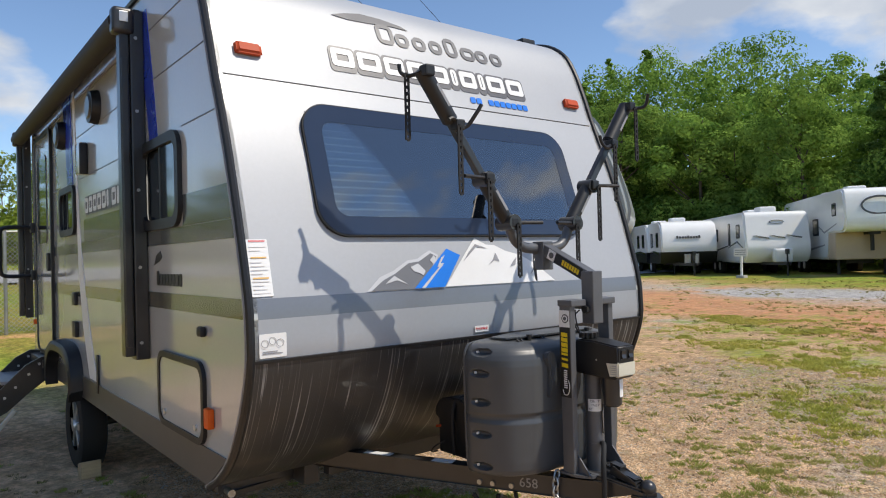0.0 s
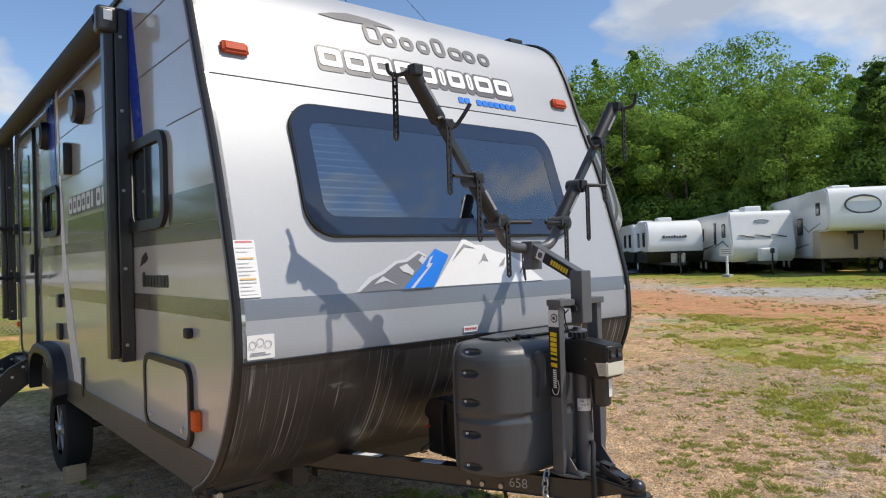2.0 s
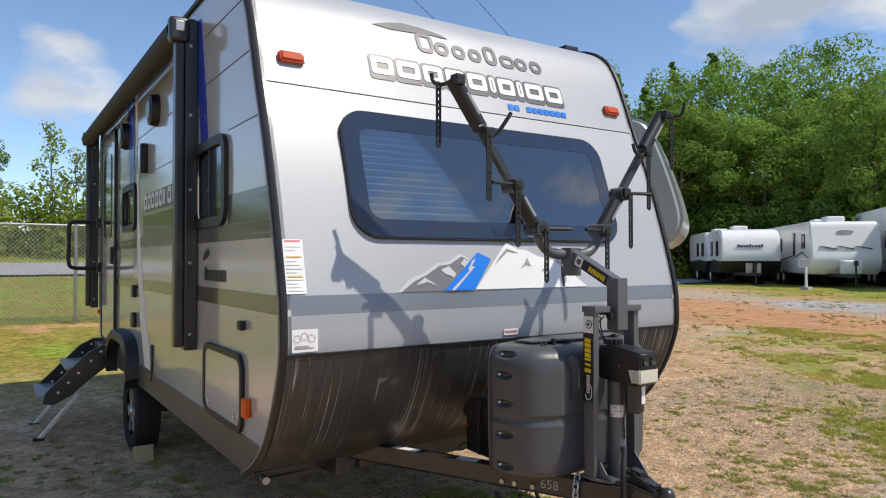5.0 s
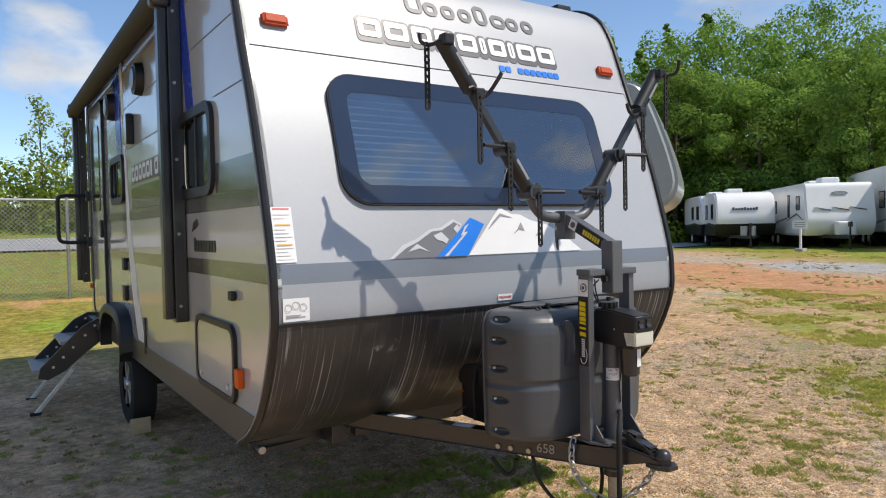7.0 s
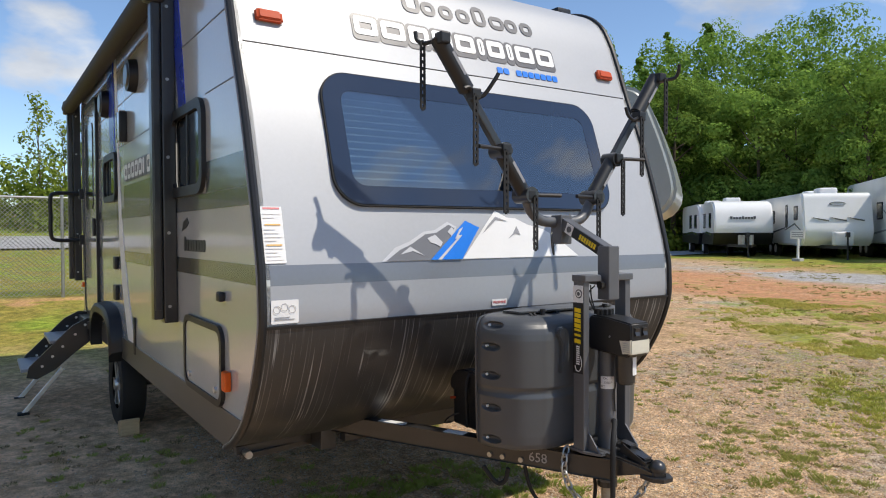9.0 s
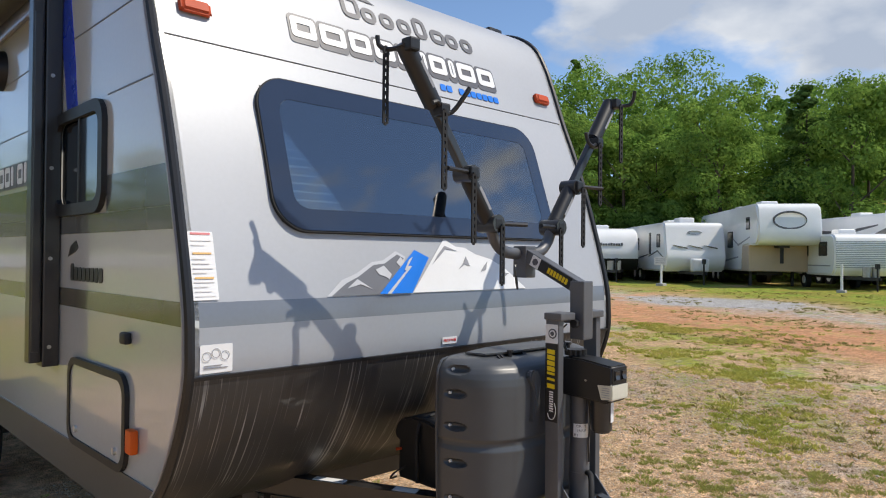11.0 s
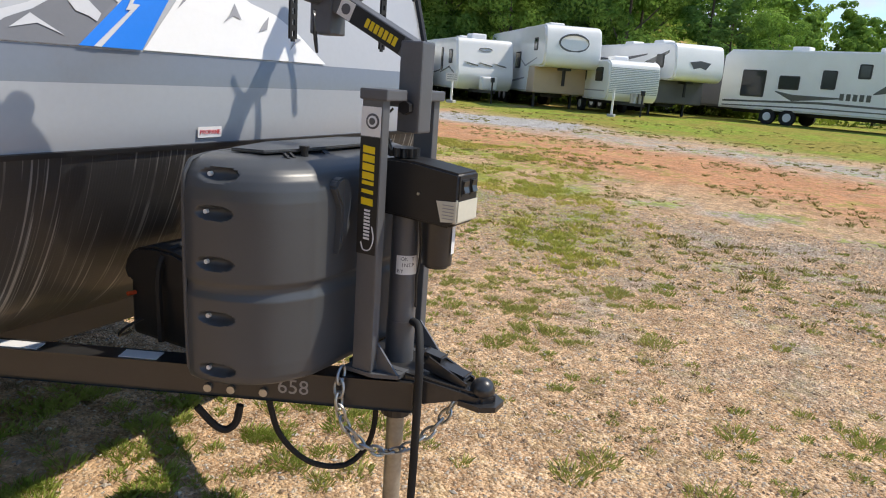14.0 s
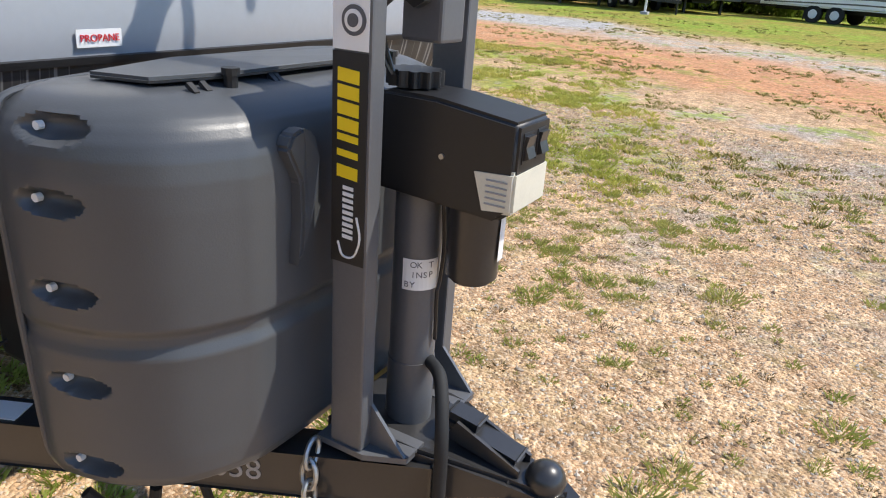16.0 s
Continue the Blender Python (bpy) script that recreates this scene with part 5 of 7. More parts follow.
# ---- rack stand and bicycle rack ----
stand = thing("rack_stand", (0, -0.63, 0.742), "charcoal steel stand straddling the tongue jack", "rack stand")
for s in (-1, 1):
    bm = bmesh.new()
    box(bm, (s * 0.134, -0.598, 0.751), (s * 0.104, -0.656, 1.425), 0.004)
    part("post", bm, STANDMAT, stand, "upright square steel post")
    bm = bmesh.new()
    prism(bm, [(s * 0.138, -0.575, 0.742), (s * 0.138, -0.662, 0.742), (s * 0.108, -0.722, 0.742), (s * 0.058, -0.722, 0.742), (s * 0.058, -0.575, 0.742)], (0, 0, 0.010))
    part("base_plate", bm, STANDMAT, stand)
    bm = bmesh.new()
    prism(bm, [(s * 0.104, -0.654, 0.752), (s * 0.104, -0.718, 0.752), (s * 0.104, -0.654, 0.825)], (s * 0.006, 0, 0))
    part("gusset", bm, STANDMAT, stand)
    bm = bmesh.new()
    box(bm, (s * 0.138, -0.592, 1.420), (s * 0.050, -0.668, 1.446), 0.004)
    part("top_cap", bm, STANDMAT, stand)
bm = box(bmesh.new(), (-0.05, -0.600, 1.405), (0.05, -0.650, 1.440), 0.004)
part("cross_tube", bm, STANDMAT, stand)
LX = -0.1345
bm = box(bmesh.new(), (LX - 0.0012, -0.598, 1.055), (LX, -0.652, 1.335), 0)
lab = part("name_label", bm, BLACK, stand, "black label with yellow maker's shapes")
bm = box(bmesh.new(), (LX - 0.0012, -0.598, 1.337), (LX, -0.652, 1.405), 0)
tag_ = part("badge_label", bm, WHITE, stand, "white label with round dark badge")
bm = bmesh.new()
rod(bm, (LX - 0.0011, -0.630, 1.372), (LX - 0.0025, -0.630, 1.372), 0.018, None, 24)
b1 = part("badge", bm, DARKGREY, tag_)
bm = bmesh.new()
rod(bm, (LX - 0.0026, -0.630, 1.372), (LX - 0.0036, -0.630, 1.372), 0.013, None, 24)
part("badge_ring", bm, WHITE, b1)
bm = bmesh.new()
rod(bm, (LX - 0.0037, -0.630, 1.372), (LX - 0.0047, -0.630, 1.372), 0.008, None, 16)
part("badge_core", bm, DARKGREY, b1)
for k in range(7):
    z = 1.316 - k * 0.0205
    bm = bmesh.new()
    h = 0.0165 if k not in (4, 5) else 0.009
    prism(bm, [(LX - 0.0013, -0.607, z), (LX - 0.0013, -0.640, z - 0.003), (LX - 0.0013, -0.640, z - 0.003 - h), (LX - 0.0013, -0.607, z - h)], (-0.001, 0, 0))
    part("name_shape", bm, YELLOW, lab)
for k in range(9):
    z = 1.165 - k * 0.0085
    bm = bmesh.new()
    prism(bm, [(LX - 0.0013, -0.617, z), (LX - 0.0013, -0.634, z - 0.001), (LX - 0.0013, -0.634, z - 0.006), (LX - 0.0013, -0.617, z - 0.005)], (-0.001, 0, 0))
    part("name_shape", bm, WHITE, lab)
bm = bmesh.new()
pipe(bm, smooth_line([(LX - 0.002, -0.640, 1.125), (LX - 0.002, -0.646, 1.095), (LX - 0.002, -0.636, 1.068), (LX - 0.002, -0.618, 1.066), (LX - 0.002, -0.610, 1.085)], 4), 0.0016, 5)
part("swoosh", bm, WHITE, lab)

rack = thing("bicycle_rack", (0, -0.50, 1.35), "black V-shaped bicycle rack on the stand", "bike rack")
bm = box(bmesh.new(), (-0.030, -0.690, 1.345), (0.030, -0.628, 1.560), 0.005)
mast = part("mast", bm, STANDMAT, rack, "short square mast")
bm = bmesh.new()
bar(bm, (0, -0.655, 1.535), (0, -0.405, 1.655), 0.050, 0.050, (1, 0, 0), 0.004)
sl = part("offset_arm", bm, STANDMAT, rack, "slanting square arm with label")
dirn = Vector((0, 0.25, 0.12)).normalized()


def on_arm(a, b, off):
    return Vector((-0.0255 - off, -0.655, 1.535)) + dirn * a + Vector((0, -dirn.z, dirn.y)) * b


bm = prism(bmesh.new(), [on_arm(0.03, -0.022, 0), on_arm(0.19, -0.022, 0), on_arm(0.19, 0.022, 0), on_arm(0.03, 0.022, 0)], (-0.001, 0, 0))
la = part("name_label", bm, BLACK, sl)
for k in range(7):
    a = 0.045 + k * 0.0150
    bm = prism(bmesh.new(), [on_arm(a, -0.012, 0.0012), on_arm(a + 0.011, -0.012, 0.0012), on_arm(a + 0.011, 0.010, 0.0012), on_arm(a, 0.010, 0.0012)], (-0.001, 0, 0))
    part("name_shape", bm, YELLOW, la)
bm = prism(bmesh.new(), [on_arm(0.192, -0.022, 0), on_arm(0.235, -0.022, 0), on_arm(0.235, 0.022, 0), on_arm(0.192, 0.022, 0)], (-0.001, 0, 0))
lb = part("badge_label", bm, WHITE, sl)
bm = bmesh.new()
rod(bm, on_arm(0.213, 0, 0.001), on_arm(0.213, 0, 0.003), 0.013, None, 20)
part("badge", bm, DARKGREY, lb)
bm = bmesh.new()
rod(bm, (-0.045, -0.660, 1.405), (0.045, -0.660, 1.405), 0.012, None, 10)
rod(bm, (-0.052, -0.660, 1.405), (-0.035, -0.660, 1.405), 0.017, None, 6)
part("pivot_bolt", bm, BLACKMETAL, mast)
bm = bmesh.new()
pipe(bm, smooth_line([(-0.035, -0.62, 1.40), (-0.05, -0.60, 1.37), (-0.05, -0.61, 1.33), (-0.04, -0.625, 1.30), (-0.045, -0.61, 1.35), (-0.04, -0.60, 1.40)], 5), 0.003, 6)
part("safety_pin", bm, BLACKMETAL, mast)
RY = -0.375
bm = box(bmesh.new(), (-0.032, RY - 0.045, 1.565), (0.032, RY + 0.020, 1.690), 0.005)
part("socket", bm, STANDMAT, rack)
bm = bmesh.new()
pipe(bm, smooth_line([(-0.05, RY - 0.01, 1.62), (-0.065, RY - 0.02, 1.60), (-0.06, RY - 0.02, 1.55), (-0.05, RY - 0.02, 1.52), (-0.045, RY - 0.01, 1.57)], 5), 0.0035, 6)
part("safety_pin", bm, BLACKMETAL, rack)
bm = bmesh.new()
pipe(bm, smooth_line([(-0.19, RY, 1.76), (-0.165, RY, 1.71), (-0.12, RY, 1.672), (-0.05, RY, 1.66), (0.05, RY, 1.66), (0.12, RY, 1.672), (0.165, RY, 1.71), (0.19, RY, 1.76)], 6), 0.023, 12)
part("yoke", bm, STANDMAT, rack, "curved yoke joining both arms", True)


def strap(at, length, holder, w=0.024):
    """A hanging rubber strap with a row of holes."""
    x, y, z = at
    bm = bmesh.new()
    n = max(4, int(length / 0.024))
    for s in (-1, 1):
        box(bm, (x + s * (w / 2 - 0.004) - 0.004, y - 0.003, z - length), (x + s * (w / 2 - 0.004) + 0.004, y + 0.003, z))
    for k in range(n + 1):
        zz = z - length * k / n
        box(bm, (x - w / 2 + 0.0075, y - 0.003, zz - 0.006), (x + w / 2 - 0.0075, y + 0.003, zz + 0.006))
    return part("strap", bm, RUBBER, holder, "perforated rubber strap")


for s in (-1, 1):
    lo, hi = Vector((s * 0.185, RY, 1.755)), Vector((s * 0.635, RY, 2.365))
    dd = (hi - lo).normalized()
    bm = bmesh.new()
    bar(bm, lo, hi - dd * 0.02, 0.030, 0.034, (0, 1, 0), 0.005)
    arm = part("arm", bm, BLACKMETAL, rack, "slanting black rack arm")
    for a, b, r in ((0.52, 0.76, 0.033), (0.03, 0.24, 0.031)):
        bm = bmesh.new()
        rod(bm, lo + dd * a, lo + dd * b, r, r, 16)
        bmesh.ops.bevel(bm, geom=[e for e in bm.edges if e.calc_length() < 0.02], offset=0.006, segments=2, affect="EDGES")
        part("sleeve", bm, BLACK, arm, "foam sleeve", True)
        bm = bmesh.new()
        side = Vector((0, -1, 0))
        mid_ = lo + dd * (a + b) / 2 + side * (r - 0.004) + Vector((0.012, 0, 0))
        bar(bm, mid_ - dd * 0.05, mid_ + dd * 0.05, 0.012, 0.008, side.cross(dd))
        part("name_mark", bm, MIDGREY, arm)
    bm = bmesh.new()
    rod(bm, lo + dd * 0.02 + Vector((0, -0.05, 0)), lo + dd * 0.02 + Vector((0, 0.045, 0)), 0.034, None, 20)
    part("joint", bm, BLACKMETAL, arm, "round pivot joint", True)
    bm = bmesh.new()
    rod(bm, lo + dd * 0.24 + Vector((0, -0.04, 0)), lo + dd * 0.24 + Vector((0, 0.038, 0)), 0.033, None, 20)
    part("joint", bm, BLACKMETAL, arm, "", True)
    for a, drop, way, rise in ((0.745, 0.26, s, 0.02), (0.50, 0.27, -1, 0.05 if s < 0 else 0.03), (0.245, 0.25, s, 0.0), (0.02, 0.22, -s, 0.0)):
        q = lo + dd * a + Vector((0, -0.03, 0))
        bm = bmesh.new()
        end = q + Vector((way * 0.15, -0.03, 0.0))
        if a == 0.50 and s < 0:
            end = q + Vector((0.06, -0.05, 0.05))
            pipe(bm, smooth_line([q + Vector((-0.055, -0.01, 0.015)), q + Vector((-0.03, -0.01, 0.022)), q + Vector((0.0, -0.01, 0.0)), q + Vector((0.03, -0.02, -0.005)), end, end + Vector((0.015, -0.01, 0.03))], 5), 0.0085, 8)
        elif a == 0.745 and s < 0:
            pipe(bm, smooth_line([q, q + Vector((-0.018, 0.04, -0.006)), q + Vector((-0.03, 0.09, -0.004)), q + Vector((-0.045, 0.115, 0.012)), q + Vector((-0.05, 0.12, 0.045))], 5), 0.0085, 8)
        elif a == 0.745:
            pipe(bm, smooth_line([q, q + Vector((way * 0.03, -0.02, -0.006)), q + Vector((way * 0.055, -0.045, 0.0)), q + Vector((way * 0.06, -0.06, 0.025)), q + Vector((way * 0.055, -0.07, 0.06))], 5), 0.0085, 8)
        elif rise:
            pipe(bm, smooth_line([q, q + Vector((way * 0.03, -0.01, -0.012)), q + Vector((way * 0.07, -0.02, -0.022)), q + Vector((way * 0.10, -0.02, -0.005)), q + Vector((way * 0.115, -0.02, rise))], 5), 0.008, 8)
        else:
            pipe(bm, [q + Vector((-way * 0.03, 0, 0)), q, end], 0.0085, 8)
        cr = part("hook", bm, BLACK, arm, "black rubber-coated hook", True)
        bm = bmesh.new()
        box(bm, (q.x - 0.022, q.y - 0.022, q.z - 0.022), (q.x + 0.022, q.y + 0.028, q.z + 0.022), 0.007)
        part("clamp", bm, BLACK, cr)
        if a == 0.745 and s < 0:
            strap((q.x - 0.034, q.y + 0.092, q.z + 0.002), drop, cr)
        else:
            strap((q.x + way * 0.012, q.y - 0.026, q.z - 0.008), drop, cr)

# ---- chains and cables ----
def chain(points, name_label):
    pts = smooth_line(points, 8)
    run, out = 0.0, [pts[0]]
    step = 0.033
    for a, b in zip(pts, pts[1:]):
        seg = (b - a).length
        while run + seg >= step:
            f = (step - run) / seg
            a = a + (b - a) * f
            out.append(a.copy())
            seg = (b - a).length
            run = 0.0
        run += seg
    root = thing("safety_chain", out[0], name_label, "chain")
    for k, (a, b) in enumerate(zip(out, out[1:])):
        bm = bmesh.new()
        d = (b - a).normalized()
        s = Vector((0, 1, 0)) if k % 2 else Vector((1, 0, 0))
        s = (s - d * s.dot(d)).normalized()
        c = (a + b) / 2
        oval = []
        for q in range(12):
            t = 2 * math.pi * q / 12
            oval.append(c + d * (0.024 * math.cos(t)) + s * (0.0135 * math.sin(t)))
        pipe(bm, oval, 0.0042, 6, True)
        part("link", bm, STEEL, root, "", True)
    return root


chain([(-0.155, -0.585, 0.752), (-0.178, -0.592, 0.71), (-0.178, -0.605, 0.63), (-0.135, -0.645, 0.545), (-0.05, -0.69, 0.505), (0.03, -0.74, 0.535), (0.078, -0.785, 0.61), (0.082, -0.795, 0.67)], "galvanised safety chain looped under the coupler")
cable = thing("trailer_cable", (-0.03, -0.76, 0.0), "black seven-pin cable hanging from the tongue", "cable")
bm = bmesh.new()
pipe(bm, smooth_line([(0.0, -0.688, 0.86), (-0.045, -0.735, 0.865), (-0.09, -0.768, 0.81), (-0.10, -0.776, 0.72), (-0.10, -0.776, 0.55), (-0.10, -0.772, 0.3), (-0.105, -0.765, gz(-0.1, -0.76) + 0.008)], 8), 0.0105, 10)
part("cord", bm, RUBBER, cable, "", True)
hose = thing("breakaway_cable", (-0.25, -0.42, 0.61), "black cable looping under the tongue beam", "cable")
bm = bmesh.new()
pipe(bm, smooth_line([(-0.22, -0.40, 0.64), (-0.195, -0.42, 0.53), (-0.135, -0.47, 0.44), (-0.055, -0.53, 0.41), (-0.005, -0.57, 0.46), (0.0, -0.59, 0.55), (-0.01, -0.59, 0.64)], 8), 0.008, 8)
part("cord", bm, RUBBER, hose, "", True)
bm = bmesh.new()
pipe(bm, smooth_line([(-0.33, -0.26, 0.62), (-0.30, -0.29, 0.565), (-0.28, -0.31, 0.55), (-0.265, -0.33, 0.57), (-0.26, -0.34, 0.62)], 8), 0.010, 8)
part("cord", bm, RUBBER, hose, "", True)

# ---- neighbouring and far trailers ----
SHADE = surface("far_window", (0.03, 0.035, 0.04), 0.1, 0, 0.1, 3, 30, 0, 0.001)
PALEGREY = surface("pale_grey_fibreglass", (0.31, 0.335, 0.325), 0.3, 0, 0.05, 1.0, 20, 0.03, 0.001, 0.3)


def wheel_far(root, x, y, r=0.36):
    bm = bmesh.new()
    rod(bm, (x - 0.1, y, r), (x + 0.1, y, r), r, r, 20)
    w = part("wheel", bm, RUBBER, root)
    bm = bmesh.new()
    s = 1 if x > 0 else -1
    rod(bm, (x + s * 0.09, y, r), (x + s * 0.115, y, r), r * 0.55, r * 0.5, 16)
    part("rim", bm, WHITE, w)


def caravan(label, w, profile, length, body, bottom=None, windows=(), stripes=(), wheels=(3.0, 3.9), roof_units=((0.0, 2.0),), cover=True, legs=(), nose_tan=False, ribs=0, emblem=None):
    """A parked trailer: its nose looks to -y, profile is a list of (y, z) up the nose."""
    root = thing("parked_trailer", (0, 0, 0), label, "trailer", "parked trailers")
    top = profile[-1][1]
    line = [(v.y, v.z) for v in smooth_line([(0, a, b) for a, b in profile], 3)]
    out = line + [(length - 0.3, top), (length, top - 0.3), (length, profile[0][1] if profile[0][1] < 1 else 0.62)]
    if profile[0][1] > 1:
        out += [(2.2, 0.62), (2.0, profile[0][1] - 0.05)]
    bm = prism(bmesh.new(), [(-w / 2, a, b) for a, b in out], (w, 0, 0))
    bmesh.ops.bevel(bm, geom=[e for e in bm.edges if abs(e.verts[0].co.x - e.verts[1].co.x) < 0.01], offset=0.07, segments=3, affect="EDGES")
    part("body", bm, body, root, "", True)
    for x, y in roof_units:
        bm = box(bmesh.new(), (x - 0.35, y, top - 0.02), (x + 0.35, y + 0.75, top + 0.24), 0.09, 3)
        part("roof_unit", bm, WHITE, root, "white rooftop unit")
    if bottom:
        bm = bmesh.new()
        zt = bottom
        pts = [(a, b) for a, b in line if b < zt]
        if len(pts) > 1:
            prism(bm, [(-w / 2 - 0.006, a - 0.012, b) for a, b in pts] + [(-w / 2 - 0.006, length - 0.1, pts[-1][1]), (-w / 2 - 0.006, length - 0.1, pts[0][1])], (w + 0.012, 0, 0))
            part("lower_panel", bm, BLACK, root, "black lower panel")
    for s, y0, y1, z0, z1 in windows:
        bm = prism(bmesh.new(), [(s * w / 2, a, b) for a, b in rrect(y0, y1, z0, z1, 0.06, 3)], (s * 0.02, 0, 0))
        wd = part("window", bm, BLACK, root)
        bm = prism(bmesh.new(), [(s * (w / 2 + 0.02), a, b) for a, b in rrect(y0 + 0.06, y1 - 0.06, z0 + 0.06, z1 - 0.06, 0.04, 3)], (s * 0.006, 0, 0))
        part("pane", bm, SHADE, wd)
    for s, pts, mat in stripes:
        a = [(s * w / 2, y, z + h / 2) for y, z, h in pts]
        b = [(s * w / 2, y, z - h / 2) for y, z, h in reversed(pts)]
        bm = prism(bmesh.new(), a + b, (s * 0.008, 0, 0))
        part("stripe", bm, mat, root)
    for y in wheels:
        for s in (-1, 1):
            wheel_far(root, s * (w / 2 - 0.14), y)
    bm = box(bmesh.new(), (-0.5, 0.3 if profile[0][1] < 1 else 2.3, 0.45), (0.5, length - 0.4, 0.62), 0)
    part("chassis", bm, BLACK, root)
    if profile[0][1] < 1:
        for s in (-1, 1):
            bm = bar(bmesh.new(), (s * 0.05, -1.1, 0.5), (s * 0.6, 0.4, 0.52), 0.06, 0.12)
            part("tongue_beam", bm, BLACK, root)
        bm = bmesh.new()
        rod(bm, (0, -0.95, 0.02), (0, -0.95, 1.0), 0.035)
        box(bm, (-0.06, -1.05, 0.9), (0.06, -0.85, 1.1), 0.02)
        part("jack", bm, BLACK, root)
        if cover:
            bm = box(bmesh.new(), (-0.36, -0.62, 0.56), (0.36, -0.24, 1.12), 0.09, 3)
            part("gas_cover", bm, WHITE, root, "", True)
        else:
            for s in (-1, 1):
                bm = bmesh.new()
                rod(bm, (s * 0.17, -0.45, 0.56), (s * 0.17, -0.45, 0.98), 0.15)
                part("gas_bottle", bm, STEEL, root, "", True)
    else:
        for s in (-1, 1):
            bm = box(bmesh.new(), (s * (w / 2 - 0.35) - 0.05, 2.1, 0.0), (s * (w / 2 - 0.35) + 0.05, 2.2, 0.75))
            part("landing_leg", bm, BLACK, root)
        bm = bmesh.new()
        rod(bm, (0, 0.9, 0.95), (0, 0.9, profile[0][1] + 0.05), 0.07)
        box(bm, (-0.2, 0.6, profile[0][1] - 0.12), (0.2, 1.2, profile[0][1] + 0.02), 0.02)
        part("hitch_pin", bm, BLACK, root)
        bm = box(bmesh.new(), (-w / 2 + 0.02, 1.25, 0.62), (w / 2 - 0.02, 2.25, profile[0][1] - 0.01), 0.05)
        part("front_box", bm, TRAILERTAN if nose_tan else DARKGREY, root)
    for k in range(ribs):
        z = 0.95 + k * (top - 1.2) / ribs
        y = 0
        for (a0, b0), (a1, b1) in zip(line, line[1:]):
            if b0 <= z <= b1:
                y = a0 + (a1 - a0) * (z - b0) / max(1e-5, b1 - b0)
        bm = bmesh.new()
        rod(bm, (-w / 2 + 0.06, y, z), (w / 2 - 0.06, y, z), 0.016, None, 6)
        part("rib", bm, PALEGREY, root)
    if emblem:
        z, hw, hh, mat, style = emblem
        y = 0
        for (a0, b0), (a1, b1) in zip(line, line[1:]):
            if b0 <= z <= b1:
                y = a0 + (a1 - a0) * (z - b0) / max(1e-5, b1 - b0)
        if style == "oval":
            ell = [(hw * math.cos(t), hh * math.sin(t)) for t in (k * math.pi / 16 for k in range(32))]
            bm = ring_prism(bmesh.new(), [(a, y + 0.02, z + b) for a, b in ell], [(a * 0.94 + 0.02, y + 0.02, z + b * 0.80) for a, b in ell], (0, -0.06, 0))
        elif style == "bars":
            bm = bmesh.new()
            for k in range(9):
                box(bm, (-hw + k * hw * 0.22, y - 0.05, z - hh), (-hw + k * hw * 0.22 + hw * 0.15, y + 0.02, z + hh * (0.6 + 0.5 * (k % 4 == 0))))
        else:
            bm = prism(bmesh.new(), [(-hw, y + 0.02, z), (0, y + 0.02, z + hh * 0.25), (hw, y + 0.02, z), (hw * 0.55, y + 0.02, z - hh), (0, y + 0.02, z - hh * 0.7), (-hw * 0.6, y + 0.02, z - hh)], (0, -0.05, 0))
        part("emblem", bm, mat, root)
        if style == "oval" and hw < 0.5:
            for x0 in (-0.95, -0.3, 0.35):
                bm = prism(bmesh.new(), [(x0, y - 0.19, z - 0.55), (x0 + 0.60, y - 0.19, z - 0.66), (x0 + 0.60, y - 0.19, z - 0.71), (x0 + 0.28, y - 0.19, z - 0.655)], (0, 0.10, 0))
                part("stripe", bm, SIDEDARK, root)
    return root


def park(root, x, y, heading, size=1.11):
    """Stand a trailer with its nose at (x, y), pointing along heading degrees (0 is +x)."""
    c, s = math.cos(radians(heading)), math.sin(radians(heading))
    root.location = (x, y, gz(x - c * 2.5, y - s * 2.5) - 0.02)
    root.rotation_euler = (0, 0, radians(heading + 90))
    root.scale = (size, size, size)
    return root


ROUND = [(0.35, 0.55), (0.12, 0.85), (0.0, 1.2), (0.02, 1.6), (0.16, 2.1), (0.45, 2.42), (0.9, 2.52)]
SLOPED = [(0.32, 0.55), (0.1, 0.8), (0.0, 1.15), (0.08, 1.6), (0.24, 2.3), (0.34, 2.62), (0.6, 2.70)]
FIFTH = [(1.3, 1.68), (0.5, 1.66), (0.08, 1.78), (0.0, 2.2), (0.10, 2.9), (0.25, 3.22), (0.6, 3.30)]
park(caravan("small white rounded trailer with black lower nose", 2.2, ROUND, 5.2, WHITEBODY, 1.15, [(-1, 0.8, 1.4, 1.3, 2.0), (-1, 2.2, 2.8, 1.3, 2.0)], [(-1, [(0.7, 1.0, 0.12), (2.0, 1.1, 0.1), (4.5, 1.0, 0.1)], SIDEDARK)], (3.0,), ((0, 2.2),), False), 31.6, 20.2, 226)
park(caravan("white rounded trailer with black lower nose and plain name bars", 2.47, ROUND, 6.0, WHITEBODY, 1.15, [(-1, 0.8, 1.4, 1.3, 2.0), (-1, 2.4, 3.0, 1.3, 2.0)], [(-1, [(0.7, 1.0, 0.12), (2.0, 1.1, 0.1), (4.5, 1.0, 0.1)], SIDEDARK)], (3.4,), ((0, 2.4),), False, emblem=(1.75, 0.55, 0.06, DARKGREY, "bars")), 29.2, 17.45, 224)
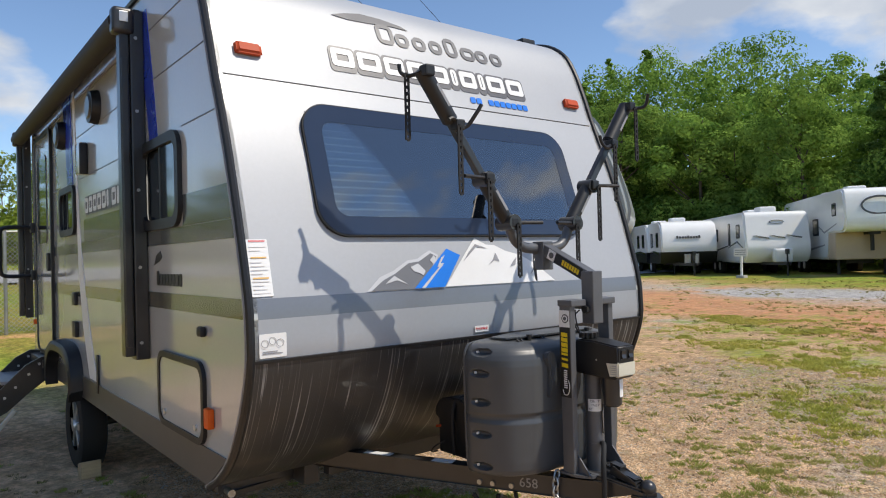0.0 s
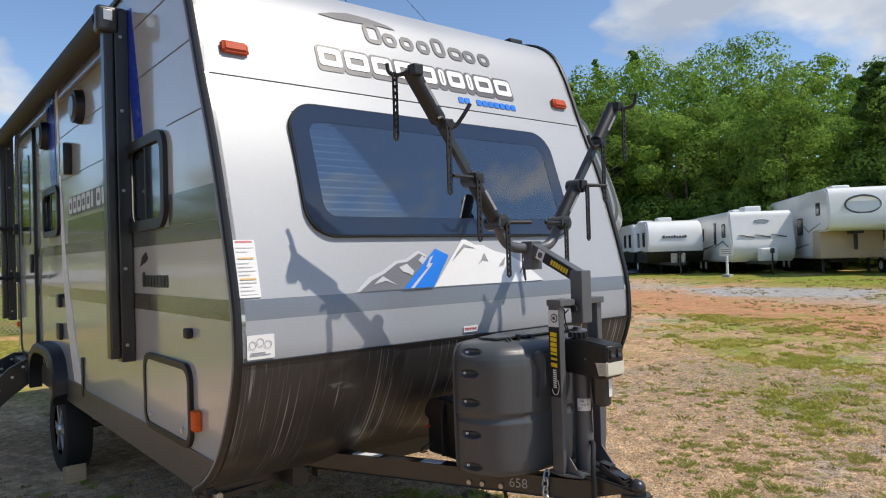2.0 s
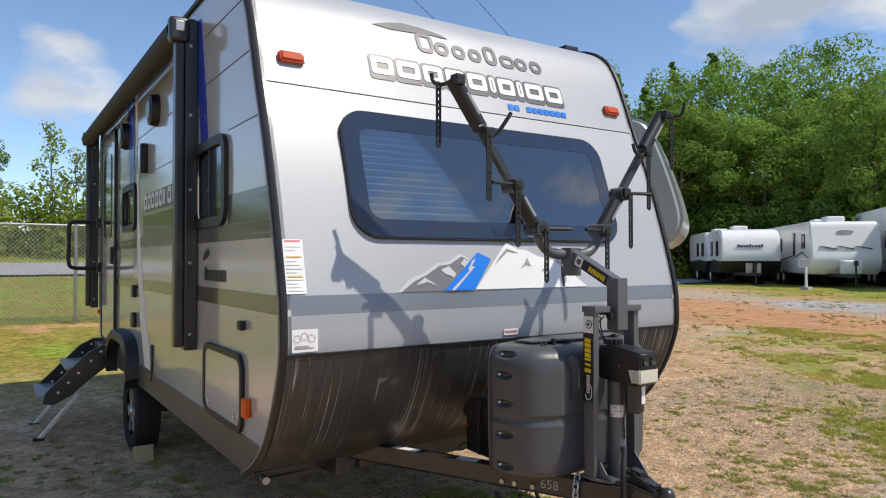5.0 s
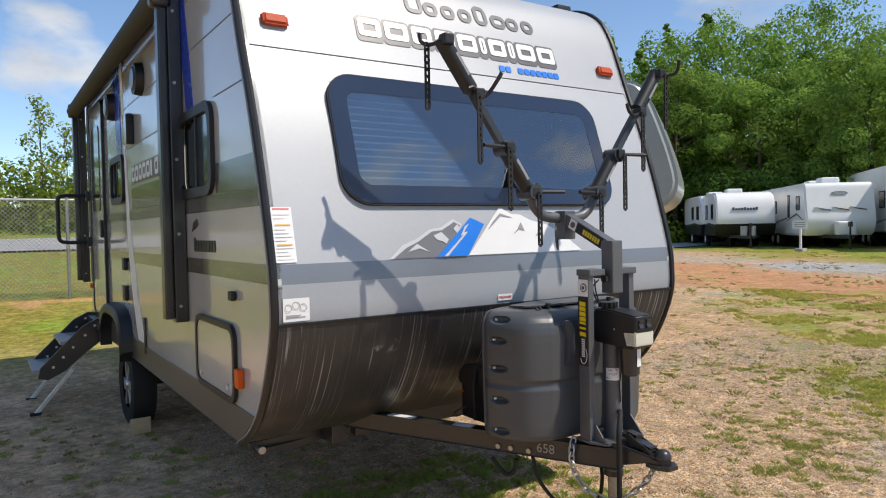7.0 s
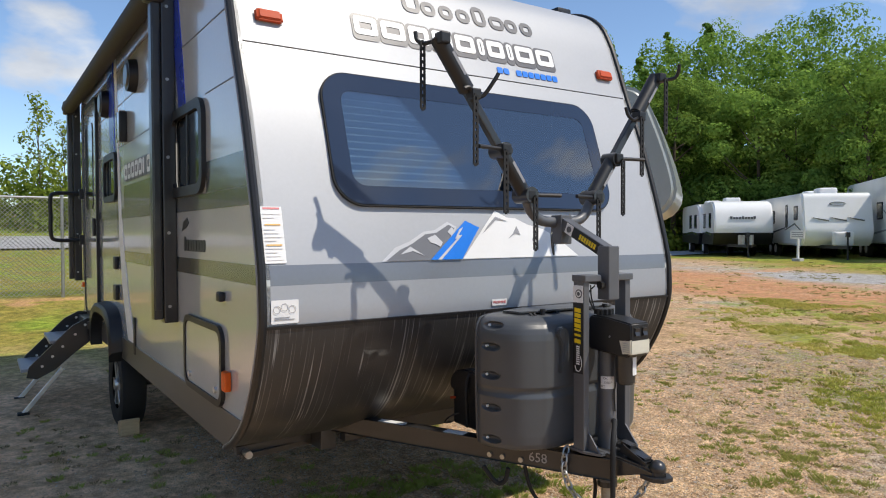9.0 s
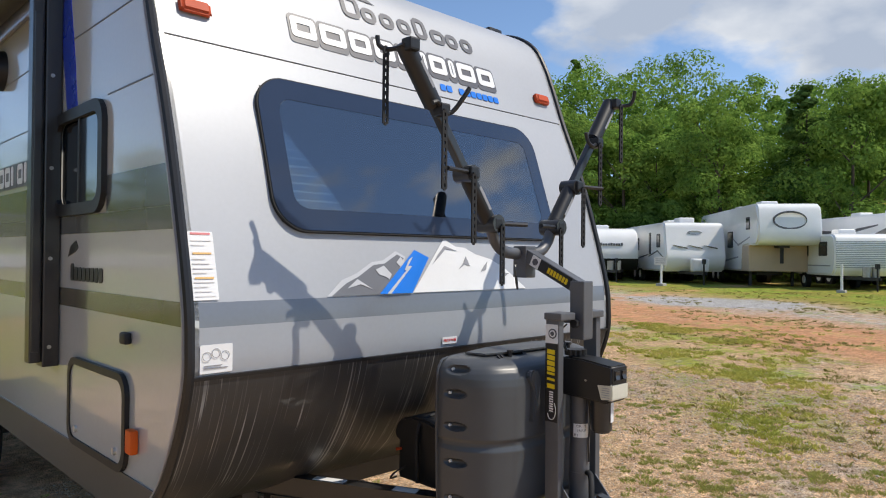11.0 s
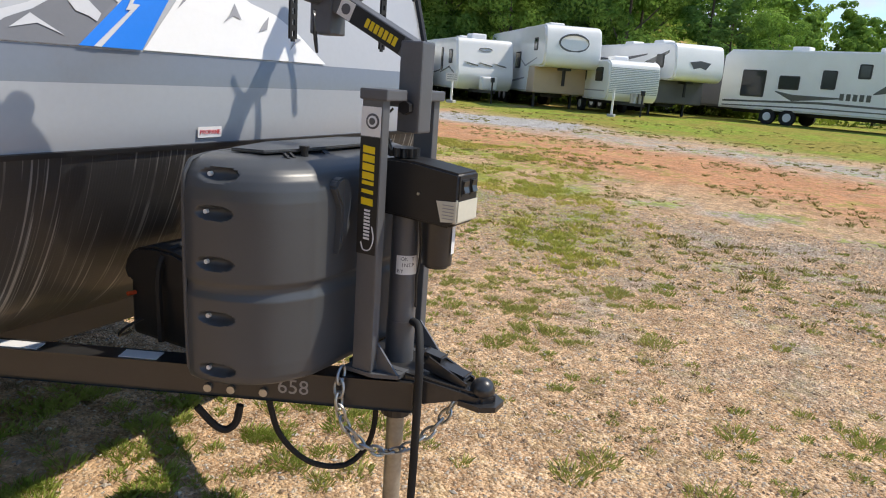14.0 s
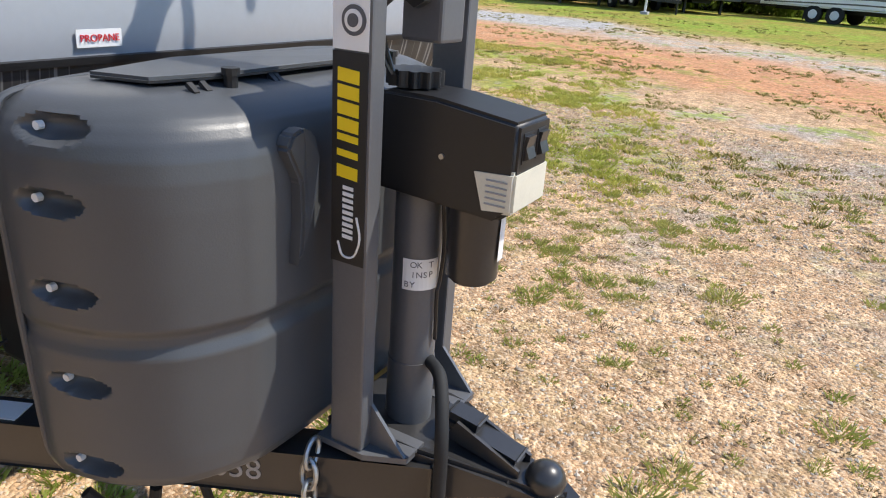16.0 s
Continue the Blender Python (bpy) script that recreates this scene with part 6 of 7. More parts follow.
park(caravan("white travel trailer with thin dark swooshes and gas cover", 2.6, SLOPED, 7.5, WHITEBODY, None, [(-1, 0.8, 1.3, 1.6, 2.2), (-1, 2.2, 2.5, 1.3, 2.3), (-1, 4.2, 5.2, 1.5, 2.1)], [(-1, [(0.3, 1.15, 0.05), (1.2, 1.45, 0.08), (2.6, 1.2, 0.04)], SIDEDARK), (-1, [(2.6, 1.3, 0.05), (4.5, 1.1, 0.08), (6.5, 1.3, 0.05)], SIDEDARK)], (4.2, 5.1), ((-0.1, 0.9), (0.1, 3.2)), True, emblem=(2.25, 0.30, 0.08, MIDGREY, "oval")), 29.6, 13.1, 225)
park(caravan("tall white fifth-wheel trailer with oval nose emblem and tan front box", 2.35, FIFTH, 9.5, WHITEBODY, None, [(-1, 1.0, 1.5, 2.3, 2.8), (-1, 3.4, 4.2, 1.6, 2.3), (-1, 5.6, 6.5, 1.6, 2.3)], [(-1, [(1.0, 2.0, 0.04), (2.6, 1.7, 0.08), (4.0, 2.2, 0.04)], MIDGREY), (-1, [(2.6, 1.2, 0.06), (5.0, 1.0, 0.1), (8.0, 1.1, 0.05)], MIDGREY)], (6.0, 6.9), ((0, 2.4), (0, 5.5)), nose_tan=True, emblem=(2.62, 0.62, 0.36, DARKGREY, "oval")), 28.9, 8.6, 218)
park(caravan("low silver-white trailer with ribbed aluminium nose", 2.35, [(0.25, 0.6), (0.05, 0.85), (0.0, 1.3), (0.03, 1.9), (0.12, 2.2), (0.4, 2.32)], 5.8, WHITEBODY, None, [(-1, 0.7, 1.5, 1.4, 2.0), (-1, 2.6, 3.4, 1.4, 2.0)], [(-1, [(0.4, 1.0, 0.05), (3.0, 1.0, 0.05), (5.5, 1.0, 0.05)], MIDGREY)], (3.2,), ((0, 1.6),), False, ribs=15), 29.4, 5.9, 219, 1.0)
park(caravan("white and charcoal fifth-wheel trailer with dark swooshes", 2.6, FIFTH, 10.0, WHITEBODY, None, [(-1, 0.9, 1.5, 2.2, 2.8), (-1, 3.6, 4.4, 1.6, 2.3)], [(-1, [(0.6, 2.9, 0.12), (2.4, 2.3, 0.34), (3.6, 1.7, 0.16)], SIDEDARK), (-1, [(2.4, 1.6, 0.20), (4.6, 1.2, 0.5), (9.0, 1.6, 0.2)], SIDEDARK), (-1, [(2.3, 2.8, 0.06), (5.0, 2.5, 0.2), (9.6, 2.8, 0.1)], DARKGREY)], (6.2, 7.1), ((0, 2.6), (0, 5.2)), emblem=(2.5, 0.55, 0.30, DARKGREY, "shield")), 32.0, 3.7, 226, 1.0)
g = caravan("long white fifth-wheel trailer with dark side swooshes", 2.6, FIFTH, 9.6, WHITEBODY, None, [(-1, 1.4, 2.6, 2.1, 2.75), (-1, 3.2, 3.7, 2.2, 2.8), (-1, 4.5, 5.1, 1.7, 2.5), (-1, 6.0, 6.9, 1.6, 2.2), (-1, 7.5, 8.6, 1.2, 2.4)], [(-1, [(2.3, 1.05, 0.08), (5.0, 1.1, 0.10), (9.4, 0.95, 0.08)], SIDEDARK), (-1, [(2.3, 0.85, 0.05), (5.5, 0.85, 0.06), (9.4, 0.75, 0.05)], SIDEDARK), (-1, [(4.2, 1.35, 0.05), (6.2, 1.25, 0.28), (7.0, 1.5, 0.04)], SIDEDARK), (-1, [(1.5, 1.85, 0.04), (2.6, 1.8, 0.30), (3.0, 1.6, 0.04)], SIDEDARK)], (6.3, 7.2), ((0, 2.6), (0, 6.2)), nose_tan=True)
for k in range(5):
    bm = box(bmesh.new(), (-1.315, 3.05 + k * 0.26, 1.28), (-1.30, 3.22 + k * 0.26, 1.56), 0)
    part("name_block", bm, SIDEDARK, g)
park(g, 33.0, -6.4, 251, 1.0)
park(caravan("white fifth-wheel trailer with plain dark stripe", 2.6, FIFTH, 9.0, WHITEBODY, None, [(-1, 3.0, 3.8, 1.7, 2.3), (-1, 5.5, 6.5, 1.6, 2.3)], [(-1, [(2.3, 1.2, 0.1), (5.0, 1.1, 0.2), (8.8, 1.0, 0.1)], SIDEDARK)], (6.0, 6.9), ((0, 2.6),)), 32.5, -16.0, 240)
park(caravan("dark grey trailer parked behind the white ones", 2.5, SLOPED, 6.5, DARKGREY, None, [(-1, 1.8, 2.6, 1.5, 2.1)], (), (3.6,), ((0, 2.2),)), 37.8, 2.2, 235)
park(caravan("white travel trailer with low roof at the row's end", 2.5, SLOPED, 6.5, WHITEBODY, None, [(-1, 1.8, 2.6, 1.5, 2.1)], (), (3.6,), ((0, 2.2),)), 29.0, -17.0, 232)

# fifth-wheel nose beside the trailer
NOSE = [(1.6, 1.66), (0.9, 1.62), (0.25, 1.70), (-0.02, 1.98), (0.02, 2.4), (0.25, 3.1), (0.45, 3.5), (0.75, 3.62), (1.3, 3.66)]
park(caravan("pale grey fifth-wheel trailer standing beside the silver one", 2.45, NOSE, 7.5, PALEGREY, None, [(-1, 1.2, 1.9, 2.5, 2.9)], [(-1, [(0.4, 2.75, 0.05), (0.9, 2.85, 0.25), (1.6, 2.72, 0.04)], WHITE), (-1, [(0.5, 2.45, 0.03), (1.1, 2.55, 0.14), (1.9, 2.45, 0.03)], WHITE)], (4.8, 5.7), ((0, 3.0),)), 7.05, 4.4, 305, 1.0)

# ---- sign, fence and road ----
sign = thing("lot_sign", (27.0, 13.5, gz(27.0, 13.5)), "small white sign on a white post in a concrete foot", "sign")
zb = gz(27.0, 13.5)
bm = box(bmesh.new(), (26.96, 13.46, zb + 0.1), (27.04, 13.54, zb + 1.25), 0.005)
part("post", bm, WHITE, sign)
bm = box(bmesh.new(), (26.94, 13.2, zb + 0.95), (26.96, 13.82, zb + 1.32), 0.005)
bd = part("board", bm, WHITE, sign)
for k in range(3):
    bm = box(bmesh.new(), (26.935, 13.26, zb + 1.03 + 0.09 * k), (26.94, 13.75, zb + 1.06 + 0.09 * k))
    part("print_bar", bm, MIDGREY, bd)
bm = box(bmesh.new(), (26.82, 13.32, zb - 0.05), (27.18, 13.68, zb + 0.12), 0.03)
part("foot", bm, CONCRETE, sign)
post_ = thing("lot_post", (27.4, 6.2, gz(27.4, 6.2)), "thin white post in a concrete foot", "post")
zb = gz(27.4, 6.2)
bm = box(bmesh.new(), (27.36, 6.16, zb), (27.44, 6.24, zb + 1.1), 0.005)
part("stake", bm, WHITE, post_)
bm = box(bmesh.new(), (27.25, 6.05, zb - 0.05), (27.55, 6.35, zb + 0.1), 0.03)
part("foot", bm, CONCRETE, post_)

FY, FH = 11.5, 1.78
fence = thing("chain_link_fence", (-4, FY, gz(-4, FY)), "galvanised chain-link fence along the road", "fence")
for k in range(6):
    x = -0.86 - 2.9 * (k - 1)
    bm = bmesh.new()
    rod(bm, (x, FY, gz(x, FY) - 0.1), (x, FY, gz(x, FY) + FH + 0.03), 0.030, None, 12)
    p_ = part("post", bm, STEEL, fence)
    bm = bmesh.new()
    bmesh.ops.create_uvsphere(bm, u_segments=10, v_segments=6, radius=0.036, matrix=Matrix.Translation((x, FY, gz(x, FY) + FH + 0.03)))
    part("cap", bm, STEEL, p_)
bm = bmesh.new()
pipe(bm, [(x, FY, gz(x, FY) + FH) for x in (2.0, -1, -4, -7, -10, -13)], 0.021, 8)
part("top_rail", bm, STEEL, fence)
bm = bmesh.new()
pitch = 0.075
for k in range(int(12 / pitch)):
    for s in (-1, 1):
        x = -10.5 + k * pitch
        a = Vector((x, FY - 0.03, gz(x, FY) + 0.04))
        x2 = x + s * 1.72
        if x2 < -10.5 or x2 > 1.6:
            continue
        b = Vector((x2, FY - 0.03, gz(x2, FY) + 0.04 + 1.72))
        rod(bm, a, b, 0.0045, None, 4)
part("mesh_wire", bm, STEEL, fence, "diamond wire mesh", kind="stuff")

bm = bmesh.new()
xs = [-90 + 4 * k for k in range(38)]
pv = [[bm.verts.new((x, y, gz(x, y) + 0.06)) for y in (20.5, 22.0, 23.5, 25.0)] for x in xs]
for a, b in zip(pv, pv[1:]):
    for i in range(3):
        bm.faces.new((a[i], b[i], b[i + 1], a[i + 1]))
alone("road", bm, ROADMAT, "pale grey asphalt road behind the fence", "road", (-15, 22, 1.2), kind="structure")

# overhead wires
wires = thing("overhead_wires", (0, 0, 12), "two thin overhead wires", "wires")
for p0, p1 in (((14.44, 25, 13.81), (15.61, 25, 13.07)), ((18.05, 25, 14.56), (19.91, 25, 13.25))):
    a, b = Vector(p0), Vector(p1)
    d = b - a
    bm = bmesh.new()
    pipe(bm, [a - d * 22, a - d * 8, a, b, b + d * 4], 0.014, 6)
    part("wire", bm, BLACK, wires)


# ---- trees ----
def leaf_material(name, dark, light, warm):
    m = bpy.data.materials.new(name)
    m.use_nodes = True
    n, l = m.node_tree.nodes, m.node_tree.links
    n.clear()
    out = n.new("ShaderNodeOutputMaterial")
    geo = n.new("ShaderNodeNewGeometry")
    info = n.new("ShaderNodeObjectInfo")
    ramp = n.new("ShaderNodeValToRGB")
    ramp.color_ramp.elements[0].color, ramp.color_ramp.elements[1].color = (*dark, 1), (*light, 1)
    e = ramp.color_ramp.elements.new(0.96)
    e.color = (*warm, 1)
    co = n.new("ShaderNodeTexCoord")
    nz = n.new("ShaderNodeTexNoise")
    nz.inputs["Scale"].default_value = 0.5
    l.new(co.outputs["Object"], nz.inputs["Vector"])
    mx = n.new("ShaderNodeMath")
    mx.operation = "MULTIPLY_ADD"
    mx.inputs[1].default_value = 0.34
    l.new(geo.outputs["Random Per Island"], mx.inputs[0])
    # broad noise paints lit and shaded clumps into the colour, over random leaf tone
    sub = n.new("ShaderNodeMath")
    sub.operation = "MULTIPLY_ADD"
    sub.inputs[1].default_value, sub.inputs[2].default_value = 1.7, -0.50
    l.new(nz.outputs["Fac"], sub.inputs[0])
    l.new(sub.outputs[0], mx.inputs[2])
    l.new(mx.outputs[0], ramp.inputs["Fac"])
    hsv = n.new("ShaderNodeHueSaturation")
    rg = n.new("ShaderNodeMapRange")
    rg.inputs["To Min"].default_value, rg.inputs["To Max"].default_value = 0.68, 1.4
    l.new(info.outputs["Random"], rg.inputs["Value"])
    l.new(rg.outputs["Result"], hsv.inputs["Value"])
    l.new(ramp.outputs["Color"], hsv.inputs["Color"])
    df = n.new("ShaderNodeBsdfDiffuse")
    tl = n.new("ShaderNodeBsdfTranslucent")
    ms = n.new("ShaderNodeMixShader")
    ms.inputs[0].default_value = 0.40
    l.new(hsv.outputs["Color"], df.inputs["Color"])
    l.new(hsv.outputs["Color"], tl.inputs["Color"])
    l.new(df.outputs[0], ms.inputs[1])
    l.new(tl.outputs[0], ms.inputs[2])
    l.new(ms.outputs[0], out.inputs["Surface"])
    return m


LEAF = leaf_material("broad_leaves", (0.034, 0.095, 0.018), (0.185, 0.355, 0.062), (0.29, 0.42, 0.085))
NEEDLE = leaf_material("pine_needles", (0.032, 0.090, 0.024), (0.175, 0.335, 0.080), (0.25, 0.39, 0.105))
BUSH = leaf_material("bush_leaves", (0.08, 0.14, 0.02), (0.22, 0.32, 0.045), (0.34, 0.40, 0.07))
BARK = surface("bark", (0.10, 0.075, 0.055), 0.9, 0, 0.25, 6, 40, 0.4, 0.01, stretch=(1, 1, 0.2))


def leaves(rg, clumps, per, size, flat=0.0):
    """Leaf quads scattered over clumps (centre, radii): arrays of corners."""
    c = np.repeat(np.array([k[0] for k in clumps]), per, 0)
    r = np.repeat(np.array([k[1] for k in clumps]), per, 0)
    n = len(c)
    d = rg.normal(size=(n, 3))
    d /= np.linalg.norm(d, axis=1)[:, None]
    rad = rg.uniform(0.62, 1.06, n)[:, None] ** 0.5
    p = c + d * r * rad
    nn = d * 1.35 + rg.normal(size=(n, 3)) * 0.36 + np.array([0, 0, 0.35 + flat])
    nn /= np.linalg.norm(nn, axis=1)[:, None]
    u = np.cross(nn, rg.normal(size=(n, 3)))
    u /= np.linalg.norm(u, axis=1)[:, None]
    v = np.cross(nn, u)
    s = size * rg.uniform(0.55, 1.35, n)[:, None]
    w = s * rg.uniform(0.45, 0.8, n)[:, None]
    return np.stack([p - u * s, p - v * w, p + u * s, p + v * w], 1)


def leaf_mesh(name, quads):
    me = bpy.data.meshes.new(name)
    v = quads.reshape(-1, 3)
    me.from_pydata(v.tolist(), [], np.arange(len(v)).reshape(-1, 4).tolist())
    return me


def broad_clumps(rg, h, spread):
    out = []
    for k in range(50):
        t = rg.uniform(0.07, 1.0)
        rr = spread * math.sqrt(max(0.05, 1 - ((t - 0.5) / 0.58) ** 2)) * rg.uniform(0.35, 1.0)
        a = rg.uniform(0, 2 * math.pi)
        k_ = rg.uniform(0.10, 0.20) * h * 0.62
        out.append(((rr * math.cos(a), rr * math.sin(a), t * h * 0.93), (k_, k_, k_ * 0.72)))
    return out


def pine_clumps(rg, h, spread):
    out = []
    for k in range(46):
        t = (k + 0.5) / 46
        z = h * (0.16 + 0.82 * t)
        rr = spread * (1 - t) ** 0.75 * rg.uniform(0.35, 1.0)
        a = rg.uniform(0, 2 * math.pi)
        k_ = 0.11 * spread + 0.30 * spread * (1 - t)
        out.append(((rr * math.cos(a), rr * math.sin(a), z - rr * 0.12), (k_, k_, k_ * 0.52)))
    return out


def make_tree(rg, h, spread, pine, per=75, leaf=0.20, mat=None, label=""):
    root = thing("pine_tree" if pine else "tree", (0, 0, 0), label, "tree", "trees at the wood's edge")
    cl = pine_clumps(rg, h, spread) if pine else broad_clumps(rg, h, spread)
    bm = bmesh.new()
    lean = [(0, 0, -0.3), (rg.normal() * 0.1, rg.normal() * 0.1, h * 0.3), (rg.normal() * 0.2, rg.normal() * 0.2, h * 0.6), (rg.normal() * 0.2, rg.normal() * 0.2, h * 0.93)]
    line = smooth_line(lean, 4)
    r0 = 0.016 * h
    pipe(bm, line, [r0 * (1 - 0.85 * i / (len(line) - 1)) for i in range(len(line))], 8)
    for c, _ in cl[::3]:
        z = max(h * 0.15, c[2] - (0.5 if pine else 1.6))
        i = min(len(line) - 1, int(z / h * len(line)))
        pipe(bm, [line[i], (line[i] + Vector(c)) / 2 + Vector((0, 0, -0.1)), Vector(c)], [r0 * 0.35, r0 * 0.22, r0 * 0.08], 5)
    part("trunk", bm, BARK, root)
    me = leaf_mesh("crown", leaves(rg, cl, per, leaf, 0.5 if pine else 0.0))
    me.materials.append(mat or (NEEDLE if pine else LEAF))
    cr = new("crown", me)
    cr.parent = root
    return root


rg = np.random.default_rng(7)
kinds = [make_tree(rg, 10.5, 3.0, False, 440, 0.098, label="dense broadleaf tree at the wood's edge"), make_tree(rg, 12.0, 3.4, False, 460, 0.098, label="tall broadleaf tree with uneven crown"), make_tree(rg, 8.5, 2.6, False, 420, 0.092, label="young broadleaf tree with bright leaves"), make_tree(rg, 12.5, 2.9, True, 330, 0.092, label="tall pine with layered dark boughs"), make_tree(rg, 10.0, 2.7, True, 320, 0.09, label="pine with drooping green boughs")]
spots = []
for row, (d0, n) in enumerate(((41.5, 26), (46.5, 26))):
    for k in range(n):
        y = -36 + 96 * (k + rg.uniform(-0.3, 0.3)) / n + row * 1.7
        x = (d0 - 0.22 * y) / 0.97 + rg.uniform(-1.2, 1.2)
        spots.append((x, y))
for i, (x, y) in enumerate(spots):
    right = y < 6
    kind = kinds[int(rg.choice([3, 4, 3, 0, 1] if right else [0, 1, 2, 0, 3]))]
    tree = copy_thing(kind, pose(x, y, gz(x, y) - 0.1, 0, 0, rg.uniform(0, 360)))
    k = rg.uniform(0.92, 1.16) * (0.86 if kind in kinds[3:] else 1.0) * (0.46 + 0.54 * sstep(-1, 8, y) - 0.06 * sstep(10, 16, y) + 0.08 * sstep(25, 31, y) + 0.22 * sstep(32, 38, y))
    tree.scale = (k * rg.uniform(0.95, 1.25), k * rg.uniform(0.95, 1.25), k)
for i, k in enumerate(kinds):
    x, y = 52.0 + 1.5 * i, 36 + 5.0 * i
    k.location = (x, y, gz(x, y) - 0.1)

# the wood up the hill
far_cl = []
for row, d0 in enumerate((53, 60, 68, 77)):
    n = 30
    for k in range(n):
        y = -60 + 140 * (k + rg.uniform(-0.35, 0.35)) / n
        x = (d0 - 0.22 * y) / 0.97 + rg.uniform(-2, 2)
        h = rg.uniform(8.5, 13.5) * (0.42 + 0.58 * sstep(-2, 9, y) - 0.10 * sstep(10, 16, y) + 0.12 * sstep(25, 31, y) + 0.28 * sstep(32, 38, y))
        base = np.array([x, y, gz(x, y)])
        pine = rg.uniform() < (0.55 if y < 10 else 0.25)
        cl = pine_clumps(rg, h, rg.uniform(2.6, 3.6)) if pine else broad_clumps(rg, h, rg.uniform(3.0, 4.4))
        far_cl += [(tuple(np.array(c) + base), r) for c, r in cl if c[2] > h * 0.25]
me = leaf_mesh("woods", leaves(rg, far_cl, 75, 0.165))
me.materials.append(LEAF)
tagged(new("woods", me), "dense mixed wood covering the hillside", "woods", kind="stuff")

# wood on the other side of the lot
far_cl = []
for k in range(46):
    y = -38 + 78 * (k + rg.uniform(-0.35, 0.35)) / 46
    x = -34 - rg.uniform(0, 7)
    h = rg.uniform(8, 13)
    base = np.array([x, y, gz(x, y)])
    far_cl += [(tuple(np.array(q) + base), r) for q, r in broad_clumps(rg, h, rg.uniform(2.6, 3.8))]
me = leaf_mesh("woods", leaves(rg, far_cl, 26, 0.36))
me.materials.append(LEAF)
tagged(new("woods", me), "dense broadleaf wood along the lot", "woods", kind="stuff")

# underbrush at the foot of the wood
cl = []
for k in range(300):
    y = -34 + 95 * rg.uniform()
    x = (39.6 + rg.uniform(-0.8, 1.5) - 0.22 * y) / 0.97
    r = rg.uniform(0.6, 1.7)
    cl.append(((x, y, gz(x, y) + r * 0.6), (r, r, r * 0.9)))
me = leaf_mesh("underbrush", leaves(rg, cl, 110, 0.14))
me.materials.append(BUSH)
tagged(new("underbrush", me), "bright bushes along the foot of the wood", "bushes", kind="stuff")

# bank and small trees across the road
cl = []
for k in range(430):
    x = -26 + 34 * rg.uniform()
    y = 27.5 + 6 * rg.uniform()
    r = rg.uniform(0.5, 1.25)
    cl.append(((x, y, gz(x, y) + r * rg.uniform(0.3, 2.3)), (r, r, r * 0.8)))
me = leaf_mesh("roadside_bushes", leaves(rg, cl, 130, 0.095))
me.materials.append(BUSH)
tagged(new("roadside_bushes", me), "bright green bushes on the bank across the road", "bushes", kind="stuff")


def sapling(x, y, h, spread, label):
    root = thing("young_tree", (x, y, gz(x, y)), label, "tree")
    zb = gz(x, y)
    bm = bmesh.new()
    line = smooth_line([(x, y, zb - 0.2), (x + 0.05, y, zb + h * 0.4), (x - 0.05, y, zb + h * 0.97)], 6)
    pipe(bm, line, [0.05 * (1 - 0.9 * i / (len(line) - 1)) for i in range(len(line))], 6)
    cl = []
    for k in range(30):
        t = 0.2 + 0.8 * (k + 0.5) / 30
        a = rg.uniform(0, 6.28)
        rr = spread * (1.05 - t) ** 0.6 * rg.uniform(0.3, 1.0)
        c = Vector((x + rr * math.cos(a), y + rr * math.sin(a), zb + t * h))
        pipe(bm, [line[min(len(line) - 1, int((t - 0.06) * len(line)))], c], [0.016, 0.005], 4)
        cl.append((tuple(c), (0.34, 0.34, 0.26)))
    part("trunk", bm, BARK, root)
    q = leaves(rg, cl, 26, 0.075)
    me = leaf_mesh("crown", q - np.array([x, y, zb]))
    me.materials.append(BUSH)
    cr = new("crown", me)
    cr.parent = root


sapling(-0.05, 30, 5.4, 1.0, "slender young tree with open leafy crown")
sapling(0.95, 31, 4.4, 1.1, "small young tree with open leafy crown")
sapling(1.9, 30, 3.6, 1.2, "small bushy young tree")
for x, y, k in ((-3.2, 40, 0.55), (-7.5, 42, 0.6), (-12, 43, 0.6), (-17, 42, 0.6), (4, 44, 0.55), (9, 46, 0.6)):
    t_ = copy_thing(kinds[int(k * 100) % 3], pose(x, y, gz(x, y) - 0.2, 0, 0, x * 40))
    t_.scale = (k, k, k)

# ---- loose stones and grass ----
def stones(n, seed):
    r = np.random.default_rng(seed)
    base = np.array([(1, 0, 0), (-1, 0, 0), (0, 1, 0), (0, -1, 0), (0, 0, 1), (0, 0, -1)], float)
    tri = np.array([(0, 2, 4), (2, 1, 4), (1, 3, 4), (3, 0, 4), (2, 0, 5), (1, 2, 5), (3, 1, 5), (0, 3, 5)])
    v, f = [], []
    k = 0
    while k < n:
        x = -0.8 + 7.8 * r.uniform() ** 1.15
        if x < 0.2 and r.uniform() < 0.25:
            x = -2.6 + 2.8 * r.uniform()
        y = -3.2 + 6.4 * r.uniform()
        s = r.uniform(0.003, 0.008) * (1.9 if r.uniform() < 0.05 else 1)
        if x > 3.5:
            s *= 1.3
        a = r.uniform(0, 6.28)
        c, sn = math.cos(a), math.sin(a)
        q = base * np.array([s * r.uniform(0.8, 1.5), s * r.uniform(0.7, 1.2), s * r.uniform(0.45, 0.8)]) * r.uniform(0.8, 1.2, (6, 1))
        q = q @ np.array([[c, sn, 0], [-sn, c, 0], [0, 0, 1]]) + np.array([x, y, gz(x, y) + s * 0.25])
        v.append(q)
        f.append(tri + 6 * k)
        k += 1
    me = bpy.data.meshes.new("loose_gravel")
    me.from_pydata(np.concatenate(v).tolist(), [], np.concatenate(f).tolist())
    return me


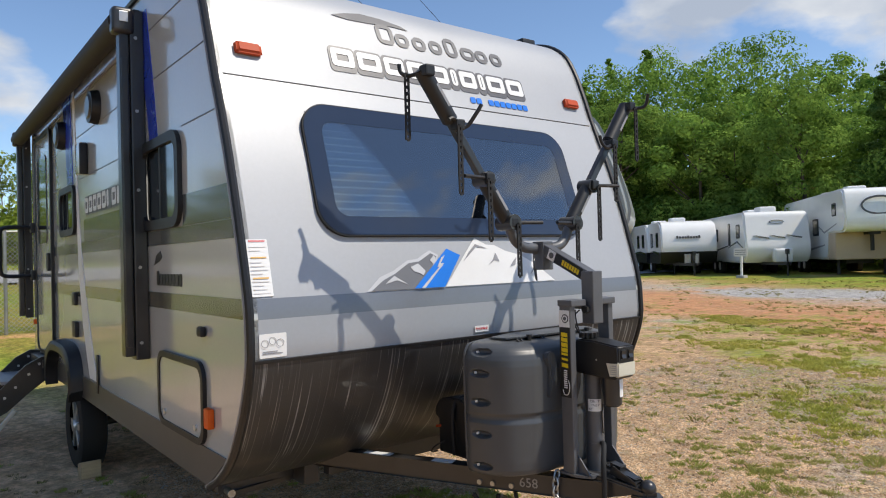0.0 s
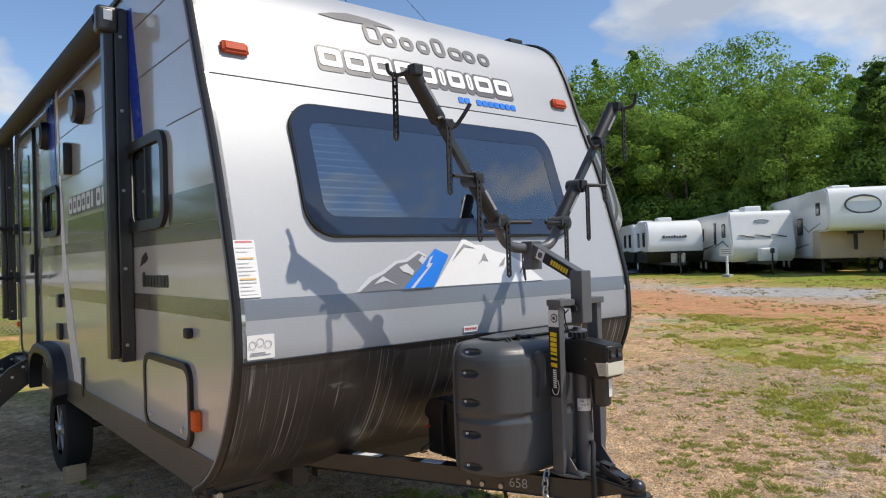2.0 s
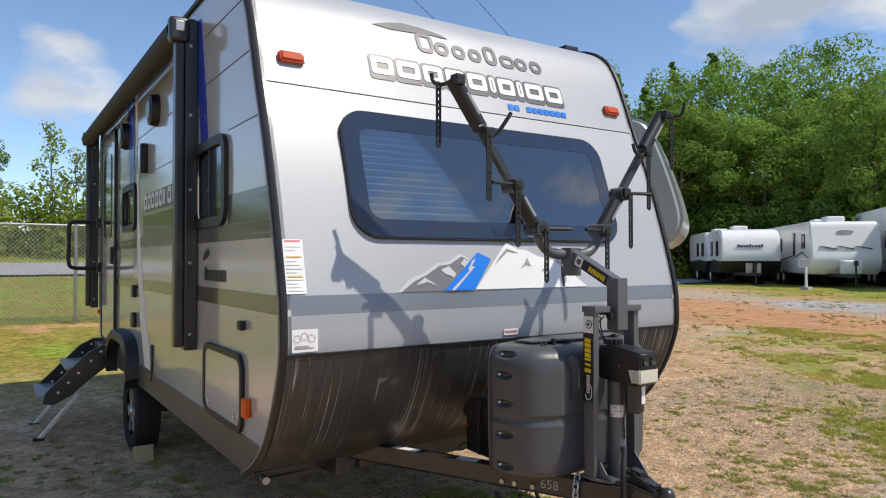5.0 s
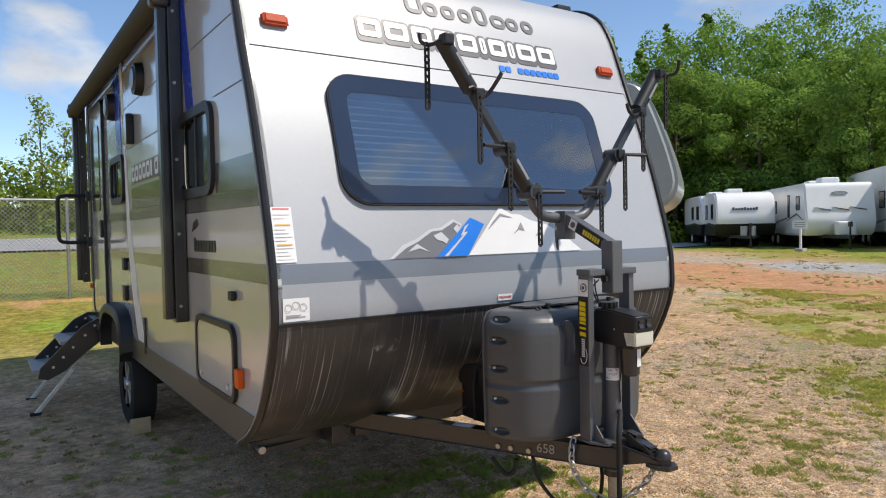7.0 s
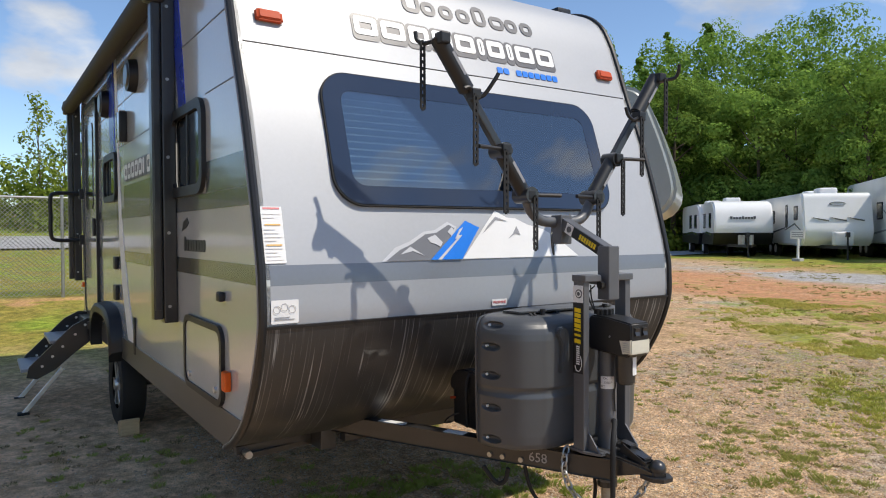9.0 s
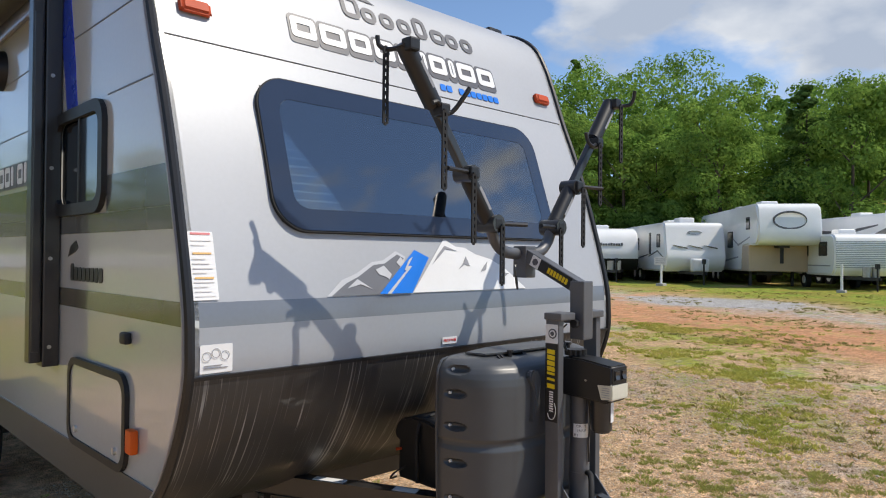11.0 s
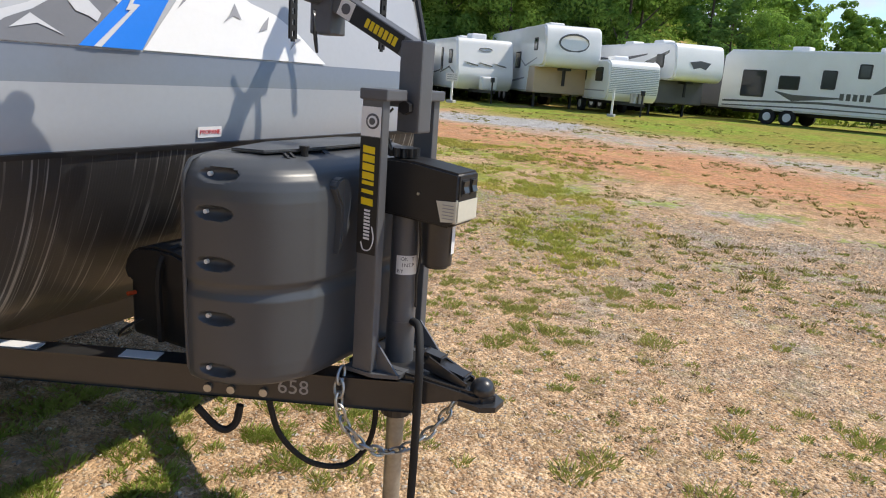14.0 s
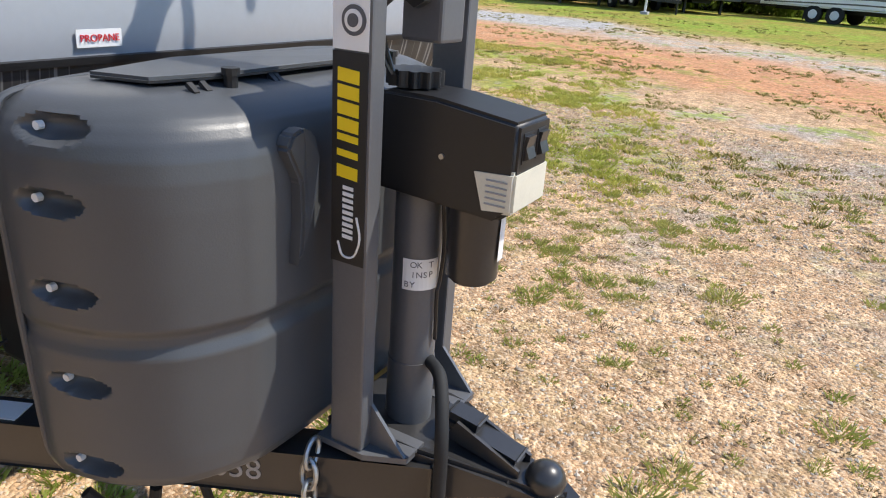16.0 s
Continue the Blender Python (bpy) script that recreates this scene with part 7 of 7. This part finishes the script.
def island_material(name, stops, rough=0.85):
    m = bpy.data.materials.new(name)
    m.use_nodes = True
    n, l = m.node_tree.nodes, m.node_tree.links
    geo = n.new("ShaderNodeNewGeometry")
    ramp = n.new("ShaderNodeValToRGB")
    els = ramp.color_ramp.elements
    els[0].position, els[0].color = stops[0][0], (*stops[0][1], 1)
    els[1].position, els[1].color = stops[-1][0], (*stops[-1][1], 1)
    for pos, c in stops[1:-1]:
        els.new(pos).color = (*c, 1)
    l.new(geo.outputs["Random Per Island"], ramp.inputs["Fac"])
    l.new(ramp.outputs["Color"], n["Principled BSDF"].inputs["Base Color"])
    n["Principled BSDF"].inputs["Roughness"].default_value = rough
    return m


me = stones(90000, 3)
me.materials.append(island_material("gravel_stones", [(0, (0.20, 0.13, 0.08)), (0.25, (0.40, 0.28, 0.18)), (0.65, (0.55, 0.42, 0.285)), (0.86, (0.41, 0.37, 0.32)), (1, (0.64, 0.54, 0.41))]))
tagged(new("loose_gravel", me), "loose tan and grey gravel stones", "gravel", kind="stuff")


def blades(tufts, seed, count, height, width):
    r = np.random.default_rng(seed)
    out = []
    for x, y, k in tufts:
        n = int(count * k)
        a = r.uniform(0, 6.28, n)
        rad = 0.070 * k * r.uniform(0, 1, n) ** 0.6
        bx, by = x + rad * np.cos(a), y + rad * np.sin(a)
        h = height * k ** 0.5 * r.uniform(0.45, 1.2, n)
        lean = r.uniform(0.25, 1.1, n) * h
        b = a + r.normal(0, 0.6, n)
        z = gz(x, y) - 0.005
        w = width * r.uniform(0.6, 1.3, n)
        px, py = -np.sin(b) * w, np.cos(b) * w
        p0 = np.stack([bx - px, by - py, np.full(n, z)], 1)
        p1 = np.stack([bx + px, by + py, np.full(n, z)], 1)
        mx, my, mz = bx + np.cos(b) * lean * 0.35, by + np.sin(b) * lean * 0.35, z + h * 0.65
        p2 = np.stack([mx + px * 0.7, my + py * 0.7, mz], 1)
        p3 = np.stack([bx + np.cos(b) * lean, by + np.sin(b) * lean, z + h * 0.95], 1)
        out.append(np.stack([p0, p1, p2, p3], 1))
    return np.concatenate(out)


r = np.random.default_rng(11)
green_t, dry_t = [], []
while len(green_t) < 1000:
    x, y = 0.5 + 6.8 * r.uniform() ** 0.9, -4.0 + 8.0 * r.uniform()
    m_ = noise.noise((x * 0.55, y * 0.55, 5.0)) + 0.5 * noise.noise((x * 1.7, y * 1.7, 1.0))
    if x < 1.2 and abs(y + 0.7) < 0.7:
        continue
    if m_ > -0.15 + 0.45 * r.uniform() and r.uniform() < 1.25 - 0.12 * x:
        (green_t if r.uniform() < 0.55 else dry_t).append((x, y, 0.12 + 0.5 * r.uniform() ** 2))
for x, y, k in ((1.95, -1.98, 1.5), (0.93, -0.92, 1.2), (1.10, -0.98, 1.1), (1.06, -1.43, 1.4), (2.02, -0.1, 1.2), (2.36, -0.32, 1.1), (2.6, 0.0, 1.1), (3.43, -0.42, 1.3), (1.67, -1.44, 1.2), (2.59, -0.9, 1.3)):
    green_t.append((x, y, k))
for k in range(260):
    green_t.append((-0.9 + 1.9 * r.uniform(), -0.25 + 1.6 * r.uniform(), 0.3 + 0.7 * r.uniform()))
for cx, cy, sg, n_ in ((2.85, 0.15, 0.32, 60), (2.3, -0.25, 0.18, 22), (4.2, 0.9, 0.6, 70), (3.6, -0.5, 0.22, 20), (2.0, -2.0, 0.18, 12)):
    for k in range(n_):
        green_t.append((cx + sg * r.normal(), cy + sg * 1.3 * r.normal(), 0.25 + 0.5 * r.uniform()))
for k in range(230):
    x, y = 0.9 + 7.5 * r.uniform(), -4.0 + 9.0 * r.uniform()
    if not (x < 1.3 and abs(y + 0.7) < 0.7):
        green_t.append((x, y, 0.22 + 0.55 * r.uniform() ** 2))
for k in range(900):
    x, y = -3.4 + 4.4 * r.uniform(), -0.7 + 6.5 * r.uniform()
    if noise.noise((x * 0.9, y * 0.9, 9.0)) > 0.0 or (x > -1.2 and y < 1.6 and r.uniform() < 0.8):
        (green_t if r.uniform() < 0.55 else dry_t).append((x, y, r.uniform(0.2, 0.7)))
me = leaf_mesh("grass_tufts", blades(green_t, 5, 120, 0.036, 0.0021))
me.materials.append(leaf_material("grass_blades", (0.25, 0.36, 0.045), (0.42, 0.54, 0.085), (0.52, 0.48, 0.17)))
tagged(new("grass_tufts", me), "scattered green grass tufts in the gravel", "grass", kind="stuff")
me = leaf_mesh("dry_grass", blades(dry_t, 6, 80, 0.028, 0.0018))
me.materials.append(island_material("dry_blades", [(0, (0.11, 0.085, 0.03)), (0.6, (0.24, 0.18, 0.07)), (1, (0.38, 0.29, 0.13))]))
tagged(new("dry_grass", me), "scattered dry straw-coloured grass tufts", "grass", kind="stuff")

lane_t, sparse_t = [], []
while len(lane_t) < 1500:
    u = 10.5 * r.uniform() ** 0.62
    v = r.normal() * (0.30 + 0.075 * u) - 0.35 + 0.11 * u
    x, y = 3.5 + 0.90 * u - 0.43 * v, 0.43 * u + 0.90 * v
    if noise.noise((x * 0.9, y * 0.9, 2.0)) + 0.6 * noise.noise((x * 3.0, y * 3.0, 4.0)) > -0.05 + 0.3 * r.uniform():
        lane_t.append((x, y, 0.3 + 0.7 * r.uniform() ** 2))
while len(sparse_t) < 1700:
    x = 3.5 + 23.0 * r.uniform()
    y = -7.0 + 8.0 * r.uniform() + 0.40 * x * r.uniform(0.2, 1.7)
    if noise.noise((x * 0.5, y * 0.5, 7.0)) + 0.5 * noise.noise((x * 2.0, y * 2.0, 6.0)) > -0.1 + 0.4 * r.uniform():
        sparse_t.append((x, y, 0.3 + 0.9 * r.uniform() ** 2))
me = leaf_mesh("lane_grass", blades(lane_t, 15, 46, 0.050, 0.0042))
me.materials.append(leaf_material("lane_blades", (0.20, 0.25, 0.035), (0.37, 0.44, 0.06), (0.50, 0.43, 0.13)))
tagged(new("lane_grass", me), "low green grass in a lane across the gravel", "grass", kind="stuff")
me = leaf_mesh("dry_grass", blades(sparse_t, 16, 34, 0.045, 0.0050))
me.materials.append(island_material("brown_blades", [(0, (0.19, 0.19, 0.04)), (0.5, (0.32, 0.30, 0.07)), (1, (0.50, 0.40, 0.16))]))
tagged(new("dry_grass", me), "scattered brown and olive weeds on the lot", "grass", kind="stuff")
